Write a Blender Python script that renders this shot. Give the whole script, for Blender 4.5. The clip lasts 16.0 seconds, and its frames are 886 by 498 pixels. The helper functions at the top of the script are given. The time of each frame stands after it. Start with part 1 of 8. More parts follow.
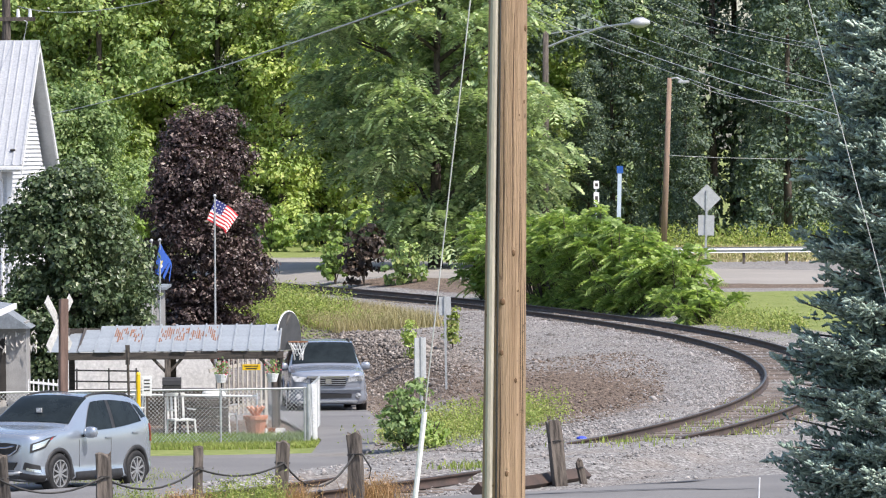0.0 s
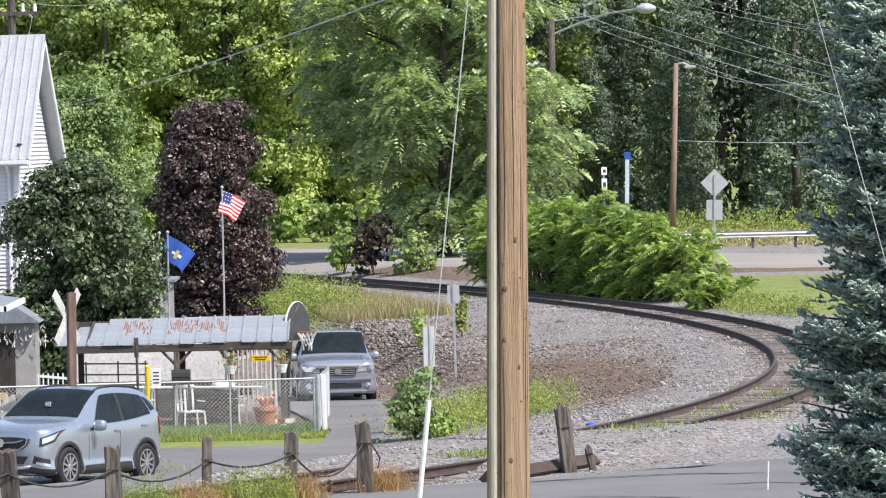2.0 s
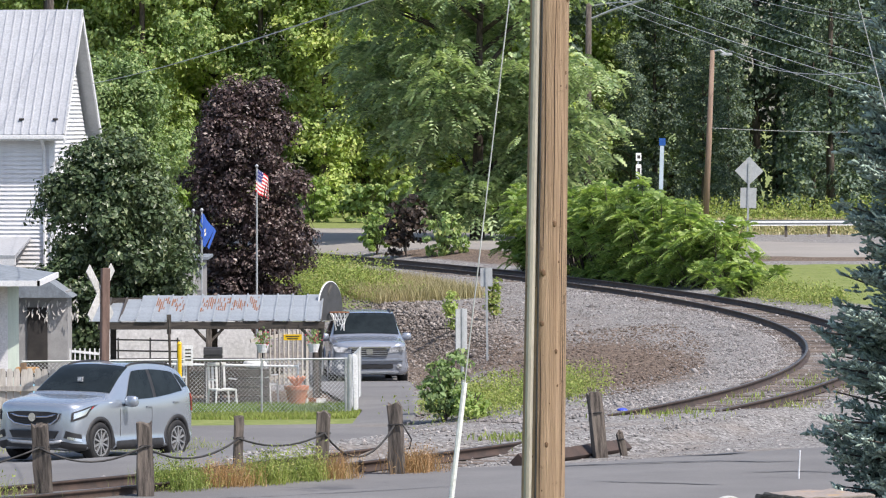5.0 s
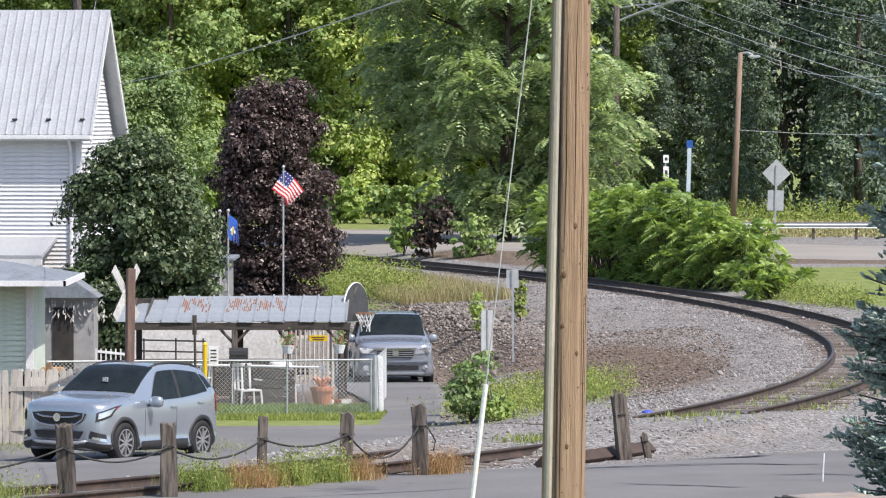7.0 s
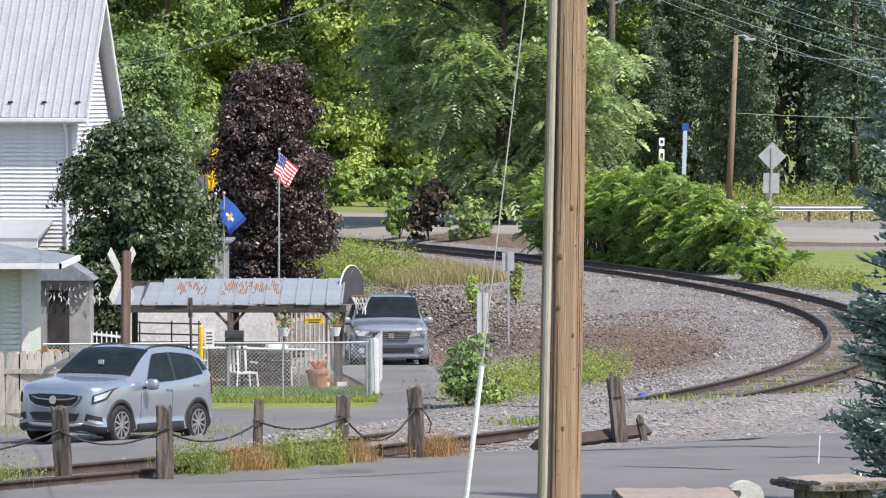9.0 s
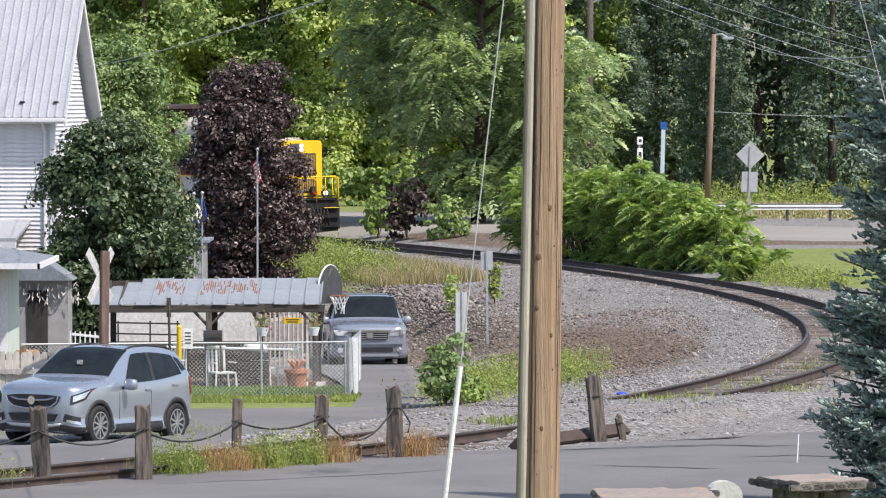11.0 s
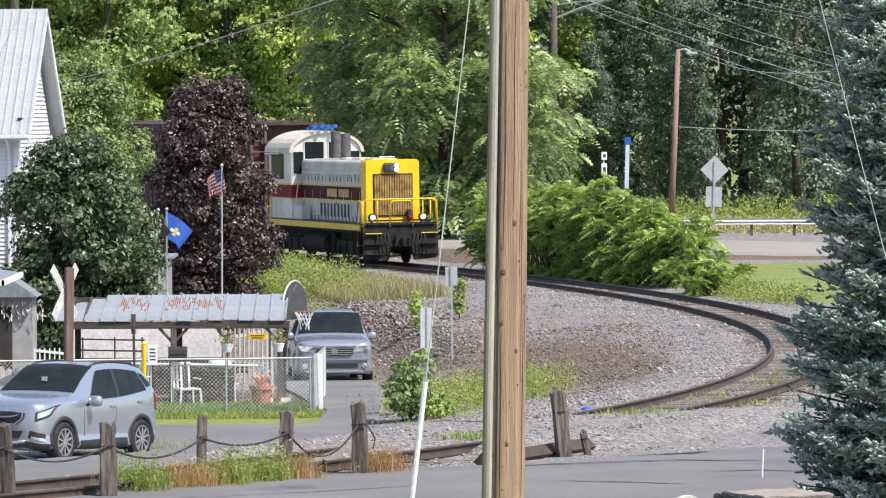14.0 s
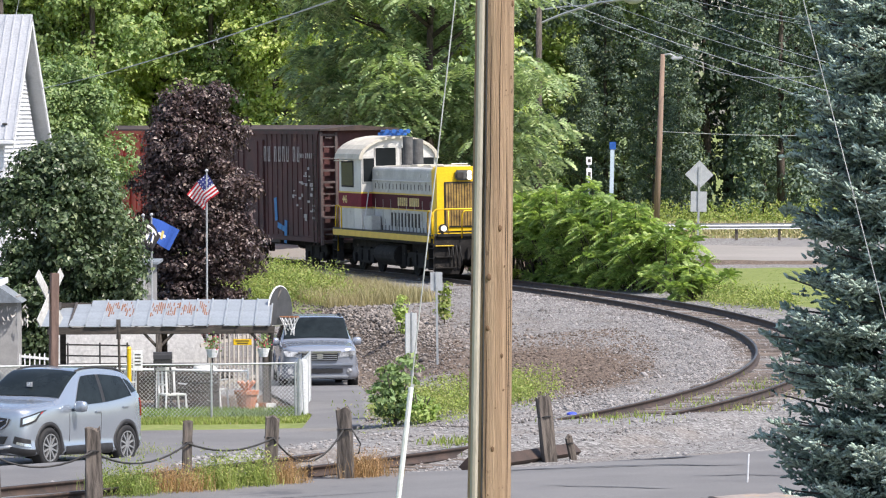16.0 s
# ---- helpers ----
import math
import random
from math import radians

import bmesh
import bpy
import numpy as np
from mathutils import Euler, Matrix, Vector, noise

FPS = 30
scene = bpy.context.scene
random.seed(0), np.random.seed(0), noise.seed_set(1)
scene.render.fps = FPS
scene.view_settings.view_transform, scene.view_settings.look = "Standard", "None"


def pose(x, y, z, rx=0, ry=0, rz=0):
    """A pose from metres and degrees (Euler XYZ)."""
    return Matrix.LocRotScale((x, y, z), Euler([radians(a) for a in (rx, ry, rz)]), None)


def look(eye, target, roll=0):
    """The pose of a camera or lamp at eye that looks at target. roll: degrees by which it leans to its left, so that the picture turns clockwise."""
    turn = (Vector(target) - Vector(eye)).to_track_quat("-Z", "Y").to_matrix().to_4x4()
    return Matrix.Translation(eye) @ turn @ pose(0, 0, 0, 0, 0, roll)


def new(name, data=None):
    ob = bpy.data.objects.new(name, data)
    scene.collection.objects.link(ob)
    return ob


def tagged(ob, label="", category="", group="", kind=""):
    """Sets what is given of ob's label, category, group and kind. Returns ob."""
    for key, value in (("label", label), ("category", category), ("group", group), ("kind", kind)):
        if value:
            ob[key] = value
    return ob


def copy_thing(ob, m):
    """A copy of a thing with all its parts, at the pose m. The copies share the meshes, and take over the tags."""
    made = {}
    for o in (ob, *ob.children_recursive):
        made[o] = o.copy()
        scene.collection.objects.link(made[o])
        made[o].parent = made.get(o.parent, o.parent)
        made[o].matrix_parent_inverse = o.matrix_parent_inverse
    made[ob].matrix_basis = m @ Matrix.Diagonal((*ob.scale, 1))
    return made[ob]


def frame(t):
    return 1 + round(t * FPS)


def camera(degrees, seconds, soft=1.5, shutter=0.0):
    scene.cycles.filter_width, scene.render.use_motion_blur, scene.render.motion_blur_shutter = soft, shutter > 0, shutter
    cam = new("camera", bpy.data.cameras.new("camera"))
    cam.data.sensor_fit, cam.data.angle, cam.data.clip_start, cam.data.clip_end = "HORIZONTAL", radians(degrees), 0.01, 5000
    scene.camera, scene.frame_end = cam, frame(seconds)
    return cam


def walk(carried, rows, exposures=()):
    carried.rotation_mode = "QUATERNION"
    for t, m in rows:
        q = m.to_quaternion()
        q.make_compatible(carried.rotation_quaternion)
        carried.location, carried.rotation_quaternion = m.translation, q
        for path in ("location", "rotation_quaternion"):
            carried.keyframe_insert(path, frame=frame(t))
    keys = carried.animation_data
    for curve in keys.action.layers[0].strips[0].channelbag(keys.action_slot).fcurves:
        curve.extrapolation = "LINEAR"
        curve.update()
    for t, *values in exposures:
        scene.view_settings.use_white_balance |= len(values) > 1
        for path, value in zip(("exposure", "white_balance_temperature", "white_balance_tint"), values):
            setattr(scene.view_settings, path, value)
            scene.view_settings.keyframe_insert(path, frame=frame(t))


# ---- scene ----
cam = camera(11.194, 16.0, soft=1.15)

# seconds, turn to the left, tilt down, lean (degrees), sideways and upward sway (metres) of a hand-held camera
EYE_Z = 5.64
SWAY = [
    (0.0, -0.895, 1.356, -0.450, -0.064, 0.006),
    (0.5, -0.855, 1.347, -0.580, -0.063, 0.004),
    (1.0, -0.800, 1.379, -0.631, -0.065, 0.005),
    (1.5, -0.755, 1.435, -0.822, -0.044, 0.005),
    (2.0, -0.761, 1.498, -1.260, 0.002, -0.001),
    (2.5, -0.877, 1.502, -1.042, 0.044, -0.006),
    (3.0, -0.845, 1.683, -0.426, 0.031, 0.003),
    (3.5, -0.690, 1.672, 0.002, -0.068, -0.000),
    (4.0, -0.578, 1.737, -0.001, -0.078, -0.001),
    (6.5, -0.012, 1.673, -0.175, -0.003, -0.002),
    (7.0, 0.000, 1.697, -0.000, 0.000, 0.000),
    (7.5, 0.013, 1.741, 0.042, -0.003, -0.002),
    (8.0, 0.001, 1.803, 0.037, -0.002, -0.001),
    (8.5, -0.025, 1.840, 0.034, 0.001, 0.000),
    (9.0, -0.056, 1.913, 0.009, -0.004, -0.007),
    (11.5, -0.425, 1.926, -0.165, -0.001, 0.003),
    (12.0, -0.486, 1.893, -0.338, 0.004, -0.002),
    (12.5, -0.591, 1.876, -0.463, 0.003, -0.005),
    (13.0, -0.682, 1.837, -0.406, -0.003, 0.001),
    (13.5, -0.730, 1.815, -0.253, -0.003, 0.001),
    (14.0, -0.778, 1.729, -0.219, -0.003, 0.002),
    (14.5, -0.814, 1.710, -0.294, -0.001, 0.005),
    (15.0, -0.860, 1.708, -0.388, -0.003, -0.002),
    (15.5, -0.915, 1.690, -0.384, -0.003, 0.000),
    (16.0, -0.971, 1.666, -0.270, -0.009, 0.003),
]
walk(cam, [(t, pose(sx, 0, EYE_Z + sz, 90 - tilt, 0, turn) @ pose(0, 0, 0, 0, 0, lean)) for t, turn, tilt, lean, sx, sz in SWAY],
     exposures=[(0.0, 0.58, 6600, 14), (2.0, 0.56, 6600, 14), (3.5, 0.41, 6600, 14), (9.0, 0.41, 6600, 14), (11.5, 0.35, 6600, 14), (12.0, 0.36, 6600, 14), (12.5, 0.53, 6600, 14), (13.5, 0.58, 6600, 14), (15.0, 0.53, 6600, 14), (16.0, 0.6, 6600, 14)])

# ---- daylight: high late-summer sun behind and to one side of the camera ----
SUN_EL, SUN_AZ = radians(54), radians(128)
world = bpy.data.worlds.new("sky")
scene.world = world
world.use_nodes = True
sky = world.node_tree.nodes.new("ShaderNodeTexSky")
sky.sky_type, sky.sun_disc = "NISHITA", False
sky.sun_elevation, sky.sun_rotation = SUN_EL, SUN_AZ
sky.dust_density, sky.ozone_density = 1.5, 1.0
world.node_tree.nodes["Background"].inputs["Strength"].default_value = 0.15
world.node_tree.links.new(sky.outputs[0], world.node_tree.nodes["Background"].inputs["Color"])
sun_data = bpy.data.lights.new("sun", "SUN")
sun_data.energy, sun_data.angle, sun_data.color = 4.2, radians(0.5), (1.0, 0.955, 0.88)
sun = new("sun", sun_data)
SUN_DIR = Vector((math.sin(SUN_AZ) * math.cos(SUN_EL), math.cos(SUN_AZ) * math.cos(SUN_EL), math.sin(SUN_EL)))
sun.matrix_world = look(SUN_DIR * 100, (0, 0, 0))

# ---- materials ----
def ramp(nt, src, stops):
    n = nt.nodes.new("ShaderNodeValToRGB")
    while len(n.color_ramp.elements) < len(stops):
        n.color_ramp.elements.new(0.5)
    for e, (p, c) in zip(n.color_ramp.elements, stops):
        e.position, e.color = p, (*c, 1)
    nt.links.new(src, n.inputs[0])
    return n.outputs[0]


def noise_tex(nt, coord, scale, detail=4, rough=0.6, stretch=None):
    n = nt.nodes.new("ShaderNodeTexNoise")
    n.inputs["Scale"].default_value, n.inputs["Detail"].default_value, n.inputs["Roughness"].default_value = scale, detail, rough
    if stretch:
        mp = nt.nodes.new("ShaderNodeMapping")
        mp.inputs["Scale"].default_value = stretch
        nt.links.new(coord, mp.inputs[0])
        coord = mp.outputs[0]
    nt.links.new(coord, n.inputs["Vector"])
    return n.outputs["Fac"]


def blend(nt, fac, a, b, mode="MIX"):
    n = nt.nodes.new("ShaderNodeMix")
    n.data_type, n.blend_type = "RGBA", mode
    for sock, val in ((n.inputs["Factor"], fac), (n.inputs[6], a), (n.inputs[7], b)):
        if hasattr(val, "links"):
            nt.links.new(val, sock)
        elif isinstance(val, (int, float)):
            sock.default_value = val
        else:
            sock.default_value = (*val, 1)
    return n.outputs[2]


def M(name, c1, c2=None, rough=0.8, metal=0.0, scale=3.0, fine=40.0, bump=0.15, depth=0.01, spec=0.4, stretch=None, rnd=0.0, island=0.0, coat=0.0, wear=None):
    """A surface in two tones at a coarse and a fine scale, with relief."""
    c2 = c2 or tuple(v * 0.72 for v in c1)
    m = bpy.data.materials.new(name)
    m.use_nodes = True
    nt = m.node_tree
    b = nt.nodes["Principled BSDF"]
    co = nt.nodes.new("ShaderNodeTexCoord").outputs["Object"]
    n1, n2 = noise_tex(nt, co, scale, stretch=stretch), noise_tex(nt, co, fine, stretch=stretch)
    col = ramp(nt, n1, [(0.35, c2), (0.62, c1)])
    g = ramp(nt, n2, [(0.3, (0.8, 0.8, 0.8)), (0.7, (1.12, 1.12, 1.12))])
    col = blend(nt, 1.0, col, g, "MULTIPLY")
    if wear:
        n3 = noise_tex(nt, co, wear[1], 6, 0.7)
        col = blend(nt, ramp(nt, n3, [(wear[2], (0, 0, 0)), (wear[2] + 0.08, (1, 1, 1))]), col, wear[0])
    for amount, node, out in ((rnd, "ShaderNodeObjectInfo", "Random"), (island, "ShaderNodeNewGeometry", "Random Per Island")):
        if amount:
            r = nt.nodes.new(node).outputs[out]
            col = blend(nt, 1.0, col, ramp(nt, r, [(0.0, (1 - amount,) * 3), (1.0, (1 + amount,) * 3)]), "MULTIPLY")
    nt.links.new(col, b.inputs["Base Color"])
    b.inputs["Roughness"].default_value, b.inputs["Metallic"].default_value = rough, metal
    b.inputs["Specular IOR Level"].default_value, b.inputs["Coat Weight"].default_value = spec, coat
    if bump:
        bp = nt.nodes.new("ShaderNodeBump")
        bp.inputs["Strength"].default_value, bp.inputs["Distance"].default_value = bump, depth
        nt.links.new(n2, bp.inputs["Height"])
        nt.links.new(bp.outputs[0], b.inputs["Normal"])
    return m


def leafy(name, c1, c2, c3=None, trans=0.3, island=0.35, scale=0.5, rough=0.5):
    """Foliage: colour differs from leaf to leaf and in drifts; some light passes through."""
    m = bpy.data.materials.new(name)
    m.use_nodes = True
    nt = m.node_tree
    b = nt.nodes["Principled BSDF"]
    co = nt.nodes.new("ShaderNodeTexCoord").outputs["Object"]
    col = ramp(nt, noise_tex(nt, co, scale, 3), [(0.38, c2), (0.62, c1)])
    r = nt.nodes.new("ShaderNodeNewGeometry").outputs["Random Per Island"]
    col = blend(nt, 1.0, col, ramp(nt, r, [(0.0, (1 - island,) * 3), (1.0, (1 + island,) * 3)]), "MULTIPLY")
    # c3: scattered paler leaves; on the trees they paint in sunlit highlights.
    if c3:
        col = blend(nt, ramp(nt, r, [(0.86, (0, 0, 0)), (0.9, (1, 1, 1))]), col, c3)
    nt.links.new(col, b.inputs["Base Color"])
    b.inputs["Roughness"].default_value = rough
    b.inputs["Specular IOR Level"].default_value = 0.35
    tr = nt.nodes.new("ShaderNodeBsdfTranslucent")
    nt.links.new(blend(nt, 1.0, col, (1.1, 1.15, 0.68), "MULTIPLY"), tr.inputs["Color"])
    mx = nt.nodes.new("ShaderNodeMixShader")
    mx.inputs[0].default_value = trans
    nt.links.new(b.outputs[0], mx.inputs[1])
    nt.links.new(tr.outputs[0], mx.inputs[2])
    nt.links.new(mx.outputs[0], nt.nodes["Material Output"].inputs[0])
    return m


def glowing(name, col, strength):
    m = M(name, col, rough=0.2)
    b = m.node_tree.nodes["Principled BSDF"]
    b.inputs["Emission Color"].default_value, b.inputs["Emission Strength"].default_value = (*col, 1), strength
    return m


# ---- mesh helpers ----
def box(bm, c, s, m=None):
    r = bmesh.ops.create_cube(bm, size=1.0, matrix=(m or Matrix()) @ Matrix.LocRotScale(c, None, s))
    return r["verts"]


def cyl(bm, a, b, r0, r1=None, seg=12):
    a, b = Vector(a), Vector(b)
    q = (b - a).to_track_quat("Z", "Y").to_matrix().to_4x4()
    r = bmesh.ops.create_cone(bm, cap_ends=True, segments=seg, radius1=r0, radius2=r0 if r1 is None else r1, depth=(b - a).length,
                              matrix=Matrix.Translation((a + b) / 2) @ q)
    return r["verts"]


def tube(bm, pts, r, seg=6):
    """A bent rod through the points."""
    pts = [Vector(p) for p in pts]
    rings = []
    for i, p in enumerate(pts):
        d = (pts[min(i + 1, len(pts) - 1)] - pts[max(i - 1, 0)]).normalized()
        q = d.to_track_quat("Z", "Y")
        rr = r[i] if isinstance(r, (list, tuple)) else r
        rings.append([bm.verts.new(p + q @ Vector((rr * math.cos(2 * math.pi * k / seg), rr * math.sin(2 * math.pi * k / seg), 0))) for k in range(seg)])
    for a, b in zip(rings, rings[1:]):
        for k in range(seg):
            bm.faces.new((a[k], a[(k + 1) % seg], b[(k + 1) % seg], b[k]))
    bm.faces.new(rings[0][::-1])
    bm.faces.new(rings[-1])


def prism(bm, outline, lo, hi, axis="y"):
    """The outline, in the two other axes, pulled from lo to hi along the axis."""
    def at(p, h):
        return {"x": (h, p[0], p[1]), "y": (p[0], h, p[1]), "z": (p[0], p[1], h)}[axis]
    a = [bm.verts.new(at(p, lo)) for p in outline]
    b = [bm.verts.new(at(p, hi)) for p in outline]
    n = len(outline)
    bm.faces.new(a)
    bm.faces.new(b[::-1])
    for i in range(n):
        bm.faces.new((a[i], b[i], b[(i + 1) % n], a[(i + 1) % n]))


def finish(bm, name, bevel=0.0, smooth=False, seg=2):
    if bevel:
        bmesh.ops.bevel(bm, geom=[e for e in bm.edges if e.is_manifold and e.calc_face_angle(0) > 0.5], offset=bevel, segments=seg, affect="EDGES", clamp_overlap=True)
    bmesh.ops.recalc_face_normals(bm, faces=bm.faces)
    me = bpy.data.meshes.new(name)
    bm.to_mesh(me)
    bm.free()
    if smooth:
        for p in me.polygons:
            p.use_smooth = True
    return me


def part(name, bm, material, parent=None, label="", bevel=0.0, smooth=False, m=None):
    me = bm if isinstance(bm, bpy.types.Mesh) else finish(bm, name, bevel, smooth)
    if material is not None and not me.materials:
        me.materials.append(material)
    ob = new(name, me)
    ob.parent = parent
    if m is not None:
        ob.matrix_basis = m
    if label:
        ob["label"] = label
    return ob


def thing(name, m, label, category, group="", kind=""):
    e = new(name)
    e.empty_display_size = 0.2
    e.matrix_basis = m
    return tagged(e, label, category, group, kind)


def mesh_np(name, verts, quads):
    """A mesh from arrays of corners and of faces with one number of sides."""
    me = bpy.data.meshes.new(name)
    nf, k = quads.shape
    me.vertices.add(len(verts))
    me.vertices.foreach_set("co", np.asarray(verts, np.float32).ravel())
    me.loops.add(nf * k)
    me.loops.foreach_set("vertex_index", np.asarray(quads, np.int32).ravel())
    me.polygons.add(nf)
    me.polygons.foreach_set("loop_start", np.arange(0, nf * k, k, dtype=np.int32))
    me.update(calc_edges=True)
    return me


def leaf_mesh(name, centres, normals, size, rng, aspect=0.6, fold=0.25, droop=0.0, jitter=0.4):
    """One pointed, folded leaf (two triangles) for each centre."""
    n = len(centres)
    nrm = normals + rng.normal(0, jitter, (n, 3))
    nrm /= np.linalg.norm(nrm, axis=1)[:, None] + 1e-9
    ref = rng.normal(0, 1, (n, 3))
    ref[:, 2] -= droop
    u = ref - (ref * nrm).sum(1)[:, None] * nrm
    u /= np.linalg.norm(u, axis=1)[:, None] + 1e-9
    v = np.cross(nrm, u)
    L = (size * rng.uniform(0.6, 1.3, n))[:, None]
    W = L * aspect * 0.5
    tip, root = centres + u * L * 0.5, centres - u * L * 0.5
    lift = nrm * L * fold * 0.5
    a, b = centres + v * W + lift, centres - v * W + lift
    verts = np.stack([root, a, tip, b], 1).reshape(-1, 3)
    base = np.arange(n)[:, None] * 4
    tris = np.concatenate([base + np.array([[0, 1, 2]]), base + np.array([[0, 2, 3]])], 1).reshape(-1, 3)
    return mesh_np(name, verts, tris)


def crown_points(rng, lobes, clumps, per, spread, flat=0.6):
    """Leaf centres in clumps on the outside of lobes (x, y, z, radii): uneven outline with gaps."""
    cs, ns = [], []
    vol = np.array([l[3] * l[4] * l[5] for l in lobes]) ** 0.667
    for l, share in zip(lobes, vol / vol.sum()):
        k = max(3, int(clumps * share))
        d = rng.normal(0, 1, (k, 3))
        d /= np.linalg.norm(d, axis=1)[:, None]
        rad = rng.uniform(0.55, 1.08, (k, 1)) ** 0.6
        c = np.array(l[:3]) + d * rad * np.array(l[3:6])
        q = rng.normal(0, 1, (k, per, 3))
        q[..., 2] = abs(q[..., 2]) * 1.1 - 0.35
        q /= np.linalg.norm(q, axis=2)[..., None] + 1e-9
        p = c[:, None, :] + q * rng.uniform(0.55, 1.1, (k, per, 1)) * spread * 1.7 * np.array([1, 1, flat]) * rng.uniform(0.6, 1.35, (k, 1, 1))
        out = q * 0.8 + d[:, None, :] * 0.5 + np.array([0, 0, 0.25])
        cs.append(p.reshape(-1, 3))
        ns.append(np.broadcast_to(out, p.shape).reshape(-1, 3))
    return np.concatenate(cs), np.concatenate(ns)


def smooth01(v):
    v = np.clip(v, 0, 1)
    return v * v * (3 - 2 * v)


# ---- the railway line: its course in plan, and the ground round it ----
TS = np.arange(-170, 190.1, 0.5)
def _course():
    s = np.clip(TS, -92, 150)
    th = -0.2 - 0.005 * s + 0.0037 * s ** 2 / 100 - 0.0012 * s ** 3 / 7500
    x, y = np.cumsum(np.sin(th)) * 0.5, np.cumsum(np.cos(th)) * 0.5
    i = int(np.argmin(abs(TS)))
    s = np.clip(TS, -100, 140)
    return x - x[i] + 6.79, y - y[i] + 146.5, th, -0.0035 * s + 0.07 * (s / 50) ** 2
TX, TY, TH, TZ = _course()


def on_track(s):
    """The pose of the line's centre, on rail-head height, s metres along; local y runs away from the camera."""
    return [float(np.interp(s, TS, a)) for a in (TX, TY, TZ, TH)]


def ground_z(x, y):
    x, y = np.atleast_1d(np.asarray(x, float)), np.atleast_1d(np.asarray(y, float))
    out = np.empty(len(x))
    for k in range(0, len(x), 4000):
        a, b = x[k:k + 4000], y[k:k + 4000]
        d2 = (a[:, None] - TX[None, ::2]) ** 2 + (b[:, None] - TY[None, ::2]) ** 2
        j = d2.argmin(1) * 2
        d = (a - TX[j]) * np.cos(TH[j]) - (b - TY[j]) * np.sin(TH[j])
        d = np.where(np.sqrt(d2.min(1)) > abs(d) + 2, np.sign(d) * np.sqrt(d2.min(1)), d)
        zt = TZ[j] - 0.16
        zo = np.interp(b, [0, 27, 58, 75, 100, 150, 400], [3.9, 1.9, 0.5, 0.38, 0.2, 0.1, 0.3])
        zi = np.interp(b, [50, 66, 76, 80, 83, 94, 111, 119, 130, 150, 180, 400], [0.6, 0.2, -0.36, -0.52, -0.6, -0.62, -1.05, -1.42, -1.45, -0.8, -0.2, 0.1])
        wi = np.interp(b, [60, 72, 80, 86, 95, 120], [10.0, 8.5, 6.0, 6.0, 9.0, 7.0])
        zin = zt + (zi - zt) * smooth01((-d - 1.7) / wi)
        shelf = zt + (-0.42 - zt) * smooth01((-d - 1.7) / 7.5)
        far = shelf + (zi - shelf) * smooth01((-d - 7.9) / 2.2)
        zin = zin + (far - zin) * smooth01((b - 96) / 14)
        zout = zt + (zo - zt) * smooth01((d - 1.7) / 4)
        heap = smooth01((TS[j] + 78.5 - d * 1.5) / 1.5) * smooth01((-67.6 + d * 1.5 - TS[j]) / 1.2) * smooth01((2.6 - abs(d)) / 0.6)
        out[k:k + 4000] = np.where(d < 0, zin, zout) + heap * 0.18
    return out


def gz(x, y):
    return float(ground_z([x], [y])[0])

# ---- surfaces ----
m_asphalt = M("asphalt", (0.175, 0.172, 0.17), (0.135, 0.133, 0.133), rough=0.9, scale=0.35, fine=45, bump=0.25, depth=0.01, wear=((0.09, 0.09, 0.095), 0.5, 0.64))
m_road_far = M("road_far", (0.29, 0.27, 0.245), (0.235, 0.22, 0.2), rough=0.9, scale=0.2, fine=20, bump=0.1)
m_ballast = M("ballast", (0.31, 0.295, 0.285), (0.2, 0.185, 0.178), rough=0.95, scale=2.0, fine=14, bump=0.5, depth=0.05, island=0.45)
m_rust = M("rail_rust", (0.075, 0.05, 0.04), (0.04, 0.03, 0.027), rough=0.75, scale=2.5, fine=60, bump=0.2, wear=((0.03, 0.026, 0.024), 3.0, 0.55))
m_railtop = M("rail_head", (0.2, 0.185, 0.175), (0.1, 0.085, 0.08), rough=0.42, metal=0.85, scale=1.2, fine=50, bump=0.05)
m_tie = M("tie_wood", (0.17, 0.14, 0.12), (0.085, 0.07, 0.06), rough=0.95, scale=4, fine=30, stretch=(1, 8, 8), bump=0.4, rnd=0.3)
m_steel = M("galvanised_steel", (0.52, 0.54, 0.55), (0.4, 0.42, 0.43), rough=0.5, metal=0.6, scale=4, fine=60, bump=0.05)
m_darksteel = M("dark_steel", (0.06, 0.058, 0.056), (0.03, 0.03, 0.03), rough=0.6, metal=0.3, scale=5, fine=60)
m_wire = M("wire", (0.5, 0.51, 0.52), (0.4, 0.41, 0.42), rough=0.6, scale=0.5, fine=4, bump=0)
m_black = M("black_rubber", (0.022, 0.022, 0.023), (0.014, 0.014, 0.015), rough=0.75, scale=10, fine=80)
m_pole = M("utility_pole_wood", (0.5, 0.345, 0.235), (0.33, 0.215, 0.14), rough=0.85, scale=3.0, fine=15, stretch=(12, 12, 0.22), bump=0.9, depth=0.03, wear=((0.17, 0.11, 0.075), 9, 0.62))
m_oldwood = M("weathered_wood", (0.165, 0.14, 0.12), (0.05, 0.043, 0.038), rough=0.95, scale=4, fine=22, stretch=(5, 5, 0.6), bump=0.6, depth=0.02, rnd=0.2)
m_bark = M("bark", (0.13, 0.105, 0.085), (0.06, 0.05, 0.042), rough=0.95, scale=3, fine=12, stretch=(3, 3, 0.6), bump=0.6, depth=0.04)
m_alu = M("aluminium_plate", (0.5, 0.52, 0.53), (0.43, 0.45, 0.46), rough=0.5, metal=0.35, scale=3, fine=40, bump=0.03)
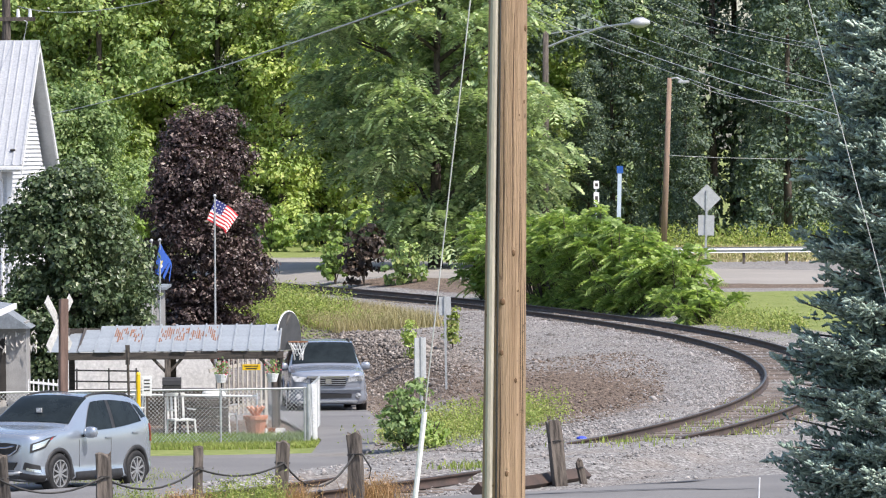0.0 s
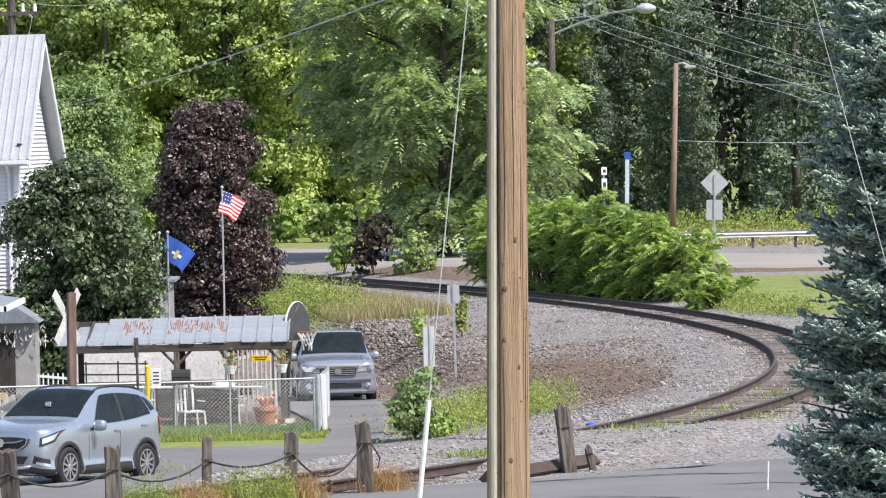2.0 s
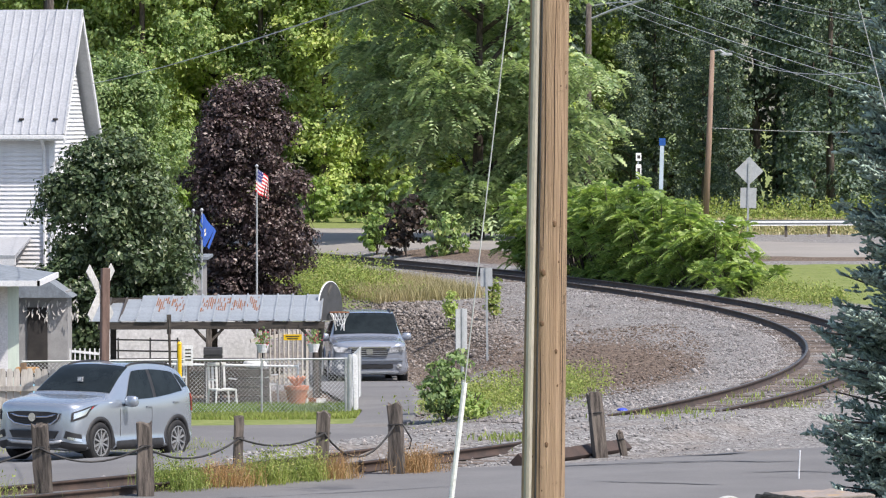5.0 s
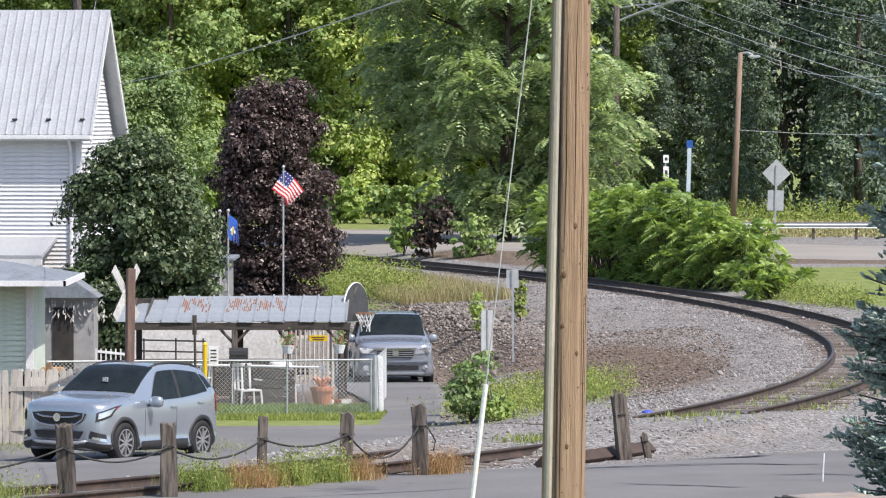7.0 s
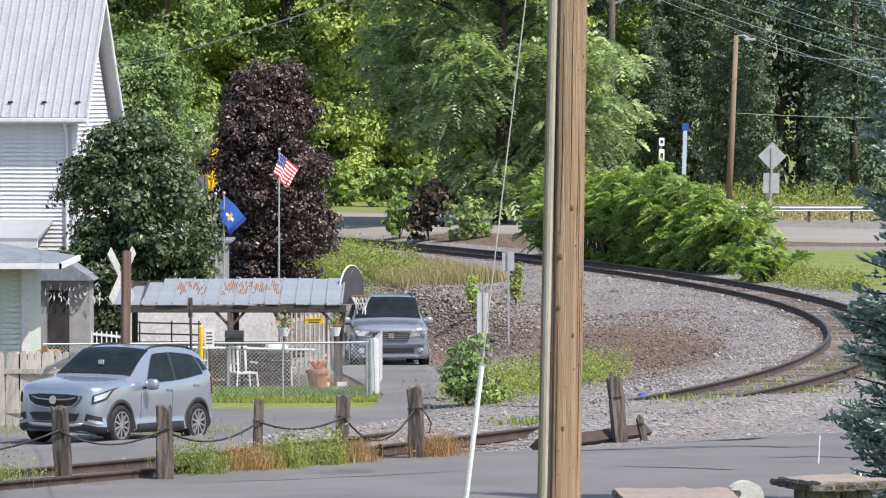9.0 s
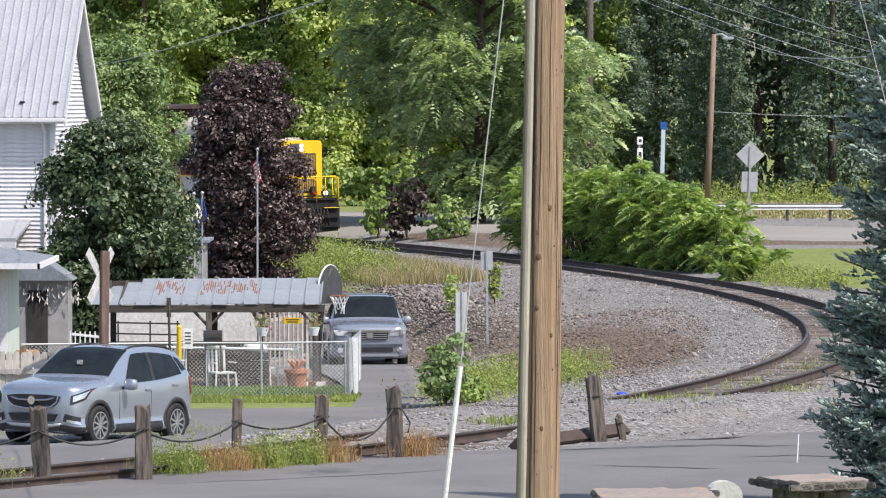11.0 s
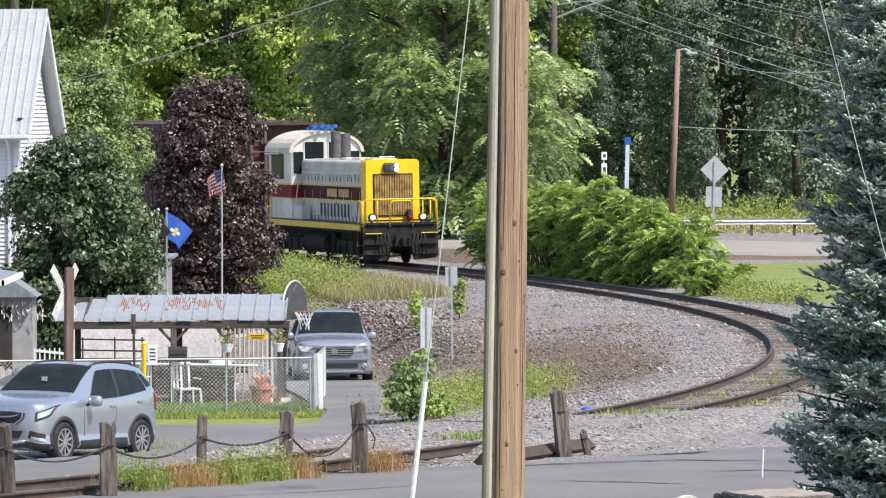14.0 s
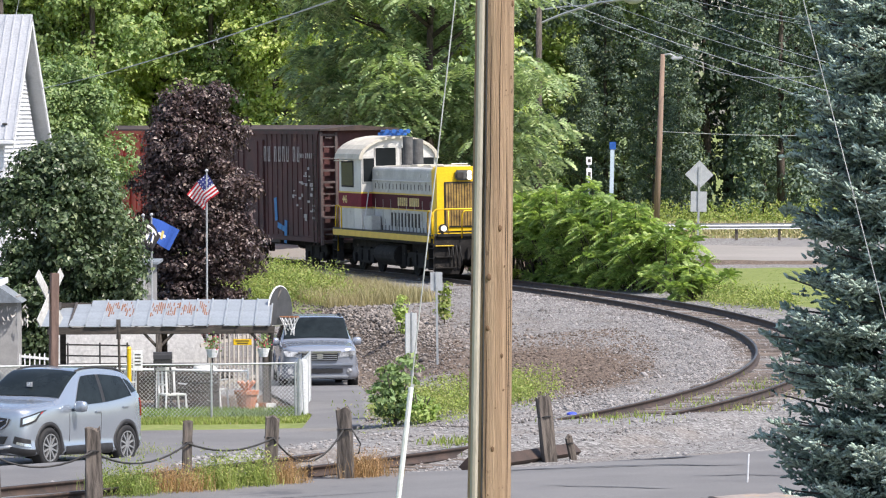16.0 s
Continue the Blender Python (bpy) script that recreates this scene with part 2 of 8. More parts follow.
m_white = M("white_paint", (0.78, 0.79, 0.8), (0.68, 0.69, 0.7), rough=0.6, scale=1.5, fine=30, bump=0.05)


def ground_material():
    m = bpy.data.materials.new("ground")
    m.use_nodes = True
    nt = m.node_tree
    b = nt.nodes["Principled BSDF"]
    co = nt.nodes.new("ShaderNodeTexCoord").outputs["Object"]
    at = nt.nodes.new("ShaderNodeVertexColor")
    at.layer_name = "zones"
    sep = nt.nodes.new("ShaderNodeSeparateColor")
    nt.links.new(at.outputs[0], sep.inputs[0])
    n1, n2, n3 = noise_tex(nt, co, 0.6, 6, 0.65), noise_tex(nt, co, 9, 5, 0.7), noise_tex(nt, co, 3.0, 5, 0.7)
    gravel = ramp(nt, n2, [(0.25, (0.11, 0.105, 0.1)), (0.5, (0.26, 0.25, 0.245)), (0.75, (0.42, 0.41, 0.4))])
    vor = nt.nodes.new("ShaderNodeTexVoronoi")
    vor.inputs["Scale"].default_value = 19
    nt.links.new(co, vor.inputs["Vector"])
    cell = nt.nodes.new("ShaderNodeSeparateColor")
    nt.links.new(vor.outputs["Color"], cell.inputs[0])
    gravel = blend(nt, 0.75, gravel, ramp(nt, cell.outputs[0], [(0.0, (0.08, 0.076, 0.072)), (0.45, (0.26, 0.254, 0.246)), (1.0, (0.52, 0.51, 0.495))]))
    # Cells darken towards their rims: shade between stones put into the gravel colour.
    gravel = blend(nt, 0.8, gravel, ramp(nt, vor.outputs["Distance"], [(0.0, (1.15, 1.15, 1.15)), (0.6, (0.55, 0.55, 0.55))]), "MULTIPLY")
    gravel = blend(nt, ramp(nt, n1, [(0.5, (0, 0, 0)), (0.72, (0.7, 0.7, 0.7))]), gravel, (0.2, 0.17, 0.145))
    grass = ramp(nt, n3, [(0.3, (0.13, 0.17, 0.05)), (0.55, (0.19, 0.225, 0.075)), (0.75, (0.29, 0.29, 0.13))])
    dirt = ramp(nt, n2, [(0.3, (0.07, 0.052, 0.04)), (0.6, (0.17, 0.135, 0.11)), (0.8, (0.34, 0.3, 0.26))])

    dirt = blend(nt, 0.85, dirt, ramp(nt, cell.outputs[1], [(0.0, (0.35, 0.33, 0.31)), (0.55, (0.95, 0.93, 0.9)), (1.0, (1.9, 1.85, 1.8))]), "MULTIPLY")

    def edge(channel):
        a = nt.nodes.new("ShaderNodeMath")
        a.operation = "ADD"
        nt.links.new(sep.outputs[channel], a.inputs[0])
        s = nt.nodes.new("ShaderNodeMath")
        s.operation = "MULTIPLY_ADD"
        s.inputs[1].default_value, s.inputs[2].default_value = 0.7, -0.35
        nt.links.new(n3, s.inputs[0])
        nt.links.new(s.outputs[0], a.inputs[1])
        return ramp(nt, a.outputs[0], [(0.38, (0, 0, 0)), (0.62, (1, 1, 1))])
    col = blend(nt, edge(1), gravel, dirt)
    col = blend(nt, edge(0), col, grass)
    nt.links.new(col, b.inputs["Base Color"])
    b.inputs["Roughness"].default_value = 0.95
    b.inputs["Specular IOR Level"].default_value = 0.15
    bp = nt.nodes.new("ShaderNodeBump")
    bp.inputs["Strength"].default_value, bp.inputs["Distance"].default_value = 0.7, 0.03
    nt.links.new(n2, bp.inputs["Height"])
    nt.links.new(bp.outputs[0], b.inputs["Normal"])
    return m


def track_offset(x, y):
    """Signed distance from the line (positive outside the curve) and how far along it."""
    d2 = (x[:, None] - TX[None, ::4]) ** 2 + (y[:, None] - TY[None, ::4]) ** 2
    j = d2.argmin(1) * 4
    return (x - TX[j]) * np.cos(TH[j]) - (y - TY[j]) * np.sin(TH[j]), TS[j]


def zones(x, y):
    """How far grass and bare earth take over from gravel."""
    d, s = np.empty(len(x)), np.empty(len(x))
    for k in range(0, len(x), 6000):
        d[k:k + 6000], s[k:k + 6000] = track_offset(x[k:k + 6000], y[k:k + 6000])
    grass = np.zeros(len(x))
    grass = np.maximum(grass, smooth01((d - 3.2) / 1.2) * (y > 100) * smooth01((166 - y) / 3))       # lawn outside the curve
    grass = np.maximum(grass, smooth01((y - 203) / 3) * (x > 2))                                     # beyond the far road
    grass = np.maximum(grass, smooth01((y - 214) / 4))
    grass = np.maximum(grass, smooth01((-d - 4.0) / 1.5) * smooth01((y - 124) / 5) * (x < 3) * (x > -9) * (y < 180) * smooth01((s + 3) / 5) * 0.85)  # weeds on the bank
    grass = np.maximum(grass, ((x < -1.2) & (y > 88.9) & (y < 97.7)) * 1.0)                            # yard
    grass = np.maximum(grass, ((x < -4.2) & (y > 78) & (y < 91)) * smooth01((-x - 4) / 0.6) * smooth01((y - 78) / 1.0))
    grass = np.maximum(grass, np.exp(-((x - 0.7) ** 2 / 0.9 + (y - 99) ** 2 / 60)) * 1.2)            # by the bush
    dirt = np.exp(-(((x - 4.2) / 2.4) ** 2 + ((y - 104) / 13) ** 2)) * 1.25
    dirt = np.maximum(dirt, smooth01((-d - 6.6) / 1.2) * smooth01((y - 104) / 5) * smooth01((150 - y) / 5) * (x > -2.5) * 0.62)      # rubble slope
    dirt = np.maximum(dirt, smooth01((-d - 2.6) / 2) * smooth01((y - 108) / 6) * smooth01((150 - y) / 8) * 0.42)
    dirt = np.maximum(dirt, ((x < -1.2) & (y > 97.4) & (y < 108)) * 1.0)                               # under the shelter: dark earth tone stands in for the shade there
    dirt = np.maximum(dirt, smooth01((d - 2.5) / 1.0) * (y > 168) * (y < 186) * 0.75)
    dirt = np.maximum(dirt, smooth01((50 - y) / 6) * 0.7)
    grass = np.maximum(grass, smooth01((42 - y) / 6))
    return grass, dirt


def build_ground():
    xs = np.concatenate([[-2500, -800, -300, -140, -80, -55], np.arange(-40, 40.1, 0.42), [55, 80, 140, 300, 800, 2500]])
    ys = np.concatenate([[-2500, -600, -150, -40], np.arange(-10, 50, 3), np.arange(50, 215, 0.55), np.arange(215, 300, 5), [340, 420, 600, 1000, 2500]])
    gx, gy = np.meshgrid(xs, ys)
    x, y = gx.ravel(), gy.ravel()
    z = ground_z(x, y)
    inside = (abs(x) < 45) & (y > 45) & (y < 215)
    z = z + np.where(inside, np.array([noise.noise((a * 0.9, b * 0.5, 3.0)) for a, b in zip(x, y)]) * 0.022, 0)
    nx, ny = len(xs), len(ys)
    i = (np.arange(ny - 1)[:, None] * nx + np.arange(nx - 1)[None, :]).ravel()
    me = mesh_np("ground", np.column_stack([x, y, z]), np.stack([i, i + 1, i + nx + 1, i + nx], 1))
    g, e = zones(x, y)
    layer = me.color_attributes.new("zones", "FLOAT_COLOR", "POINT")
    layer.data.foreach_set("color", np.column_stack([g, e, g * 0, g * 0 + 1]).astype(np.float32).ravel())
    for p in me.polygons:
        p.use_smooth = True
    ob = part("ground", me, ground_material())
    tagged(ob, "grey gravel, bare earth and rough grass ground beside the railway", "ground", kind="structure")


def ribbon(name, pts, material, label, lift=0.03, step=1.0, across=10):
    """A paved strip (x, y, half width) that lies on the ground."""
    pts = np.array(pts, float)
    t = np.concatenate([[0], np.cumsum(np.hypot(*np.diff(pts[:, :2], axis=0).T))])
    q = np.arange(0, t[-1] + 0.01, step)
    def soft(v):
        w = np.interp(q, t, v)
        k = max(1, int(4 / step))
        pad = np.concatenate([np.full(k, w[0]), w, np.full(k, w[-1])])
        return np.convolve(pad, np.ones(2 * k + 1) / (2 * k + 1), "valid")
    x, y, w = (soft(pts[:, k]) for k in range(3))
    dx, dy = np.gradient(x), np.gradient(y)
    n = np.hypot(dx, dy)
    u = np.linspace(-1, 1, across)
    wob = np.array([[noise.noise((a * 0.35, b * 3, 7)) * 0.25 for b in (-1, 1)] for a in q])
    off = np.where(u[None] < 0, (w + wob[:, 0])[:, None], (w + wob[:, 1])[:, None]) * u[None]
    X, Y = x[:, None] + off * (dy / n)[:, None], y[:, None] - off * (dx / n)[:, None]
    Z = ground_z(X.ravel(), Y.ravel()).reshape(X.shape) + lift
    Z[:, 0] -= 0.08
    Z[:, -1] -= 0.08
    i = (np.arange(len(q) - 1)[:, None] * across + np.arange(across - 1)[None]).ravel()
    me = mesh_np(name, np.column_stack([X.ravel(), Y.ravel(), Z.ravel()]), np.stack([i, i + 1, i + across + 1, i + across], 1))
    for p in me.polygons:
        p.use_smooth = True
    me.flip_normals()
    return tagged(part(name, me, material), label, "road", kind="structure")


build_ground()
ribbon("road_near", [(-30, 44, 8.4), (-14, 52.2, 8.5), (-4, 55, 7.9), (2, 59.5, 8.1), (7, 63, 8.1), (16, 66, 8), (40, 68, 8)], m_asphalt, "grey worn asphalt road with dark tar-sealed cracks", 0.06)

def build_street():
    """One paved apron: a street along the track that turns into the drive."""
    ys = np.concatenate([np.arange(58, 89.1, 0.5), [89.2, 89.35], np.arange(89.6, 134, 0.5)])
    right = np.interp(ys, [58, 61, 64, 68, 72, 77, 85, 92, 100, 112, 125, 134], [-9.2, -7.2, -5.2, -2.6, -0.9, -0.85, -0.4, 0.0, 0.0, -0.1, -0.3, -0.8])
    left = np.interp(ys, [58, 89.2, 89.35, 94, 111, 134], [-34, -34, -1.35, -1.15, -2.6, -3.2])
    right = right + np.array([noise.noise((v * 0.5, 1, 4)) for v in ys]) * 0.2
    u = np.linspace(0, 1, 26)
    X = left[:, None] + (right - left)[:, None] * u[None]
    Y = ys[:, None] + u[None] * 0
    Z = ground_z(X.ravel(), Y.ravel()).reshape(X.shape) + 0.06
    Z[:, -1] -= 0.08
    n = len(u)
    i = (np.arange(len(ys) - 1)[:, None] * n + np.arange(n - 1)[None]).ravel()
    me = mesh_np("street", np.column_stack([X.ravel(), Y.ravel(), Z.ravel()]), np.stack([i, i + 1, i + n + 1, i + n], 1))
    for p in me.polygons:
        p.use_smooth = True
    tagged(part("street_by_yard", me, m_asphalt), "grey asphalt street turning into a drive beside the railway", "road", kind="structure")
build_street()
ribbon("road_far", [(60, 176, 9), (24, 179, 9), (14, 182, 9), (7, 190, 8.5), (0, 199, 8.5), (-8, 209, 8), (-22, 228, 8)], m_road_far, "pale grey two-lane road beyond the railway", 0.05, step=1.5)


# ---- railway track ----
def rail_strip(name, side, s0, s1, profile, material, parent, lift=0.0):
    s = np.arange(s0, s1, 1.0)
    x, y, z, th = (np.interp(s, TS, a) for a in (TX, TY, TZ, TH))
    x, y = x + np.cos(th) * side, y - np.sin(th) * side
    n = len(profile)
    P = np.array(profile)
    X = x[:, None] + np.cos(th)[:, None] * P[None, :, 0]
    Y = y[:, None] - np.sin(th)[:, None] * P[None, :, 0]
    Z = z[:, None] + P[None, :, 1] + lift
    i = np.arange(len(s) - 1)[:, None] * n
    k = np.arange(n)[None]
    q = np.stack([i + k, i + (k + 1) % n, i + n + (k + 1) % n, i + n + k], -1).reshape(-1, 4)
    return part(name, mesh_np(name, np.column_stack([X.ravel(), Y.ravel(), Z.ravel()]), q), material, parent)


def build_track():
    e = tagged(new("railway_track"), "rusty single railway track curving through grey ballast", "railway track", kind="structure")
    web = [(-0.07, -0.165), (0.07, -0.165), (0.07, -0.15), (0.012, -0.125), (0.012, -0.045), (0.034, -0.035), (0.034, -0.004), (-0.034, -0.004), (-0.034, -0.035), (-0.012, -0.045), (-0.012, -0.125), (-0.07, -0.15)]
    head = [(-0.026, -0.006), (0.026, -0.006), (0.024, 0.0), (-0.024, 0.0)]
    for side, z in ((-0.7525, 0.0), (0.7525, 0.02)):
        r = rail_strip("rail", side, -150, 180, web, m_rust, e, z)
        rail_strip("rail_head", side, -150, 180, head, m_railtop, r, z)
    bm = bmesh.new()
    box(bm, (0, 0, 0), (2.6, 0.22, 0.14))
    tie = finish(bm, "tie", 0.012, seg=1)
    tie.materials.append(m_tie)
    rng = random.Random(5)
    for k in range(230):
        s = -104 + k * 0.56
        x, y, z, th = on_track(s)
        o = new("tie", tie)
        o.parent = e
        o.matrix_basis = pose(x, y, z - 0.215 + rng.uniform(-0.015, 0.012), 0, 0, -math.degrees(th) + rng.uniform(-1.5, 1.5))
build_track()

# ---- trees and bushes ----
lf_forest = leafy("leaf_forest", (0.36, 0.46, 0.17), (0.22, 0.33, 0.13), (0.49, 0.55, 0.21), trans=0.4)
lf_yellow = leafy("leaf_yellow_green", (0.5, 0.585, 0.175), (0.31, 0.42, 0.135), (0.6, 0.63, 0.23), trans=0.4)
# Darker leaf copy: shade on the right-hand wood is put into its colour.
lf_shaded = leafy("leaf_shaded", (0.16, 0.225, 0.17), (0.085, 0.13, 0.1), (0.32, 0.39, 0.22), trans=0.35)
lf_walnut = leafy("leaf_walnut", (0.44, 0.55, 0.29), (0.21, 0.3, 0.155), (0.58, 0.65, 0.38), trans=0.32)
lf_maple = leafy("leaf_maple", (0.125, 0.175, 0.085), (0.06, 0.095, 0.045), (0.26, 0.31, 0.17), trans=0.25, rough=0.35, island=0.5)
lf_light = leafy("leaf_light", (0.27, 0.37, 0.16), (0.17, 0.26, 0.1), (0.37, 0.45, 0.19), trans=0.35)
lf_purple = leafy("leaf_purple", (0.108, 0.072, 0.068), (0.052, 0.037, 0.038), (0.27, 0.21, 0.185), trans=0.18, rough=0.35, island=0.6)
lf_sumac = leafy("leaf_sumac", (0.37, 0.49, 0.15), (0.23, 0.34, 0.1), (0.52, 0.6, 0.23), trans=0.45)
lf_spruce = leafy("needle_blue_green", (0.43, 0.525, 0.445), (0.22, 0.3, 0.25), trans=0.0, scale=2.5, rough=0.9, island=0.35)
lf_weed = leafy("leaf_weed", (0.31, 0.37, 0.1), (0.22, 0.29, 0.075), (0.42, 0.41, 0.16), trans=0.35)
lf_grass = leafy("leaf_grass", (0.22, 0.33, 0.07), (0.15, 0.24, 0.05), (0.3, 0.36, 0.11), trans=0.35)
lf_lawn = leafy("leaf_lawn", (0.27, 0.34, 0.09), (0.2, 0.27, 0.07), (0.38, 0.39, 0.15), trans=0.3)
lf_deadbrown = leafy("leaf_dead", (0.06, 0.042, 0.032), (0.03, 0.022, 0.018), (0.12, 0.08, 0.05), trans=0.1)
lf_straw = leafy("leaf_straw", (0.44, 0.37, 0.21), (0.32, 0.28, 0.15), (0.5, 0.45, 0.28), trans=0.3)
lf_rusty = leafy("leaf_rusty", (0.42, 0.26, 0.12), (0.28, 0.16, 0.075), (0.5, 0.37, 0.2), trans=0.25)


def trunk_bm(h, r, rng, limbs=6, lean=0.0, crown_r=2.0, fork=0.35):
    bm = bmesh.new()
    pts = [(lean * (k / 5) ** 2 * h + rng.uniform(-0.04, 0.04) * h * 0.1, rng.uniform(-0.04, 0.04) * h * 0.1, h * k / 5) for k in range(6)]
    tube(bm, pts, [r * (1.15 - 0.18 * k) for k in range(6)], 8)
    for k in range(limbs):
        a = rng.uniform(0, 6.28)
        z0 = h * rng.uniform(fork, 0.85)
        e = crown_r * rng.uniform(0.5, 0.9)
        p0 = Vector((lean * (z0 / h) ** 2 * h, 0, z0))
        p1 = p0 + Vector((math.cos(a) * e * 0.5, math.sin(a) * e * 0.5, e * 0.35))
        p2 = p0 + Vector((math.cos(a) * e, math.sin(a) * e, e * 0.55))
        tube(bm, [p0, p1, p2], [r * 0.4, r * 0.25, r * 0.1], 5)
    return bm


def tree(m, label, lobes, leaf, size, clumps, per, spread, trunk, seed, category="tree", aspect=0.6, droop=0.3, group="", name="tree", flat=0.6):
    rng = np.random.default_rng(seed)
    t = thing(name, m, label, category, group)
    part("trunk", trunk_bm(*trunk[:2], random.Random(seed), *trunk[2:]), m_bark, t, smooth=True)
    c, n = crown_points(rng, lobes, clumps, per, spread, flat)
    part("crown", leaf_mesh("crown", c, n, size, rng, aspect, droop=droop), leaf, t)
    return t


def fronds(rng, base, dirs, length, pairs, leaflet, droop=0.45, width=0.16):
    """Compound leaves: an arching stalk with pairs of narrow leaflets."""
    n = len(base)
    d = dirs / np.linalg.norm(dirs, axis=1)[:, None]
    side = np.cross(d, np.array([0, 0, 1.0]))
    side /= np.linalg.norm(side, axis=1)[:, None] + 1e-9
    up = np.cross(side, d)
    roll = rng.normal(0, 0.35, (n, 1))
    side = side * np.cos(roll) + up * np.sin(roll)
    L = length * rng.uniform(0.65, 1.25, (n, 1))
    vs = []
    for k in range(pairs):
        f = 0.18 + 0.82 * k / (pairs - 1)
        p = base + d * L * f + np.array([0, 0, -1.0]) * L * droop * f * f
        w = leaflet * (0.5 + 0.85 * np.sin(np.pi * min(0.92, f * 0.85)))
        for s in (-1, 1):
            tip = p + side * s * w + d * w * 0.4 - np.array([0, 0, w * 0.3])
            mid = (p + tip) / 2
            wid = d * w * width
            vs += [p, mid + wid + np.array([0, 0, 0.012]), tip, mid - wid]
    V = np.stack(vs, 1).reshape(-1, 3)
    b = np.arange(n * pairs * 2)[:, None] * 4
    return mesh_np("fronds", V, np.concatenate([b + np.array([[0, 1, 2]]), b + np.array([[0, 2, 3]])], 1).reshape(-1, 3))


def build_forest():
    rng = random.Random(11)
    kinds = []
    for k, (leaf, word) in enumerate(((lf_forest, "green"), (lf_yellow, "yellow-green"), (lf_shaded, "dark green"), (lf_walnut, "soft green"))):
        r2 = random.Random(30 + k)
        lobes = []
        for i in range(26):
            z = 0.7 + i * 0.75
            w = 2.6 * (1 - 0.4 * abs(z - 9) / 10)
            lobes.append((r2.uniform(-1, 1) * 2.1, r2.uniform(-1, 1) * 1.3, z, w * r2.uniform(0.35, 0.7), w * r2.uniform(0.4, 0.7), r2.uniform(0.8, 1.7)))
        kinds.append(tree(pose((-24, -15, 22, 5)[k], 240, gz(0, 240) - 0.1), word + " broadleaf tree at the edge of the wood", lobes, leaf, 0.255, 560, 33, 0.36, (17, 0.22, 8, 0, 2.5, 0.2), 50 + k, group="trees of the wood", flat=0.75))
    for row, y0 in enumerate((240, 247, 255, 264)):
        for k in range(15):
            x = -34 + k * 5.0 + row * 1.7 + rng.uniform(-0.8, 0.8)
            y = y0 + rng.uniform(-2, 2) + (5 if x > 8 else 0)
            if np.min(np.hypot(TX - x, TY - y)) < 5 or x < -30 or (row == 3 and x < 0):
                continue
            draw = rng.random()
            # Low front rows on the right all take the shade-darkened leaf.
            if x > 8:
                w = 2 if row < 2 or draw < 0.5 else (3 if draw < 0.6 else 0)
            elif x < 3:
                w = 1 if draw < 0.6 else (0 if draw < 0.93 else 2)
            else:
                w = 3 if draw < 0.55 else (1 if draw < 0.8 else 2)
            s = rng.uniform(0.95, 1.25) * (1 + 0.12 * row)
            if x > 8 and row < 2:
                s *= 0.42 + 0.12 * row
            c = copy_thing(kinds[w], pose(x, y, gz(x, y) - 0.1, 0, 0, rng.uniform(0, 360)))
            c.scale = (s, s, s)


build_forest()

# walnut tree behind the line
def lobes_round(seed, n, rx, ry, z0, z1, small, tall=(0.6, 1.1)):
    r = random.Random(seed)
    out = []
    for _ in range(n):
        a, q, z = r.uniform(0, 6.28), r.uniform(0.2, 1) ** 0.5, r.uniform(z0, z1)
        k = max(0.2, (1 - abs(2 * (z - z0) / (z1 - z0) - 0.95) ** 2.6)) ** 0.5 if z < z1 * 0.999 else 0.2
        out.append((math.cos(a) * q * rx * k, math.sin(a) * q * ry * k, z, small * r.uniform(0.6, 1.2), small * r.uniform(0.6, 1.2), small * r.uniform(*tall)))
    return out

def build_walnut():
    rng = np.random.default_rng(3)
    t = thing("walnut_tree", pose(2.7, 197, gz(2.7, 197)), "large green walnut tree with layered drooping foliage behind the railway", "tree")
    part("trunk", trunk_bm(12, 0.3, random.Random(3), 14, 0.02, 5, 0.15), m_bark, t, smooth=True)
    c, n = crown_points(rng, lobes_round(3, 70, 5.5, 4.5, 1.0, 15.5, 1.35, (0.4, 0.75)), 950, 11, 0.46, 0.5)
    d = n * np.array([1, 1, 0.25]) + rng.normal(0, 0.3, n.shape)
    part("crown", fronds(rng, c, d, 0.5, 5, 0.2, 0.8, 0.36), lf_walnut, t)
build_walnut()
tree(pose(-5.0, 132, gz(-5.0, 132)), "purple-leaved maple tree behind the metal-roofed shelter", lobes_round(5, 210, 1.66, 1.5, 0.8, 7.75, 0.42, (0.7, 1.2)), lf_purple, 0.125, 3300, 22, 0.15, (5.8, 0.14, 10, 0, 1.5, 0.15), 5, name="purple_maple", flat=0.8)
tree(pose(-7.75, 116, gz(-7.75, 116)), "dense dark green maple tree beside the white house", lobes_round(7, 180, 1.85, 1.8, 0.35, 6.0, 0.44, (0.7, 1.4)), lf_maple, 0.15, 2700, 20, 0.17, (4.6, 0.2, 10, 0, 1.7, 0.15), 7, name="maple_tree", flat=0.8)
tree(pose(-9.9, 146, gz(-9.9, 146)), "light green tree behind the white house", lobes_round(9, 80, 1.95, 2.0, 1.2, 8.0, 0.62, (0.7, 1.3)), lf_light, 0.145, 2600, 24, 0.2, (6, 0.16, 8, 0, 1.7, 0.2), 9, name="light_green_tree", flat=0.9)

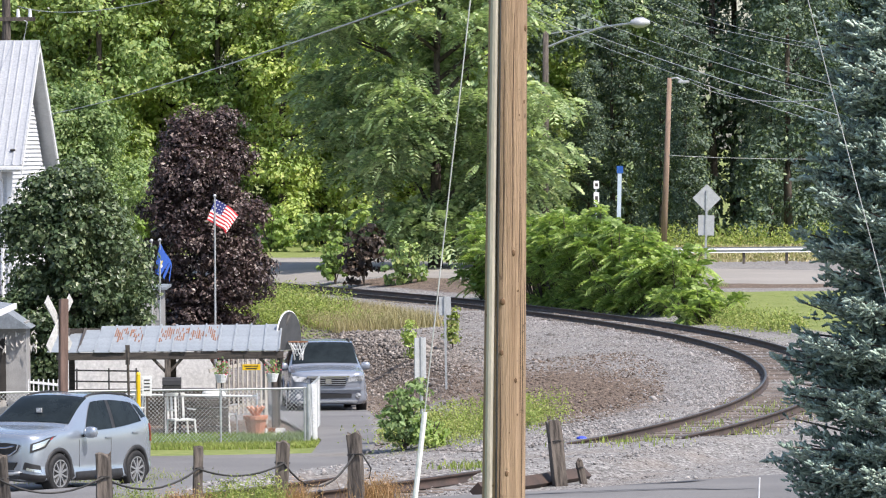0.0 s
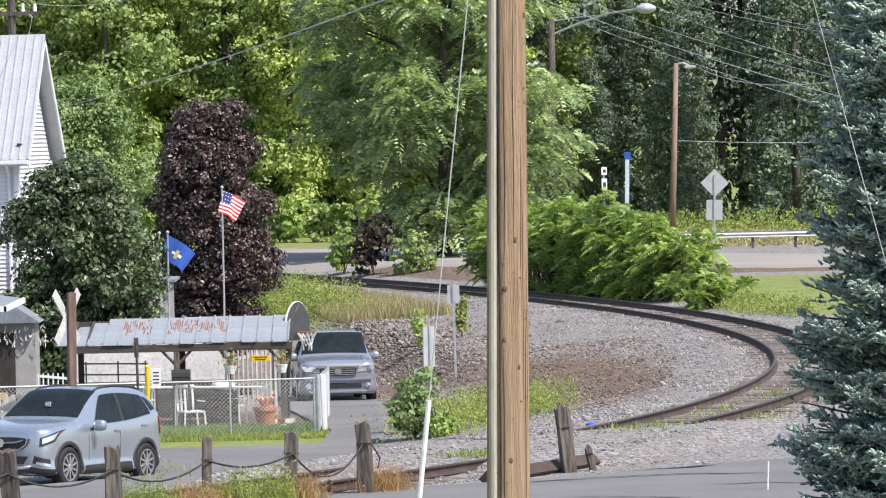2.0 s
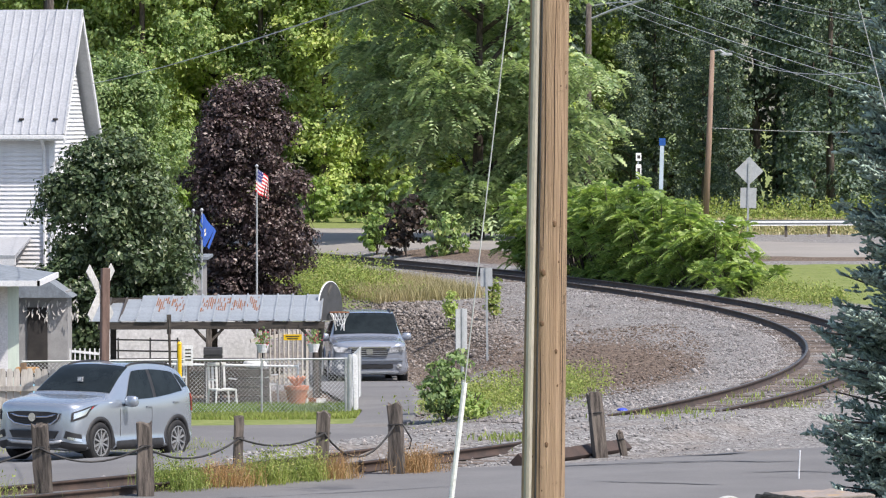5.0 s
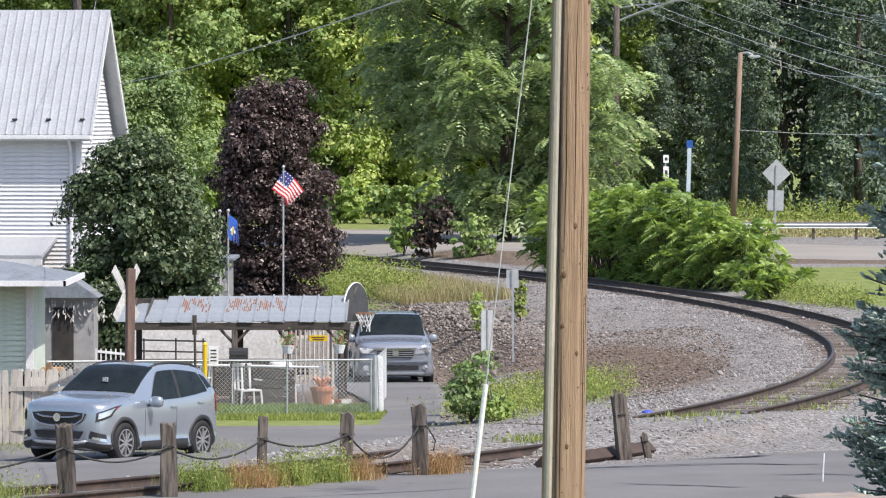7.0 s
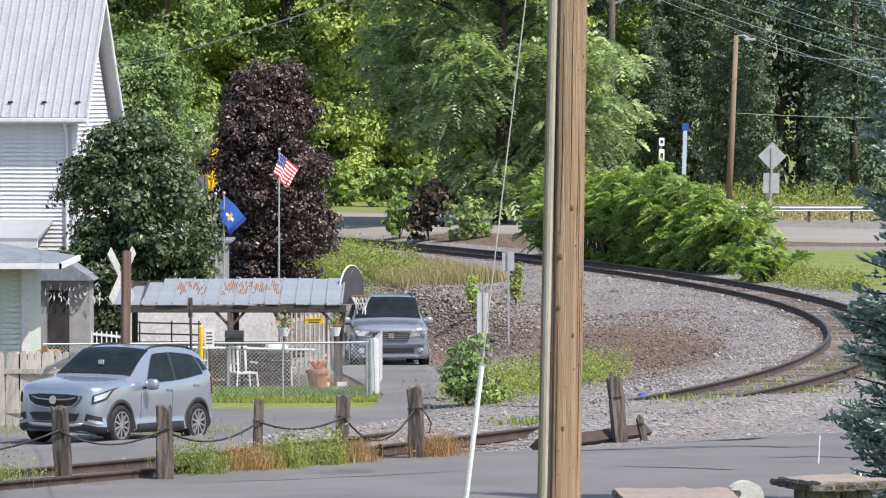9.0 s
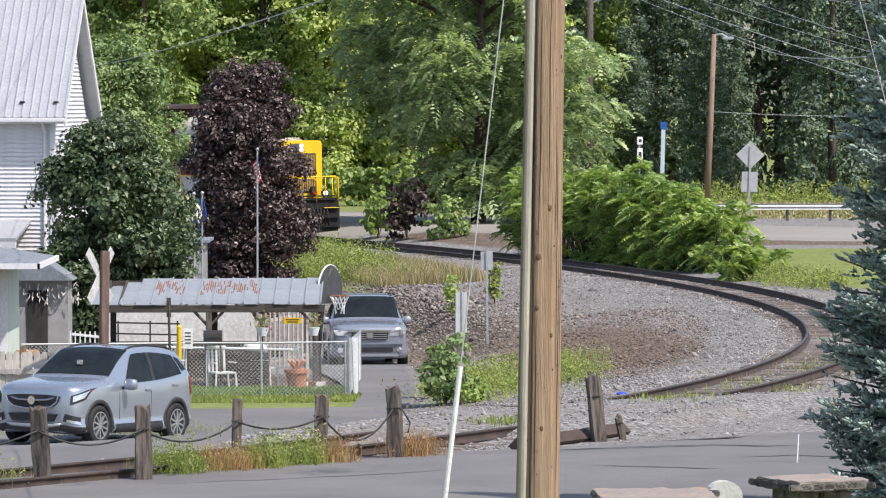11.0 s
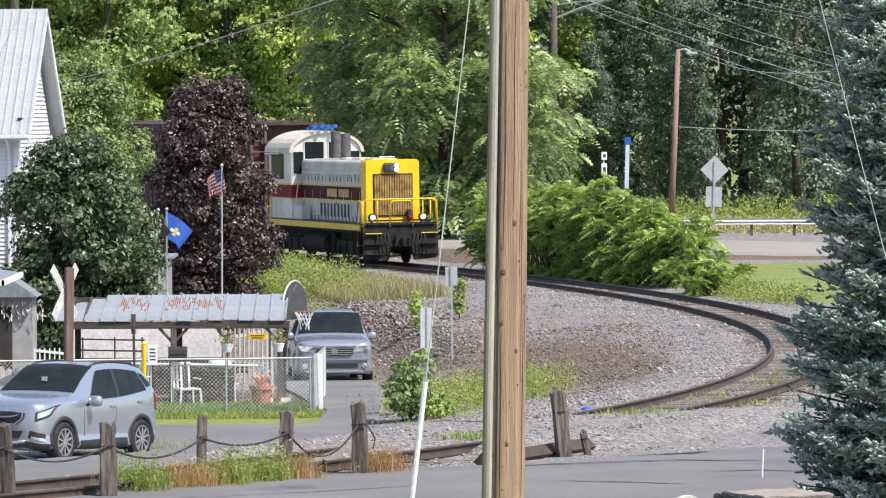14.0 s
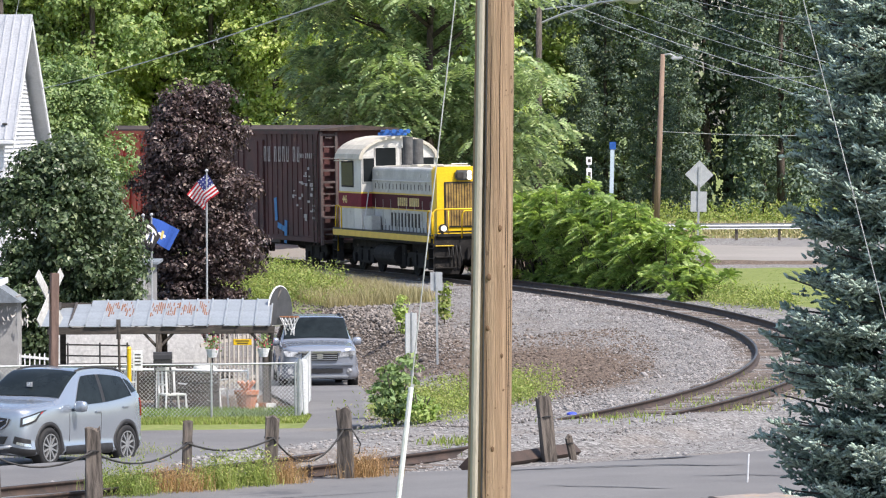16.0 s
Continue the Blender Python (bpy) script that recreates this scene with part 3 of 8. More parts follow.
# ---- the train ----
m_yellow = M("yellow_paint", (0.82, 0.53, 0.01), (0.7, 0.43, 0.012), rough=0.45, scale=1.2, fine=25, bump=0.03, wear=((0.45, 0.3, 0.05), 3.0, 0.68))
m_locogrey = M("locomotive_grey", (0.55, 0.54, 0.505), (0.42, 0.41, 0.38), rough=0.6, scale=1.0, fine=20, bump=0.04, wear=((0.22, 0.2, 0.18), 2.5, 0.66))
m_locowhite = M("locomotive_white", (0.66, 0.65, 0.62), (0.54, 0.53, 0.5), rough=0.5, scale=1.0, fine=20, bump=0.04, wear=((0.36, 0.33, 0.29), 2.5, 0.68))
m_roofcream = M("roof_cream", (0.6, 0.56, 0.47), (0.48, 0.44, 0.36), rough=0.7, scale=1.5, fine=20, bump=0.05)
m_maroon = M("maroon_paint", (0.085, 0.015, 0.022), (0.06, 0.011, 0.017), rough=0.75, spec=0.15, scale=1.2, fine=25, bump=0.03)
m_goldline = M("gold_stripe", (0.7, 0.48, 0.06), (0.6, 0.4, 0.05), rough=0.5)
m_letters = M("lettering_gold", (0.85, 0.68, 0.3), (0.75, 0.6, 0.25), rough=0.6)
m_grill = M("radiator_shutter", (0.36, 0.23, 0.06), (0.16, 0.095, 0.035), rough=0.7, scale=3, fine=30)
# Near-black for shade in openings, also for black boxes and print.
m_shade_and_black = M("shade_and_black_parts", (0.05, 0.045, 0.042), (0.03, 0.028, 0.027), rough=0.8)
m_under = M("underframe_black", (0.03, 0.028, 0.027), (0.015, 0.014, 0.014), rough=0.85, spec=0.2, scale=2.5, fine=25, bump=0.2, wear=((0.085, 0.072, 0.06), 3, 0.62))
m_hornblue = M("blue_horn", (0.03, 0.13, 0.42), (0.02, 0.09, 0.33), rough=0.35)
m_stack = M("stack_grey", (0.12, 0.12, 0.12), (0.07, 0.07, 0.07), rough=0.7)
m_headlight = glowing("headlight_lens", (1.0, 0.93, 0.8), 1.3)
m_lens = M("lens_glass", (0.55, 0.5, 0.42), (0.4, 0.36, 0.3), rough=0.08, spec=0.8)
m_boxcar = M("boxcar_brown", (0.09, 0.032, 0.031), (0.05, 0.023, 0.023), rough=0.7, scale=0.8, fine=18, bump=0.1, wear=((0.16, 0.08, 0.06), 1.8, 0.62))
m_ladder = M("ladder_brown", (0.12, 0.092, 0.087), (0.075, 0.055, 0.052), rough=0.8, scale=2, fine=20)
m_boxred = M("boxcar_red", (0.5, 0.06, 0.03), (0.38, 0.045, 0.028), rough=0.55, scale=0.8, fine=18, bump=0.05)
m_paintwhite = M("faded_white_lettering", (0.46, 0.43, 0.41), (0.3, 0.26, 0.25), rough=0.8, scale=6, fine=30)
m_tagblue = M("sprayed_blue", (0.02, 0.22, 0.5), (0.02, 0.16, 0.4), rough=0.6)
m_redlamp = M("red_marker_lens", (0.5, 0.02, 0.02), (0.35, 0.015, 0.015), rough=0.2)
m_glass = M("dark_window_glass", (0.02, 0.024, 0.026), (0.014, 0.017, 0.018), rough=0.25, spec=0.06, bump=0, scale=1)


def wheelset(parent, y, r, half=0.72):
    bm = bmesh.new()
    cyl(bm, (-half, 0, 0), (half, 0, 0), 0.08, seg=8)
    for s in (-1, 1):
        cyl(bm, (s * (half - 0.005), 0, 0), (s * (half + 0.1), 0, 0), r, seg=24)
        cyl(bm, (s * (half + 0.1), 0, 0), (s * (half + 0.13), 0, 0), r * 0.85, r * 0.8, seg=24)
        cyl(bm, (s * (half + 0.13), 0, 0), (s * (half + 0.2), 0, 0), 0.12, seg=10)
        for k in range(4):
            a = k * 1.571
            box(bm, (s * (half + 0.14), math.cos(a) * r * 0.5, math.sin(a) * r * 0.5), (0.02, 0.12, 0.12))
    w = part("wheelset", bm, m_under, parent)
    w.matrix_basis = pose(0, y, r)
    return w


def bogie(parent, y, base, r):
    bm = bmesh.new()
    for s in (-1, 1):
        prism(bm, [(y - base / 2 - 0.5, 0.62), (y - base / 2 - 0.3, 0.86), (y + base / 2 + 0.3, 0.86), (y + base / 2 + 0.5, 0.62), (y + base / 2 + 0.25, 0.42), (y + 0.55, 0.32), (y - 0.55, 0.32), (y - base / 2 - 0.25, 0.42)],
              s * 1.0 - 0.06, s * 1.0 + 0.06, "x")
        for e in (-1, 1):
            box(bm, (s * 1.08, y + e * base / 2, r), (0.16, 0.34, 0.34))
            box(bm, (s * 1.05, y + e * 0.45, 0.6), (0.14, 0.2, 0.4))
            box(bm, (s * 1.02, y + e * (base / 2 - 0.62), 0.66), (0.1, 0.1, 0.5))
    box(bm, (0, y, 0.62), (2.0, 0.5, 0.24))
    part("bogie", bm, m_under, parent, bevel=0.02)
    return [wheelset(parent, y - base / 2, r), wheelset(parent, y + base / 2, r)]


def railing(parent, pts, r, material, name="handrail"):
    bm = bmesh.new()
    tube(bm, pts, r, 6)
    return part(name, bm, material, parent, smooth=True)


def build_locomotive():
    t = thing("locomotive", Matrix(), "yellow, grey and maroon diesel switching locomotive with lit headlights", "locomotive")
    sets = []
    for y in (-3.5, 3.5):
        sets += bogie(t, y, 2.44, 0.5)
    # underframe, tanks
    bm = bmesh.new()
    box(bm, (0, 0, 1.36), (2.9, 12.6, 0.3))
    box(bm, (0, 0, 1.0), (1.6, 12.2, 0.35))
    part("underframe", bm, m_under, t, bevel=0.02)
    bm = bmesh.new()
    cyl(bm, (-1.05, -1.3, 0.72), (-1.05, 1.3, 0.72), 0.36, seg=16)
    cyl(bm, (1.05, -1.3, 0.72), (1.05, 1.3, 0.72), 0.36, seg=16)
    box(bm, (0, 0, 0.72), (2.2, 3.6, 0.8))
    box(bm, (0, 0, 0.85), (1.7, 11.5, 0.6))
    part("fuel_tank", bm, m_under, t, bevel=0.03)
    for s in (-1, 1):
        bm = bmesh.new()
        box(bm, (s * 1.5, 0.1, 1.42), (0.04, 12.4, 0.22))
        part("side_sill", bm, m_goldline, t, "yellow-painted side sill", bevel=0.01)
    bm = bmesh.new()
    box(bm, (0, 0, 1.56), (3.0, 12.7, 0.06))
    part("running_board", bm, m_darksteel, t, bevel=0.01)
    # hood: rounded-top body behind a yellow nose
    def hood(name, y0, y1, hw, top, material, label="", z0=1.42):
        b = bmesh.new()
        rr = 0.15
        out = [(-hw, z0), (hw, z0), (hw, top - rr)]
        out += [(hw - rr + rr * math.cos(a), top - rr + rr * math.sin(a)) for a in (0.4, 0.8, 1.2, 1.571)]
        out += [(-(hw - rr) - rr * math.cos(a), top - rr + rr * math.sin(a)) for a in (1.571, 1.2, 0.8, 0.4)]
        out += [(-hw, top - rr)]
        prism(b, out, y0, y1, "y")
        return part(name, b, material, t, label, bevel=0.03)
    hood("hood", -4.95, 2.6, 1.03, 3.92, m_locogrey, "grey engine hood with louvred doors")
    nose = hood("nose", -5.55, -4.94, 1.06, 3.96, m_yellow, "yellow nose with radiator shutters")
    bm = bmesh.new()
    box(bm, (0, -1.2, 3.93), (1.5, 6.5, 0.03))
    for y in (-4.2, -2.6, -1.0):
        box(bm, (0, y, 3.97), (1.0, 0.9, 0.05))
    part("hood_roof", bm, m_roofcream, t, "pale weathered hood roof", bevel=0.01)
    # stripe, lines, louvres and lettering on both sides
    for s in (-1, 1):
        x = s * 1.03
        bm = bmesh.new()
        box(bm, (x, -1.17, 2.66), (0.016, 7.5, 0.5))
        part("maroon_band", bm, m_maroon, t)
        for z in (2.94, 2.38):
            bm = bmesh.new()
            box(bm, (x, -1.17, z), (0.02, 7.5, 0.055))
            part("gold_line", bm, m_goldline, t)
        bm = bmesh.new()
        for word, y in ((5, -1.3), (5, -2.75)):
            for k in range(word):
                yy = y - (k - 2) * 0.25
                box(bm, (x + s * 0.014, yy - 0.055, 2.66), (0.014, 0.045, 0.3))
                box(bm, (x + s * 0.014, yy + 0.055, 2.66), (0.014, 0.045, 0.3))
                box(bm, (x + s * 0.014, yy, 2.66 + (0.12 if k % 2 else -0.12)), (0.014, 0.14, 0.05))
        part("lettering_bars", bm, m_letters, t, "gold lettering on the maroon band")["kind"] = "stuff"
        # Dark boxes put in place of the shade inside the louvres.
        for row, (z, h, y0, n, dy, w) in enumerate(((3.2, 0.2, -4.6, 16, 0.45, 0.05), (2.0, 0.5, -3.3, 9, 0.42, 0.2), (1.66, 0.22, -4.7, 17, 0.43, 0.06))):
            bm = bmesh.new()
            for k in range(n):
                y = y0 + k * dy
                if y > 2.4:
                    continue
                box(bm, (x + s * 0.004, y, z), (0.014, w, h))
            ob = part("louvre_row", bm, m_shade_and_black, t)
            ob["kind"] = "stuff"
        bm = bmesh.new()
        for k in range(8):
            box(bm, (x + s * 0.01, -4.7 + k * 0.98, 2.1), (0.012, 0.02, 1.25))
        ob = part("door_seam", bm, m_locogrey, t)
        ob["kind"] = "stuff"
        r4 = random.Random(14)
        bm = bmesh.new()
        for k in range(34):
            q = r4.uniform(0.1, 0.45)
            box(bm, (x + s * 0.0025, r4.uniform(-4.8, 2.4), r4.choice((2.32, 3.4, 1.98, 2.9)) - q / 2), (0.009, r4.uniform(0.012, 0.05), q))
        part("grime_streak", bm, M("hood_grime", (0.2, 0.17, 0.14), (0.13, 0.11, 0.09), rough=0.95), t, "rusty grime streaks on the hood")["kind"] = "stuff"
        bm = bmesh.new()
        tube(bm, [(s * 1.05, -4.9, 3.42), (s * 1.1, -4.7, 3.42), (s * 1.1, 2.3, 3.42), (s * 1.05, 2.5, 3.42)], 0.025, 6)
        part("grab_rail", bm, m_locowhite, t)
        for y in (-4.4, -3.5, 1.9):
            bm = bmesh.new()
            box(bm, (s * 0.95, y, 3.64), (0.22, 0.12, 0.16))
            part("lifting_lug", bm, m_locowhite, t, bevel=0.02)
        # battery boxes beside the cab
        bm = bmesh.new()
        box(bm, (s * 1.25, 1.9, 1.75), (0.36, 1.1, 0.7))
        part("battery_box", bm, m_locogrey, t, bevel=0.03)
    # cab with an arched roof
    hw, z0, eave, crown = 1.45, 1.42, 4.2, 4.98
    arch = [(hw * math.cos(a), eave + (crown - eave) * math.sin(a)) for a in [k * math.pi / 14 for k in range(15)]]
    bm = bmesh.new()
    prism(bm, [(-hw, z0), (hw, z0)] + arch, 2.6, 5.55, "y")
    cab = part("cab", bm, m_locowhite, t, "off-white driver's cab", bevel=0.015)
    bm = bmesh.new()
    hw2 = 1.56
    top = [(hw2 * math.cos(a), eave - 0.02 + (crown - eave + 0.07) * math.sin(a)) for a in [k * math.pi / 14 for k in range(15)]]
    inn = [(1.42 * math.cos(a), eave - 0.02 + (crown - eave) * 0.97 * math.sin(a)) for a in [k * math.pi / 14 for k in range(14, -1, -1)]]
    prism(bm, top + inn, 2.5, 5.8, "y")
    part("cab_roof", bm, m_roofcream, t, "pale cream arched cab roof", bevel=0.01)
    # Lighter copy of the hood's maroon: sun on the cab front put into colour.
    bm = bmesh.new()
    box(bm, (0, 4.08, 2.66), (2.93, 2.97, 0.5))
    part("cab_band", bm, M("maroon_lit", (0.2, 0.02, 0.035), (0.15, 0.016, 0.028), rough=0.7, spec=0.15), t)
    for z in (2.94, 2.38):
        bm = bmesh.new()
        box(bm, (0, 4.08, z), (2.94, 2.98, 0.055))
        part("gold_line", bm, m_goldline, t)
    for s in (-1, 1):
        bm = bmesh.new()
        box(bm, (s * 1.452, 4.55, 2.05), (0.012, 1.9, 1.2))
        part("cab_side_panel", bm, m_locogrey, t, "grey lower cab side")
        for y, w, h, z in ((4.4, 1.5, 0.86, 3.62),):
            bm = bmesh.new()
            box(bm, (s * 1.455, y, z), (0.03, w + 0.12, h + 0.12))
            f = part("window_frame", bm, m_under, t, bevel=0.01)
            bm = bmesh.new()
            box(bm, (s * 1.47, y, z), (0.016, w, h))
            part("pane", bm, m_glass, f)
        bm = bmesh.new()
        box(bm, (s * 1.55, 4.6, 4.12), (0.3, 1.6, 0.03), )
        part("sun_visor", bm, m_roofcream, t, "", bevel=0.01)
        fc = bpy.data.curves.new("number", "FONT")
        fc.body, fc.size, fc.extrude, fc.align_x, fc.align_y = "446", 0.42, 0.006, "CENTER", "CENTER"
        fc.materials.append(m_letters)
        num = new("number", fc)
        num.parent = t
        num.matrix_basis = pose(s * 1.475, 4.75, 2.66, 90, 0, 90 * s)
    for x, w, hh, z in ((-1.16, 0.42, 0.86, 3.78), (-0.5, 0.78, 0.66, 4.26), (0.5, 0.78, 0.66, 4.26), (1.16, 0.42, 0.86, 3.78)):
        bm = bmesh.new()
        box(bm, (x, 2.59, z), (w + 0.1, 0.04, hh + 0.1))
        f = part("front_window_frame", bm, m_locowhite, t, bevel=0.02)
        bm = bmesh.new()
        box(bm, (x, 2.57, z), (w, 0.03, hh))
        part("pane", bm, m_glass, f, bevel=0.01)
    for y, z1 in ((1.35, 5.0), (0.1, 4.92)):
        bm = bmesh.new()
        cyl(bm, (0, y, 3.85), (0, y, z1), 0.2, 0.19, seg=16)
        cyl(bm, (0, y, 3.85), (0, y, 4.0), 0.3, 0.26, seg=16)
        part("exhaust_stack", bm, m_stack, t, "dark grey exhaust stack", smooth=False)
    bm = bmesh.new()
    for k, x in enumerate((-0.5, -0.25, 0.05, 0.3)):
        cyl(bm, (x, 2.9, 5.2), (x, 2.35 - 0.1 * (k % 2), 5.2), 0.03, 0.085, seg=12)
        cyl(bm, (x, 2.9, 5.2), (x, 3.0, 5.2), 0.06, seg=12)
    box(bm, (-0.1, 3.0, 5.1), (1.1, 0.1, 0.12))
    box(bm, (-0.1, 3.0, 4.95), (0.1, 0.1, 0.36))
    part("air_horn", bm, m_hornblue, t, "blue air horn cluster on the cab roof", smooth=False)
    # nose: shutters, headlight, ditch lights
    # A dark plate paints the shade between the shutters.
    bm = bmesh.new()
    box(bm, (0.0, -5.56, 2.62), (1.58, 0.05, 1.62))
    f = part("shutter_frame", bm, m_shade_and_black, t, "dark plate for the shade behind the shutters", bevel=0.015)
    for k in range(15):
        bm = bmesh.new()
        box(bm, (-0.7 + k * 0.1, -5.59, 2.62), (0.07, 0.035, 1.5), Matrix())
        part("shutter", bm, m_grill, f)
    bm = bmesh.new()
    box(bm, (-0.08, -5.62, 3.66), (0.62, 0.22, 0.36))
    hb = part("headlight_box", bm, m_stack, t, "dark headlight housing", bevel=0.06)
    bm = bmesh.new()
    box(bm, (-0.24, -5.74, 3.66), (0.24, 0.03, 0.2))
    part("number_board", bm, m_shade_and_black, hb, "dark number board", bevel=0.01)
    bm = bmesh.new()
    for z in (3.58, 3.74):
        cyl(bm, (0.1, -5.72, z), (0.1, -5.76, z), 0.085, seg=16)
    part("headlight", bm, m_headlight, hb, "lit twin headlight")
    for x in (-1.0, 1.0):
        bm = bmesh.new()
        cyl(bm, (x, -5.9, 1.8), (x, -6.12, 1.8), 0.13, 0.16, seg=16)
        box(bm, (x, -5.95, 1.65), (0.08, 0.08, 0.25))
        d = part("ditch_light", bm, m_darksteel, t, bevel=0.0)
        bm = bmesh.new()
        cyl(bm, (x, -6.12, 1.8), (x, -6.14, 1.8), 0.1, seg=16)
        part("lens", bm, m_headlight, d, "lit white lens")
    bm = bmesh.new()
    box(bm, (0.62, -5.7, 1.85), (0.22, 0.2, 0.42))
    part("marker_box", bm, m_shade_and_black, t, bevel=0.02)
    bm = bmesh.new()
    cyl(bm, (0.62, -5.8, 1.8), (0.62, -5.83, 1.8), 0.07, seg=10)
    part("marker_lens", bm, m_redlamp, t)
    # pilot, steps, coupler and hoses
    bm = bmesh.new()
    prism(bm, [(-1.45, 1.53), (1.45, 1.53), (1.42, 0.25), (0.55, 0.18), (0.4, 0.7), (-0.4, 0.7), (-0.55, 0.18), (-1.42, 0.25)], -6.42, -6.3, "y")
    part("pilot", bm, m_under, t, bevel=0.015)
    bm = bmesh.new()
    box(bm, (0, -6.45, 1.56), (2.7, 0.1, 0.1))
    box(bm, (0, -6.38, 1.68), (2.6, 0.06, 0.06))
    part("buffer_beam", bm, m_under, t, bevel=0.01)
    bm = bmesh.new()
    box(bm, (0, -6.7, 0.88), (0.2, 0.6, 0.22))
    box(bm, (-0.1, -7.0, 0.88), (0.16, 0.3, 0.3))
    box(bm, (0.14, -6.95, 0.88), (0.12, 0.22, 0.3))
    box(bm, (0, -6.5, 0.9), (0.55, 0.1, 0.45))
    part("coupler", bm, m_under, t, bevel=0.03)
    for x in (-0.95, -0.8, -0.66, -0.52, 0.5, 0.64, 0.78, 0.92):
        bm = bmesh.new()
        tube(bm, [(x, -6.46, 1.2), (x, -6.55, 1.05), (x + 0.03, -6.57, 0.6), (x + 0.05, -6.5, 0.48)], 0.028, 6)
        part("air_hose", bm, m_black, t, smooth=True)
    for x in (-1.1, 1.1):
        for k, z in enumerate((1.2, 0.8, 0.42)):
            bm = bmesh.new()
            box(bm, (x, -6.4, z), (0.66, 0.3, 0.035))
            part("step", bm, m_goldline if k == 0 else m_under, t, "yellow-edged step" if k == 0 else "", bevel=0.005)
    for s in (-1, 1):
        for y in (-6.1, 6.1):
            bm = bmesh.new()
            for z in (1.1, 0.75, 0.4):
                box(bm, (s * 1.36, y, z), (0.26, 0.55, 0.03))
            for e in (-0.3, 0.3):
                box(bm, (s * 1.36, y + e, 0.8), (0.26, 0.03, 0.95))
            part("corner_step", bm, m_under, t)
            yy = y + (0.35 if y < 0 else -0.35)
            railing(t, [(s * 1.47, yy, 0.7), (s * 1.47, yy, 2.32), (s * 1.47, yy - 0.14, 2.42), (s * 1.47, yy - 0.48, 2.38), (s * 1.47, yy - 0.52, 1.45)], 0.035, m_yellow)
    railing(t, [(-1.45, -6.38, 0.75), (-1.45, -6.38, 2.4), (-1.35, -6.4, 2.48), (1.35, -6.4, 2.48), (1.45, -6.38, 2.4), (1.45, -6.38, 0.75)], 0.032, m_yellow)
    railing(t, [(-0.45, -6.5, 1.45), (-0.45, -6.55, 2.3), (-0.35, -6.55, 2.42), (0.35, -6.55, 2.42), (0.45, -6.55, 2.3), (0.45, -6.5, 1.45)], 0.03, m_yellow)
    for x in (-0.9, 0.9, 1.2):
        railing(t, [(x, -6.38, 1.4), (x, -6.38, 2.48)], 0.026, m_yellow)
    railing(t, [(-1.4, 6.3, 1.4), (-1.4, 6.3, 2.4), (1.4, 6.3, 2.4), (1.4, 6.3, 1.4)], 0.03, m_yellow)
    railing(t, [(-1.3, 2.3, 1.42), (-1.5, 2.3, 1.42), (-1.2, 2.5, 3.0)], 0.022, m_locowhite)
    bm = bmesh.new()
    tube(bm, [(-0.3, -4.9, 3.96), (-0.3, -4.9, 4.05), (0.3, -4.9, 4.05), (0.3, -4.9, 3.96)], 0.025, 6)
    part("roof_handle", bm, m_locowhite, t)
    bm = bmesh.new()
    box(bm, (0, 6.6, 0.88), (0.24, 0.7, 0.26))
    part("rear_coupler", bm, m_under, t, bevel=0.03)
    return t, sets


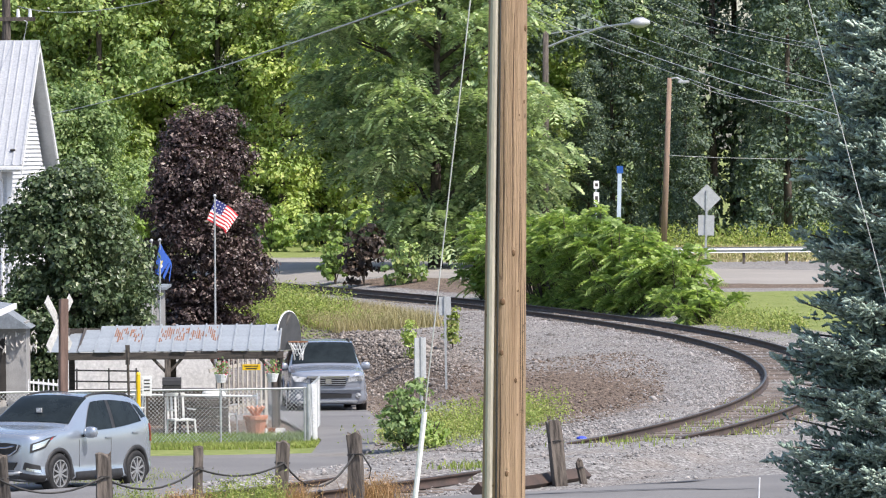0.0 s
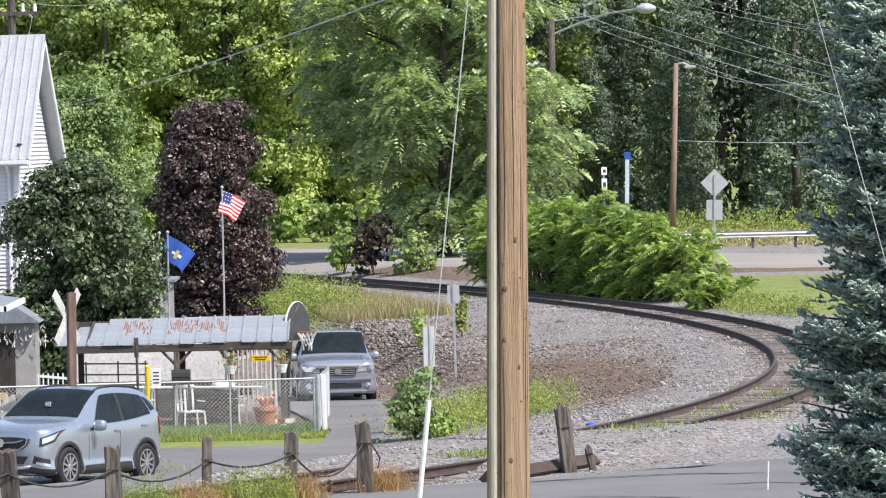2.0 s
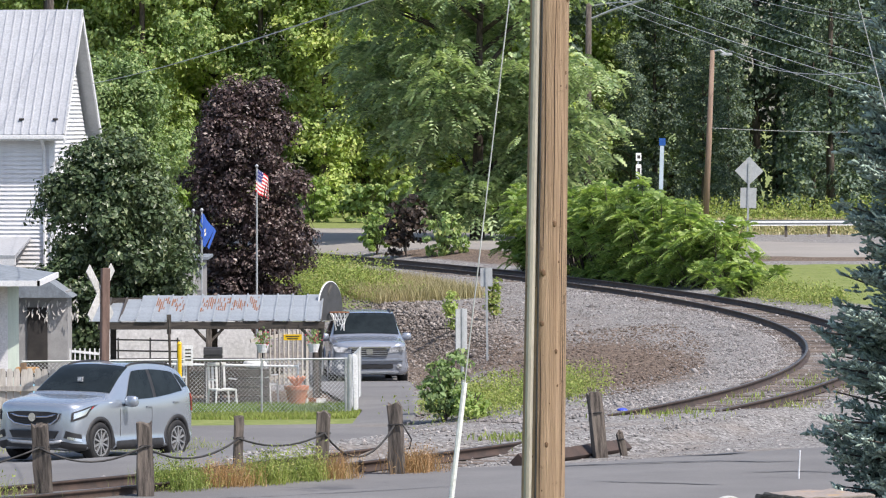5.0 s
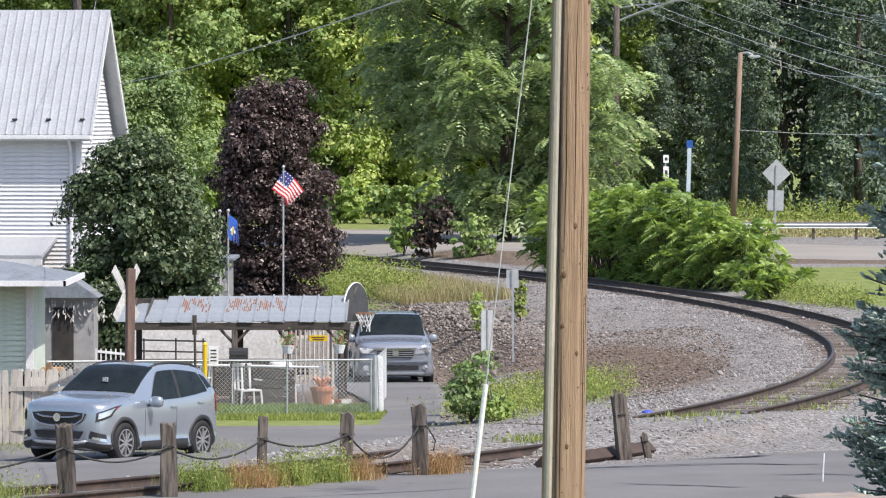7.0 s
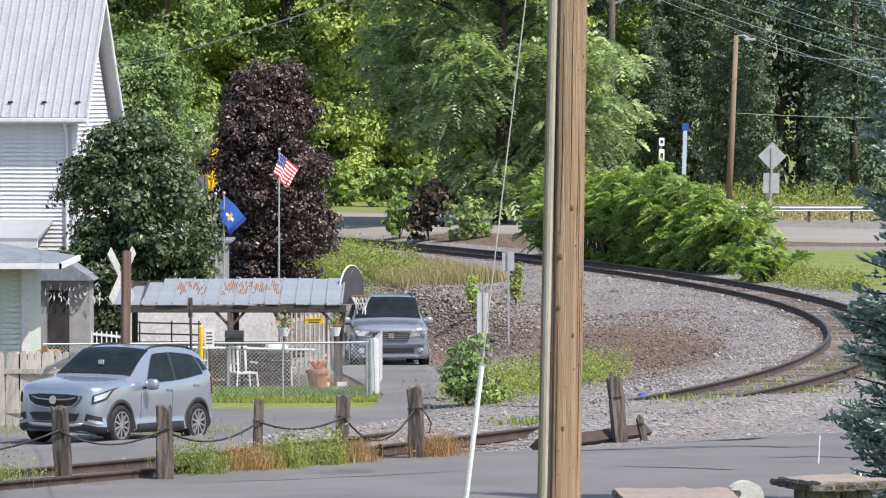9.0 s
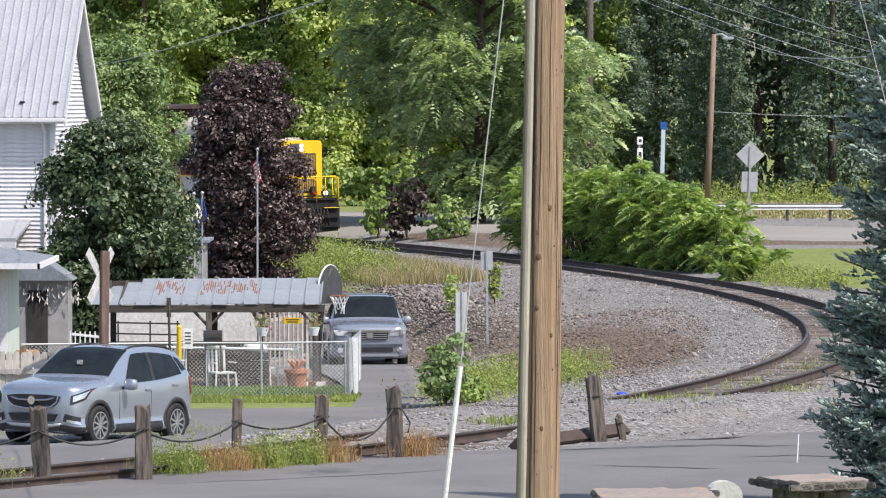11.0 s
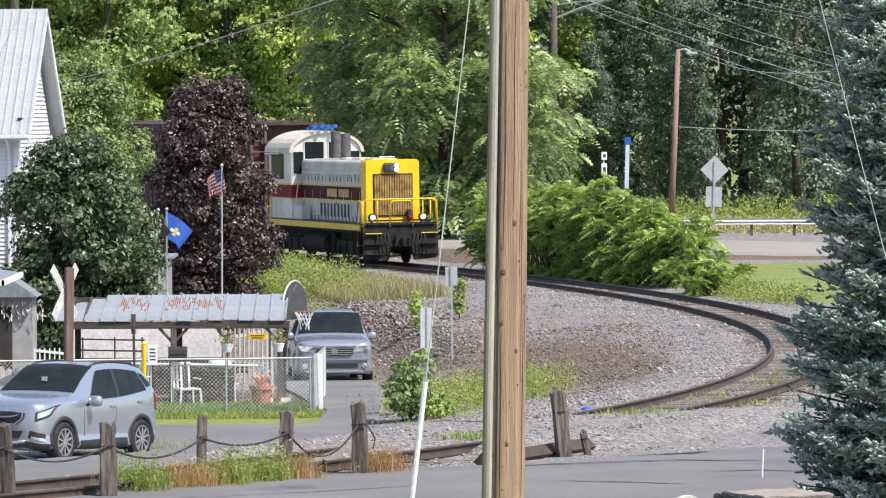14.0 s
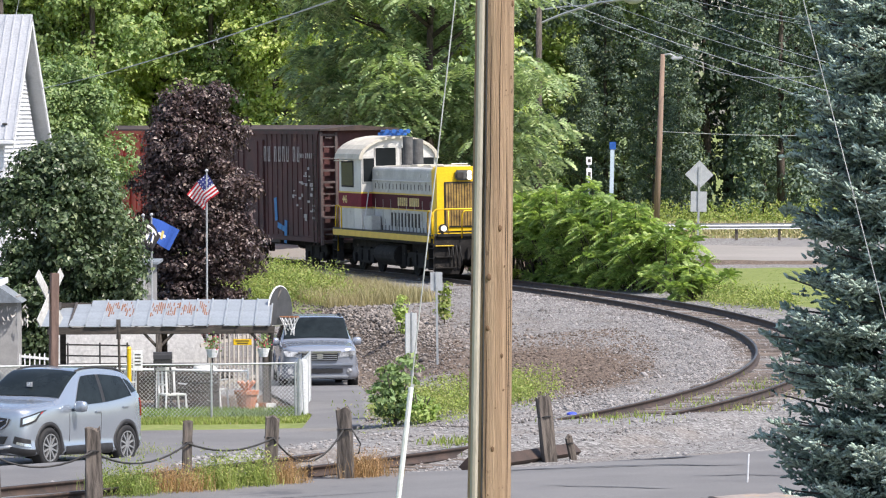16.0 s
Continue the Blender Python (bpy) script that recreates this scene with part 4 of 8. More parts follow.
def build_boxcar(body, label, lettered, length=15.4):
    t = thing("boxcar", Matrix(), label, "railway car", "cars of the train")
    h = length / 2
    sets = []
    for y in (-h + 2.2, h - 2.2):
        sets += bogie(t, y, 1.75, 0.42)
    bm = bmesh.new()
    box(bm, (0, 0, 3.16), (3.0, length - 0.7, 4.22))
    part("car_body", bm, body, t, bevel=0.02)
    bm = bmesh.new()
    prism(bm, [(-1.6, 5.26), (1.6, 5.26), (1.6, 5.32), (0, 5.46), (-1.6, 5.32)], -h - 0.02, h + 0.02, "y")
    part("car_roof", bm, m_rust, t, "rusty brown roof edge", bevel=0.01)
    for s in (-1, 1):
        n = int(length / 0.62)
        for k in range(n):
            y = -h + 0.55 + k * (length - 1.1) / (n - 1)
            if abs(y) < 1.6:
                continue
            bm = bmesh.new()
            box(bm, (s * 1.512, y, 3.2), (0.04, 0.07, 4.0))
            part("side_post", bm, body, t)
        for z in (1.08, 5.2):
            bm = bmesh.new()
            box(bm, (s * 1.54, 0, z), (0.1, length - 0.5, 0.16))
            part("side_beam", bm, body, t)
        bm = bmesh.new()
        box(bm, (s * 1.54, 0, 3.05), (0.08, 3.0, 3.7))
        d = part("sliding_door", bm, body, t, bevel=0.02)
        for y in (-0.9, 0.9):
            bm = bmesh.new()
            box(bm, (s * 1.6, y, 3.05), (0.06, 0.08, 3.6))
            part("door_bar", bm, body, d)
        bm = bmesh.new()
        box(bm, (s * 1.55, 0, 0.95), (0.06, 7.0, 0.14))
        part("side_sill", bm, m_rust, t)
        # ladder at each corner
        for e in (-1, 1):
            bm = bmesh.new()
            for z in [1.0 + 0.42 * k for k in range(10)]:
                box(bm, (s * 1.62, e * (h - 0.62), z), (0.04, 0.42, 0.035))
            for q in (-0.2, 0.2):
                box(bm, (s * 1.61, e * (h - 0.62) + q, 2.9), (0.03, 0.03, 4.0))
            part("ladder", bm, m_rust, t)
        if lettered:
            rng = random.Random(8)
            bm = bmesh.new()
            y = -h + 2.6
            for k in range(8):
                if k in (2, 6):
                    y += 0.3
                box(bm, (s * 1.575, y, 4.35), (0.01, 0.07, 0.6))
                box(bm, (s * 1.575, y + 0.2, 4.35), (0.01, 0.07, 0.6))
                box(bm, (s * 1.575, y + 0.1, 4.35 + (0.26 if k % 2 else -0.26)), (0.01, 0.22, 0.08))
                y += 0.5
            part("lettering_bars", bm, m_paintwhite, t, "large faded white lettering")["kind"] = "stuff"
            bm = bmesh.new()
            for k in range(26):
                yy, zz = -h + 0.9 + rng.uniform(0, 2.6), rng.uniform(1.6, 3.9)
                box(bm, (s * 1.575, yy, zz), (0.01, rng.uniform(0.15, 0.45), rng.uniform(0.04, 0.14)))
            for k in range(5):
                box(bm, (s * 1.575, -h + 0.9 + k * 0.22, 4.3), (0.01, 0.1, 0.2))
                box(bm, (s * 1.575, -h + 2.1 + k * 0.16, 4.3), (0.01, 0.08, 0.16))
            part("stencil_bars", bm, m_paintwhite, t, "small faded white stencilling")["kind"] = "stuff"
            bm = bmesh.new()
            for k in range(2):
                box(bm, (s * 1.545, -h + 4.6 + k * 0.75, 1.75), (0.012, 0.3, 0.9), pose(0, 0, 0, 6 - 14 * k))
                box(bm, (s * 1.546, -h + 4.9 + k * 0.6, 2.1), (0.012, 0.5, 0.22), pose(0, 0, 0, 10))
            part("sprayed_tag", bm, m_tagblue, t, "bright blue sprayed tag", bevel=0.0)
    for e in (-1, 1):
        for z in [1.4 + 0.42 * k for k in range(9)]:
            bm = bmesh.new()
            box(bm, (0.4, e * (h - 0.34), z), (1.9, 0.06, 0.12))
            part("end_rib", bm, body, t, bevel=0.03)
        for x in (-1.42, 1.42, -0.85):
            bm = bmesh.new()
            box(bm, (x, e * (h - 0.3), 3.05), (0.12, 0.14, 3.95))
            part("end_post", bm, body, t)
        bm = bmesh.new()
        for z in [1.05 + 0.45 * k for k in range(10)]:
            box(bm, (-1.2, e * (h - 0.16), z), (0.62, 0.07, 0.09 if int(z * 10) % 2 else 0.05))
        for q in (-0.3, 0.3):
            box(bm, (-1.2 + q, e * (h - 0.16), 3.05), (0.1, 0.1, 4.3))
        for z in (1.3, 3.1, 5.0):
            box(bm, (-1.2, e * (h - 0.26), z), (0.3, 0.24, 0.06))
        part("end_ladder", bm, m_ladder, t, "dusty grey-brown end ladder")
        bm = bmesh.new()
        box(bm, (0, e * (h + 0.1), 0.88), (0.26, 1.0, 0.28))
        part("coupler", bm, m_under, t, bevel=0.03)
        bm = bmesh.new()
        box(bm, (0, e * (h - 0.15), 1.02), (2.9, 0.3, 0.12))
        part("end_platform", bm, m_rust, t)
    bm = bmesh.new()
    box(bm, (0, 0, 0.86), (0.7, length - 0.4, 0.3))
    cyl(bm, (0.6, -1.2, 0.7), (0.6, 0.2, 0.7), 0.2, seg=12)
    part("underframe", bm, m_under, t)
    return t, sets


LOCO, LOCO_WHEELS = build_locomotive()
CAR_A, CAR_A_WHEELS = build_boxcar(m_boxcar, "dark brown boxcar with faded white lettering and rust", True, 17.2)
CAR_B, CAR_B_WHEELS = build_boxcar(m_boxred, "bright red boxcar behind the brown one", False)

# ---- cars ----
m_silver = M("silver_car_paint", (0.4, 0.445, 0.5), (0.38, 0.425, 0.48), rough=0.25, metal=0.65, scale=0.6, fine=300, bump=0.0, coat=0.6)
m_slate = M("grey_blue_car_paint", (0.3, 0.33, 0.385), (0.28, 0.31, 0.36), rough=0.26, metal=0.4, scale=0.6, fine=300, bump=0.0, coat=0.6)
m_trim = M("black_trim", (0.03, 0.03, 0.032), (0.02, 0.02, 0.021), rough=0.55, scale=8, fine=120)
m_chrome = M("chrome", (0.75, 0.75, 0.76), (0.65, 0.65, 0.66), rough=0.15, metal=1.0, bump=0)
m_alloy = M("alloy_wheel", (0.5, 0.51, 0.52), (0.42, 0.43, 0.44), rough=0.35, metal=0.7, bump=0)
m_lampglass = M("headlamp_glass", (0.6, 0.62, 0.64), (0.08, 0.085, 0.09), rough=0.08, spec=0.6, bump=0, scale=11)
m_redglass = M("red_lamp_glass", (0.45, 0.02, 0.02), (0.3, 0.015, 0.015), rough=0.1)
m_carglass = M("car_glass", (0.018, 0.024, 0.026), (0.01, 0.014, 0.015), rough=0.08, spec=0.15, bump=0)


class Shell:
    """A car body as rings of points (half sections), from which panes and trims are cut as well."""
    def __init__(self, stations):
        self.st = stations          # rows: y, then seven (x, z) pairs from the sill up to the middle of the roof
        self.n = len(stations)

    def at(self, u, k, side=1):
        """The point of the smooth surface: a spline through the sections both ways."""
        u, k = min(max(u, 0), self.n - 1.0001), min(max(k, 0), 5.9999)
        i, j = int(u), int(k)
        def spline(a, b, c, d, f):
            return b + (c - a) * (f * 0.5) + (a * 2 - b * 5 + c * 4 - d) * (f * f * 0.5) + (b * 3 - a - c * 3 + d) * (f ** 3 * 0.5)
        def p(a, b):
            y, pts = self.st[min(max(a, 0), self.n - 1)]
            b, flip = (-b, -1) if b < 0 else ((12 - b, -1) if b > 6 else (b, 1))
            return Vector((pts[b][0] * side * flip, y, pts[b][1]))
        rows = [spline(p(a, j - 1), p(a, j), p(a, j + 1), p(a, j + 2), k - j) for a in range(i - 1, i + 3)]
        return spline(*rows, u - i)

    def mesh(self, fine=4):
        bm = bmesh.new()
        rings = []
        for a in range((self.n - 1) * fine + 1):
            half = [self.at(a / fine, b / fine) for b in range(6 * fine + 1)]
            ring = [bm.verts.new(v) for v in half]
            rings.append(ring + [bm.verts.new((-v.x, v.y, v.z)) for v in half[-2:0:-1]])
        for a, b in zip(rings, rings[1:]):
            m = len(a)
            for k in range(m):
                bm.faces.new((a[k], a[(k + 1) % m], b[(k + 1) % m], b[k]))
        bm.faces.new(rings[0])
        bm.faces.new(rings[-1][::-1])
        return bm

    def side_x(self, y, z):
        """Half the body's width at a height z, y along."""
        lo, hi = 0.0, self.n - 1.0
        for _ in range(24):
            mid = (lo + hi) / 2
            lo, hi = (mid, hi) if self.at(mid, 1.5).y < y else (lo, mid)
        pts = [self.at(lo, 1 + q / 12) for q in range(25)]
        return float(np.interp(z, [p.z for p in pts], [p.x for p in pts]))

    def wheel_holes(self, bm, axles, z, r):
        """Open the flanks round each wheel."""
        gone = [f for f in bm.faces if abs(f.calc_center_median().x) > 0.45 and any(math.hypot(f.calc_center_median().y - y, f.calc_center_median().z - z) < r for y in axles)]
        bmesh.ops.delete(bm, geom=gone, context="FACES")

    def patch(self, corners, side=1, off=0.006, nu=6, nk=4, mirror=False):
        """A pane over the four corners (u, k), running round, a little proud of the body."""
        bm = bmesh.new()
        sides = (1, -1) if mirror else (side,)
        for sd in sides:
            grid = []
            for a in range(nu + 1):
                row = []
                for b in range(nk + 1):
                    s, t = a / nu, b / nk
                    u = (corners[0][0] * (1 - s) + corners[1][0] * s) * (1 - t) + (corners[3][0] * (1 - s) + corners[2][0] * s) * t
                    k = (corners[0][1] * (1 - s) + corners[1][1] * s) * (1 - t) + (corners[3][1] * (1 - s) + corners[2][1] * s) * t
                    p = self.at(u, k, sd)
                    du = self.at(u + 0.05, k, sd) - self.at(u - 0.05, k, sd)
                    dk = self.at(u, k + 0.05, sd) - self.at(u, k - 0.05, sd)
                    nrm = du.cross(dk).normalized() * sd
                    if nrm.dot(p - Vector((0, p.y * 0.8, 0.7))) < 0:
                        nrm = -nrm
                    row.append(bm.verts.new(p + nrm * off))
                grid.append(row)
            for a in range(nu):
                for b in range(nk):
                    bm.faces.new((grid[a][b], grid[a + 1][b], grid[a + 1][b + 1], grid[a][b + 1]))
        if mirror:
            bmesh.ops.remove_doubles(bm, verts=bm.verts, dist=0.002)
        return bm


def wheel_meshes(r, width, spokes):
    bm = bmesh.new()
    prof = [(0.62 * r, -width / 2), (0.93 * r, -width / 2), (r, -width * 0.36), (r, width * 0.36), (0.93 * r, width / 2), (0.7 * r, width / 2), (0.68 * r, width * 0.3)]
    seg = 28
    rings = [[bm.verts.new((w, q * math.cos(2 * math.pi * k / seg), q * math.sin(2 * math.pi * k / seg))) for q, w in prof] for k in range(seg)]
    for k in range(seg):
        for j in range(len(prof) - 1):
            bm.faces.new((rings[k][j], rings[k][j + 1], rings[(k + 1) % seg][j + 1], rings[(k + 1) % seg][j]))
    tyre = finish(bm, "tyre", smooth=True)
    tyre.materials.append(m_black)
    bm = bmesh.new()
    cyl(bm, (width * 0.3, 0, 0), (width * 0.4, 0, 0), 0.69 * r, seg=28)
    dark = finish(bm, "wheel_back")
    dark.materials.append(m_trim)
    bm = bmesh.new()
    for k in range(spokes):
        a = 2 * math.pi * k / spokes
        box(bm, (width * 0.46, 0, 0.34 * r), (0.025, 0.05 * r * 10 / spokes + 0.012, 0.56 * r), Matrix.Rotation(a, 4, "X"))
    cyl(bm, (width * 0.38, 0, 0), (width * 0.52, 0, 0), 0.16 * r, seg=12)
    for k in range(28):
        a = 2 * math.pi * k / 28
        box(bm, (width * 0.46, 0, 0.66 * r), (0.03, 0.16 * r, 0.05 * r), Matrix.Rotation(a, 4, "X"))
    rim = finish(bm, "rim")
    rim.materials.append(m_alloy)
    return tyre, dark, rim


def add_wheels(t, meshes, track, axles, r):
    for s in (-1, 1):
        for y in axles:
            w = part("wheel", meshes[0], None, t, m=pose(s * track, y, r, 0, 0, 0 if s > 0 else 180))
            part("wheel_back", meshes[1], None, w)
            part("rim", meshes[2], None, w, "bright alloy rim")


def arch_ring(t, shell, sgn, y, r_in, r_out, z, material, name="wheel_arch"):
    """A band that follows the body round a wheel opening, and the dark well behind it."""
    bm = bmesh.new()
    n = 20
    rows = []
    for k in range(n + 1):
        a = math.pi * (-0.1 + 1.2 * k / n)
        row = []
        for r, off in ((r_in, -0.05), (r_in, 0.014), ((r_in + r_out) / 2, 0.018), (r_out, 0.012), (r_out, -0.02)):
            yy, zz = y + r * math.cos(a), z + r * math.sin(a)
            row.append(bm.verts.new((sgn * (shell.side_x(yy, zz) + off), yy, zz)))
        rows.append(row)
    for a, b in zip(rows, rows[1:]):
        for k in range(4):
            bm.faces.new((a[k], a[k + 1], b[k + 1], b[k]))
    part(name, bm, material, t, smooth=True)
    bm = bmesh.new()
    cyl(bm, (sgn * 0.45, y, z + 0.13), (sgn * 0.62, y, z + 0.13), r_in - 0.03, seg=24)
    part("wheel_well", bm, m_trim, t)


def build_suv():
    t = thing("parked_suv", pose(-5.72, 80.3, gz(-5.72, 80.3) + 0.045, -2.4, 0, -28.5), "silver compact crossover car parked facing the railway", "car", "parked vehicles")
    # y, sill x/z, lower side, side, belt, window top, roof edge, roof middle
    def st(y, wl, zl, wm, wb, zb, ws, zs, wr, zr, zc):
        return (y * 0.985, [(0, zl), (wl * 0.97, zl), (wm * 0.97, zl + 0.28), (wb * 0.97, zb * 1.02), (ws, zs * 1.04), (wr, zr * 1.04), (0, zc * 1.04)])
    S = Shell([
        st(-2.06, 0.5, 0.28, 0.60, 0.60, 0.80, 0.52, 0.90, 0.40, 0.94, 0.95),
        st(-1.99, 0.7, 0.24, 0.78, 0.76, 0.84, 0.68, 0.95, 0.52, 0.99, 1.0),
        st(-1.82, 0.82, 0.22, 0.87, 0.86, 0.88, 0.77, 0.99, 0.57, 1.03, 1.045),
        st(-1.55, 0.86, 0.22, 0.895, 0.875, 0.92, 0.78, 1.03, 0.58, 1.07, 1.08),
        st(-1.15, 0.86, 0.22, 0.90, 0.885, 0.95, 0.79, 1.07, 0.60, 1.11, 1.12),
        st(-0.92, 0.86, 0.22, 0.90, 0.885, 0.96, 0.79, 1.1, 0.64, 1.14, 1.15),
        st(-0.45, 0.86, 0.22, 0.895, 0.885, 0.98, 0.70, 1.36, 0.62, 1.42, 1.44),
        st(-0.05, 0.86, 0.22, 0.895, 0.885, 1.00, 0.665, 1.53, 0.58, 1.60, 1.63),
        st(0.5, 0.86, 0.22, 0.895, 0.885, 1.03, 0.65, 1.57, 0.56, 1.645, 1.665),
        st(1.05, 0.86, 0.22, 0.90, 0.89, 1.07, 0.65, 1.55, 0.55, 1.63, 1.65),
        st(1.5, 0.86, 0.24, 0.90, 0.885, 1.12, 0.66, 1.49, 0.54, 1.58, 1.60),
        st(1.8, 0.82, 0.28, 0.87, 0.85, 1.12, 0.69, 1.34, 0.54, 1.46, 1.49),
        st(1.96, 0.74, 0.34, 0.80, 0.78, 1.08, 0.66, 1.16, 0.5, 1.24, 1.26),
        st(2.04, 0.62, 0.42, 0.68, 0.66, 0.95, 0.56, 1.02, 0.42, 1.06, 1.07),
    ])
    bm = S.mesh(8)
    S.wheel_holes(bm, (-1.28, 1.28), 0.36, 0.385)
    part("body", bm, m_silver, t, "silver-blue painted body", smooth=True)
    part("windscreen", S.patch([(5.15, 4.15), (6.9, 4.3), (6.9, 6.0), (5.15, 6.0)], off=0.012, nu=10, nk=6, mirror=True), m_carglass, t, smooth=True)
    for s in (1, -1):
        part("front_side_window", S.patch([(6.0, 3.12), (8.0, 3.1), (8.0, 3.92), (7.1, 3.92)], s, 0.01), m_carglass, t, smooth=True)
        part("pillar_trim", S.patch([(7.98, 3.1), (8.2, 3.1), (8.2, 3.92), (7.98, 3.92)], s, 0.008), m_trim, t, smooth=True)
        part("rear_side_window", S.patch([(8.18, 3.1), (10.0, 3.15), (9.7, 3.9), (8.18, 3.92)], s, 0.01), m_carglass, t, smooth=True)
        part("quarter_window", S.patch([(10.1, 3.25), (10.75, 3.4), (10.3, 3.85), (9.85, 3.88)], s, 0.01), m_carglass, t, smooth=True)
        part("headlamp", S.patch([(0.75, 2.55), (2.4, 2.72), (3.5, 3.25), (0.9, 3.1)], s, 0.012), m_trim, t, "dark headlamp housing", smooth=True)
        part("headlamp_lens", S.patch([(1.0, 2.68), (2.2, 2.8), (2.9, 3.12), (1.1, 3.0)], s, 0.02), m_chrome, t, "bright headlamp lens", smooth=True)
        part("indicator", S.patch([(2.85, 3.0), (3.0, 3.02), (3.2, 3.16), (3.0, 3.13)], s, 0.02), m_redglass, t, smooth=True)
        part("fog_recess", S.patch([(0.2, 1.62), (1.9, 1.62), (1.85, 2.0), (0.35, 2.05)], s, 0.008), m_trim, t, smooth=True)
        part("fog_lamp_bezel", S.patch([(0.5, 1.62), (1.85, 1.6), (1.8, 1.76), (0.55, 1.76)], s, 0.018), m_chrome, t, smooth=True)
        part("sill_cladding", S.patch([(5.3, 1.02), (8.5, 1.02), (8.5, 1.72), (5.3, 1.62)], s, 0.014, nu=20), m_trim, t, "black lower cladding", smooth=True)
        part("tail_lamp", S.patch([(11.1, 2.5), (12.4, 2.5), (12.3, 3.1), (11.0, 3.1)], s, 0.012), m_redglass, t, smooth=True)
        bm = bmesh.new()
        box(bm, (0, 0, 0), (0.2, 0.1, 0.15))
        bmesh.ops.subdivide_edges(bm, edges=bm.edges[:], cuts=2, smooth=0.35, use_grid_fill=True)
        part("door_mirror", bm, m_silver, t, smooth=True, m=pose(s * 1.02, -0.5, 1.06))
        bm = bmesh.new()
        box(bm, (s * 0.93, -0.47, 1.0), (0.12, 0.06, 0.05))
        part("mirror_arm", bm, m_trim, t)
        for y, z in ((0.32, 0.95), (1.22, 1.02)):
            bm = bmesh.new()
            box(bm, (s * (S.side_x(y, z) + 0.012), y, z), (0.03, 0.2, 0.035))
            part("door_handle", bm, m_silver, t, bevel=0.01)
        for y in (-0.62, 0.42):
            bm = bmesh.new()
            tube(bm, [(s * (S.side_x(y, z) + 0.001), y, z) for z in (0.45, 0.55, 0.65, 0.75, 0.85, 0.93)], 0.005, 4)
            part("door_seam", bm, m_trim, t)
        railing(t, [(s * 0.6, -0.05, 1.655), (s * 0.61, 0.1, 1.7), (s * 0.59, 0.6, 1.735), (s * 0.58, 1.3, 1.7), (s * 0.57, 1.5, 1.645)], 0.024, m_trim, "roof_rail")
        for y in (-1.28, 1.28):
            arch_ring(t, S, s, y, 0.37, 0.445, 0.36, m_trim)
    rim = [(-0.54, 0.86), (-0.5, 0.76), (-0.38, 0.68), (-0.15, 0.645), (0.15, 0.645), (0.38, 0.68), (0.5, 0.76), (0.54, 0.86), (0.3, 0.885), (-0.3, 0.885)]
    bm = bmesh.new()
    prism(bm, rim, -2.085, -1.95, "y")
    g = part("grille", bm, m_trim, t, "black curved grille")
    bm = bmesh.new()
    tube(bm, [(x, -2.09, z) for x, z in rim[:8]], 0.013, 6)
    part("grille_rim", bm, m_chrome, g)
    bm = bmesh.new()
    for s in (-1, 1):
        tube(bm, [(0.08 * s, -2.105, 0.79), (0.3 * s, -2.1, 0.8), (0.52 * s, -2.06, 0.85)], 0.016, 6)
    cyl(bm, (0, -2.09, 0.785), (0, -2.12, 0.785), 0.075, seg=16)
    part("grille_emblem", bm, m_chrome, g, "plain chrome disc with a bar on each side")
    for k in range(4):
        bm = bmesh.new()
        box(bm, (0, -2.088, 0.69 + 0.045 * k), (0.76 + 0.06 * k, 0.012, 0.008))
        part("grille_bar", bm, m_darksteel, g)
    bm = bmesh.new()
    prism(bm, [(-0.5, 0.55), (-0.42, 0.42), (0.42, 0.42), (0.5, 0.55)], -2.075, -1.9, "y")
    part("lower_intake", bm, m_trim, t, bevel=0.015)
    bm = bmesh.new()
    tube(bm, [(-0.66, -1.95, 0.4), (-0.42, -2.06, 0.35), (0.0, -2.09, 0.34), (0.42, -2.06, 0.35), (0.66, -1.95, 0.4)], 0.035, 8)
    part("skid_trim", bm, m_alloy, t, smooth=True)
    for s in (1, -1):
        part("front_valance", S.patch([(0.0, 1.0), (2.3, 1.0), (2.3, 1.5), (0.0, 1.42)], s, 0.01, nu=12), m_trim, t, "black lower bumper", smooth=True)
    bm = bmesh.new()
    prism(bm, [(-0.52, 0.26), (0.52, 0.26), (0.55, 0.33), (-0.55, 0.33)], -2.075, -1.85, "y")
    part("air_dam", bm, m_trim, t)
    bm = bmesh.new()
    box(bm, (0.05, -0.66, 1.43), (0.1, 0.03, 0.08))
    part("mirror_tag", bm, m_lampglass, t)
    add_wheels(t, wheel_meshes(0.352, 0.22, 10), 0.79, (-1.28, 1.28), 0.352)


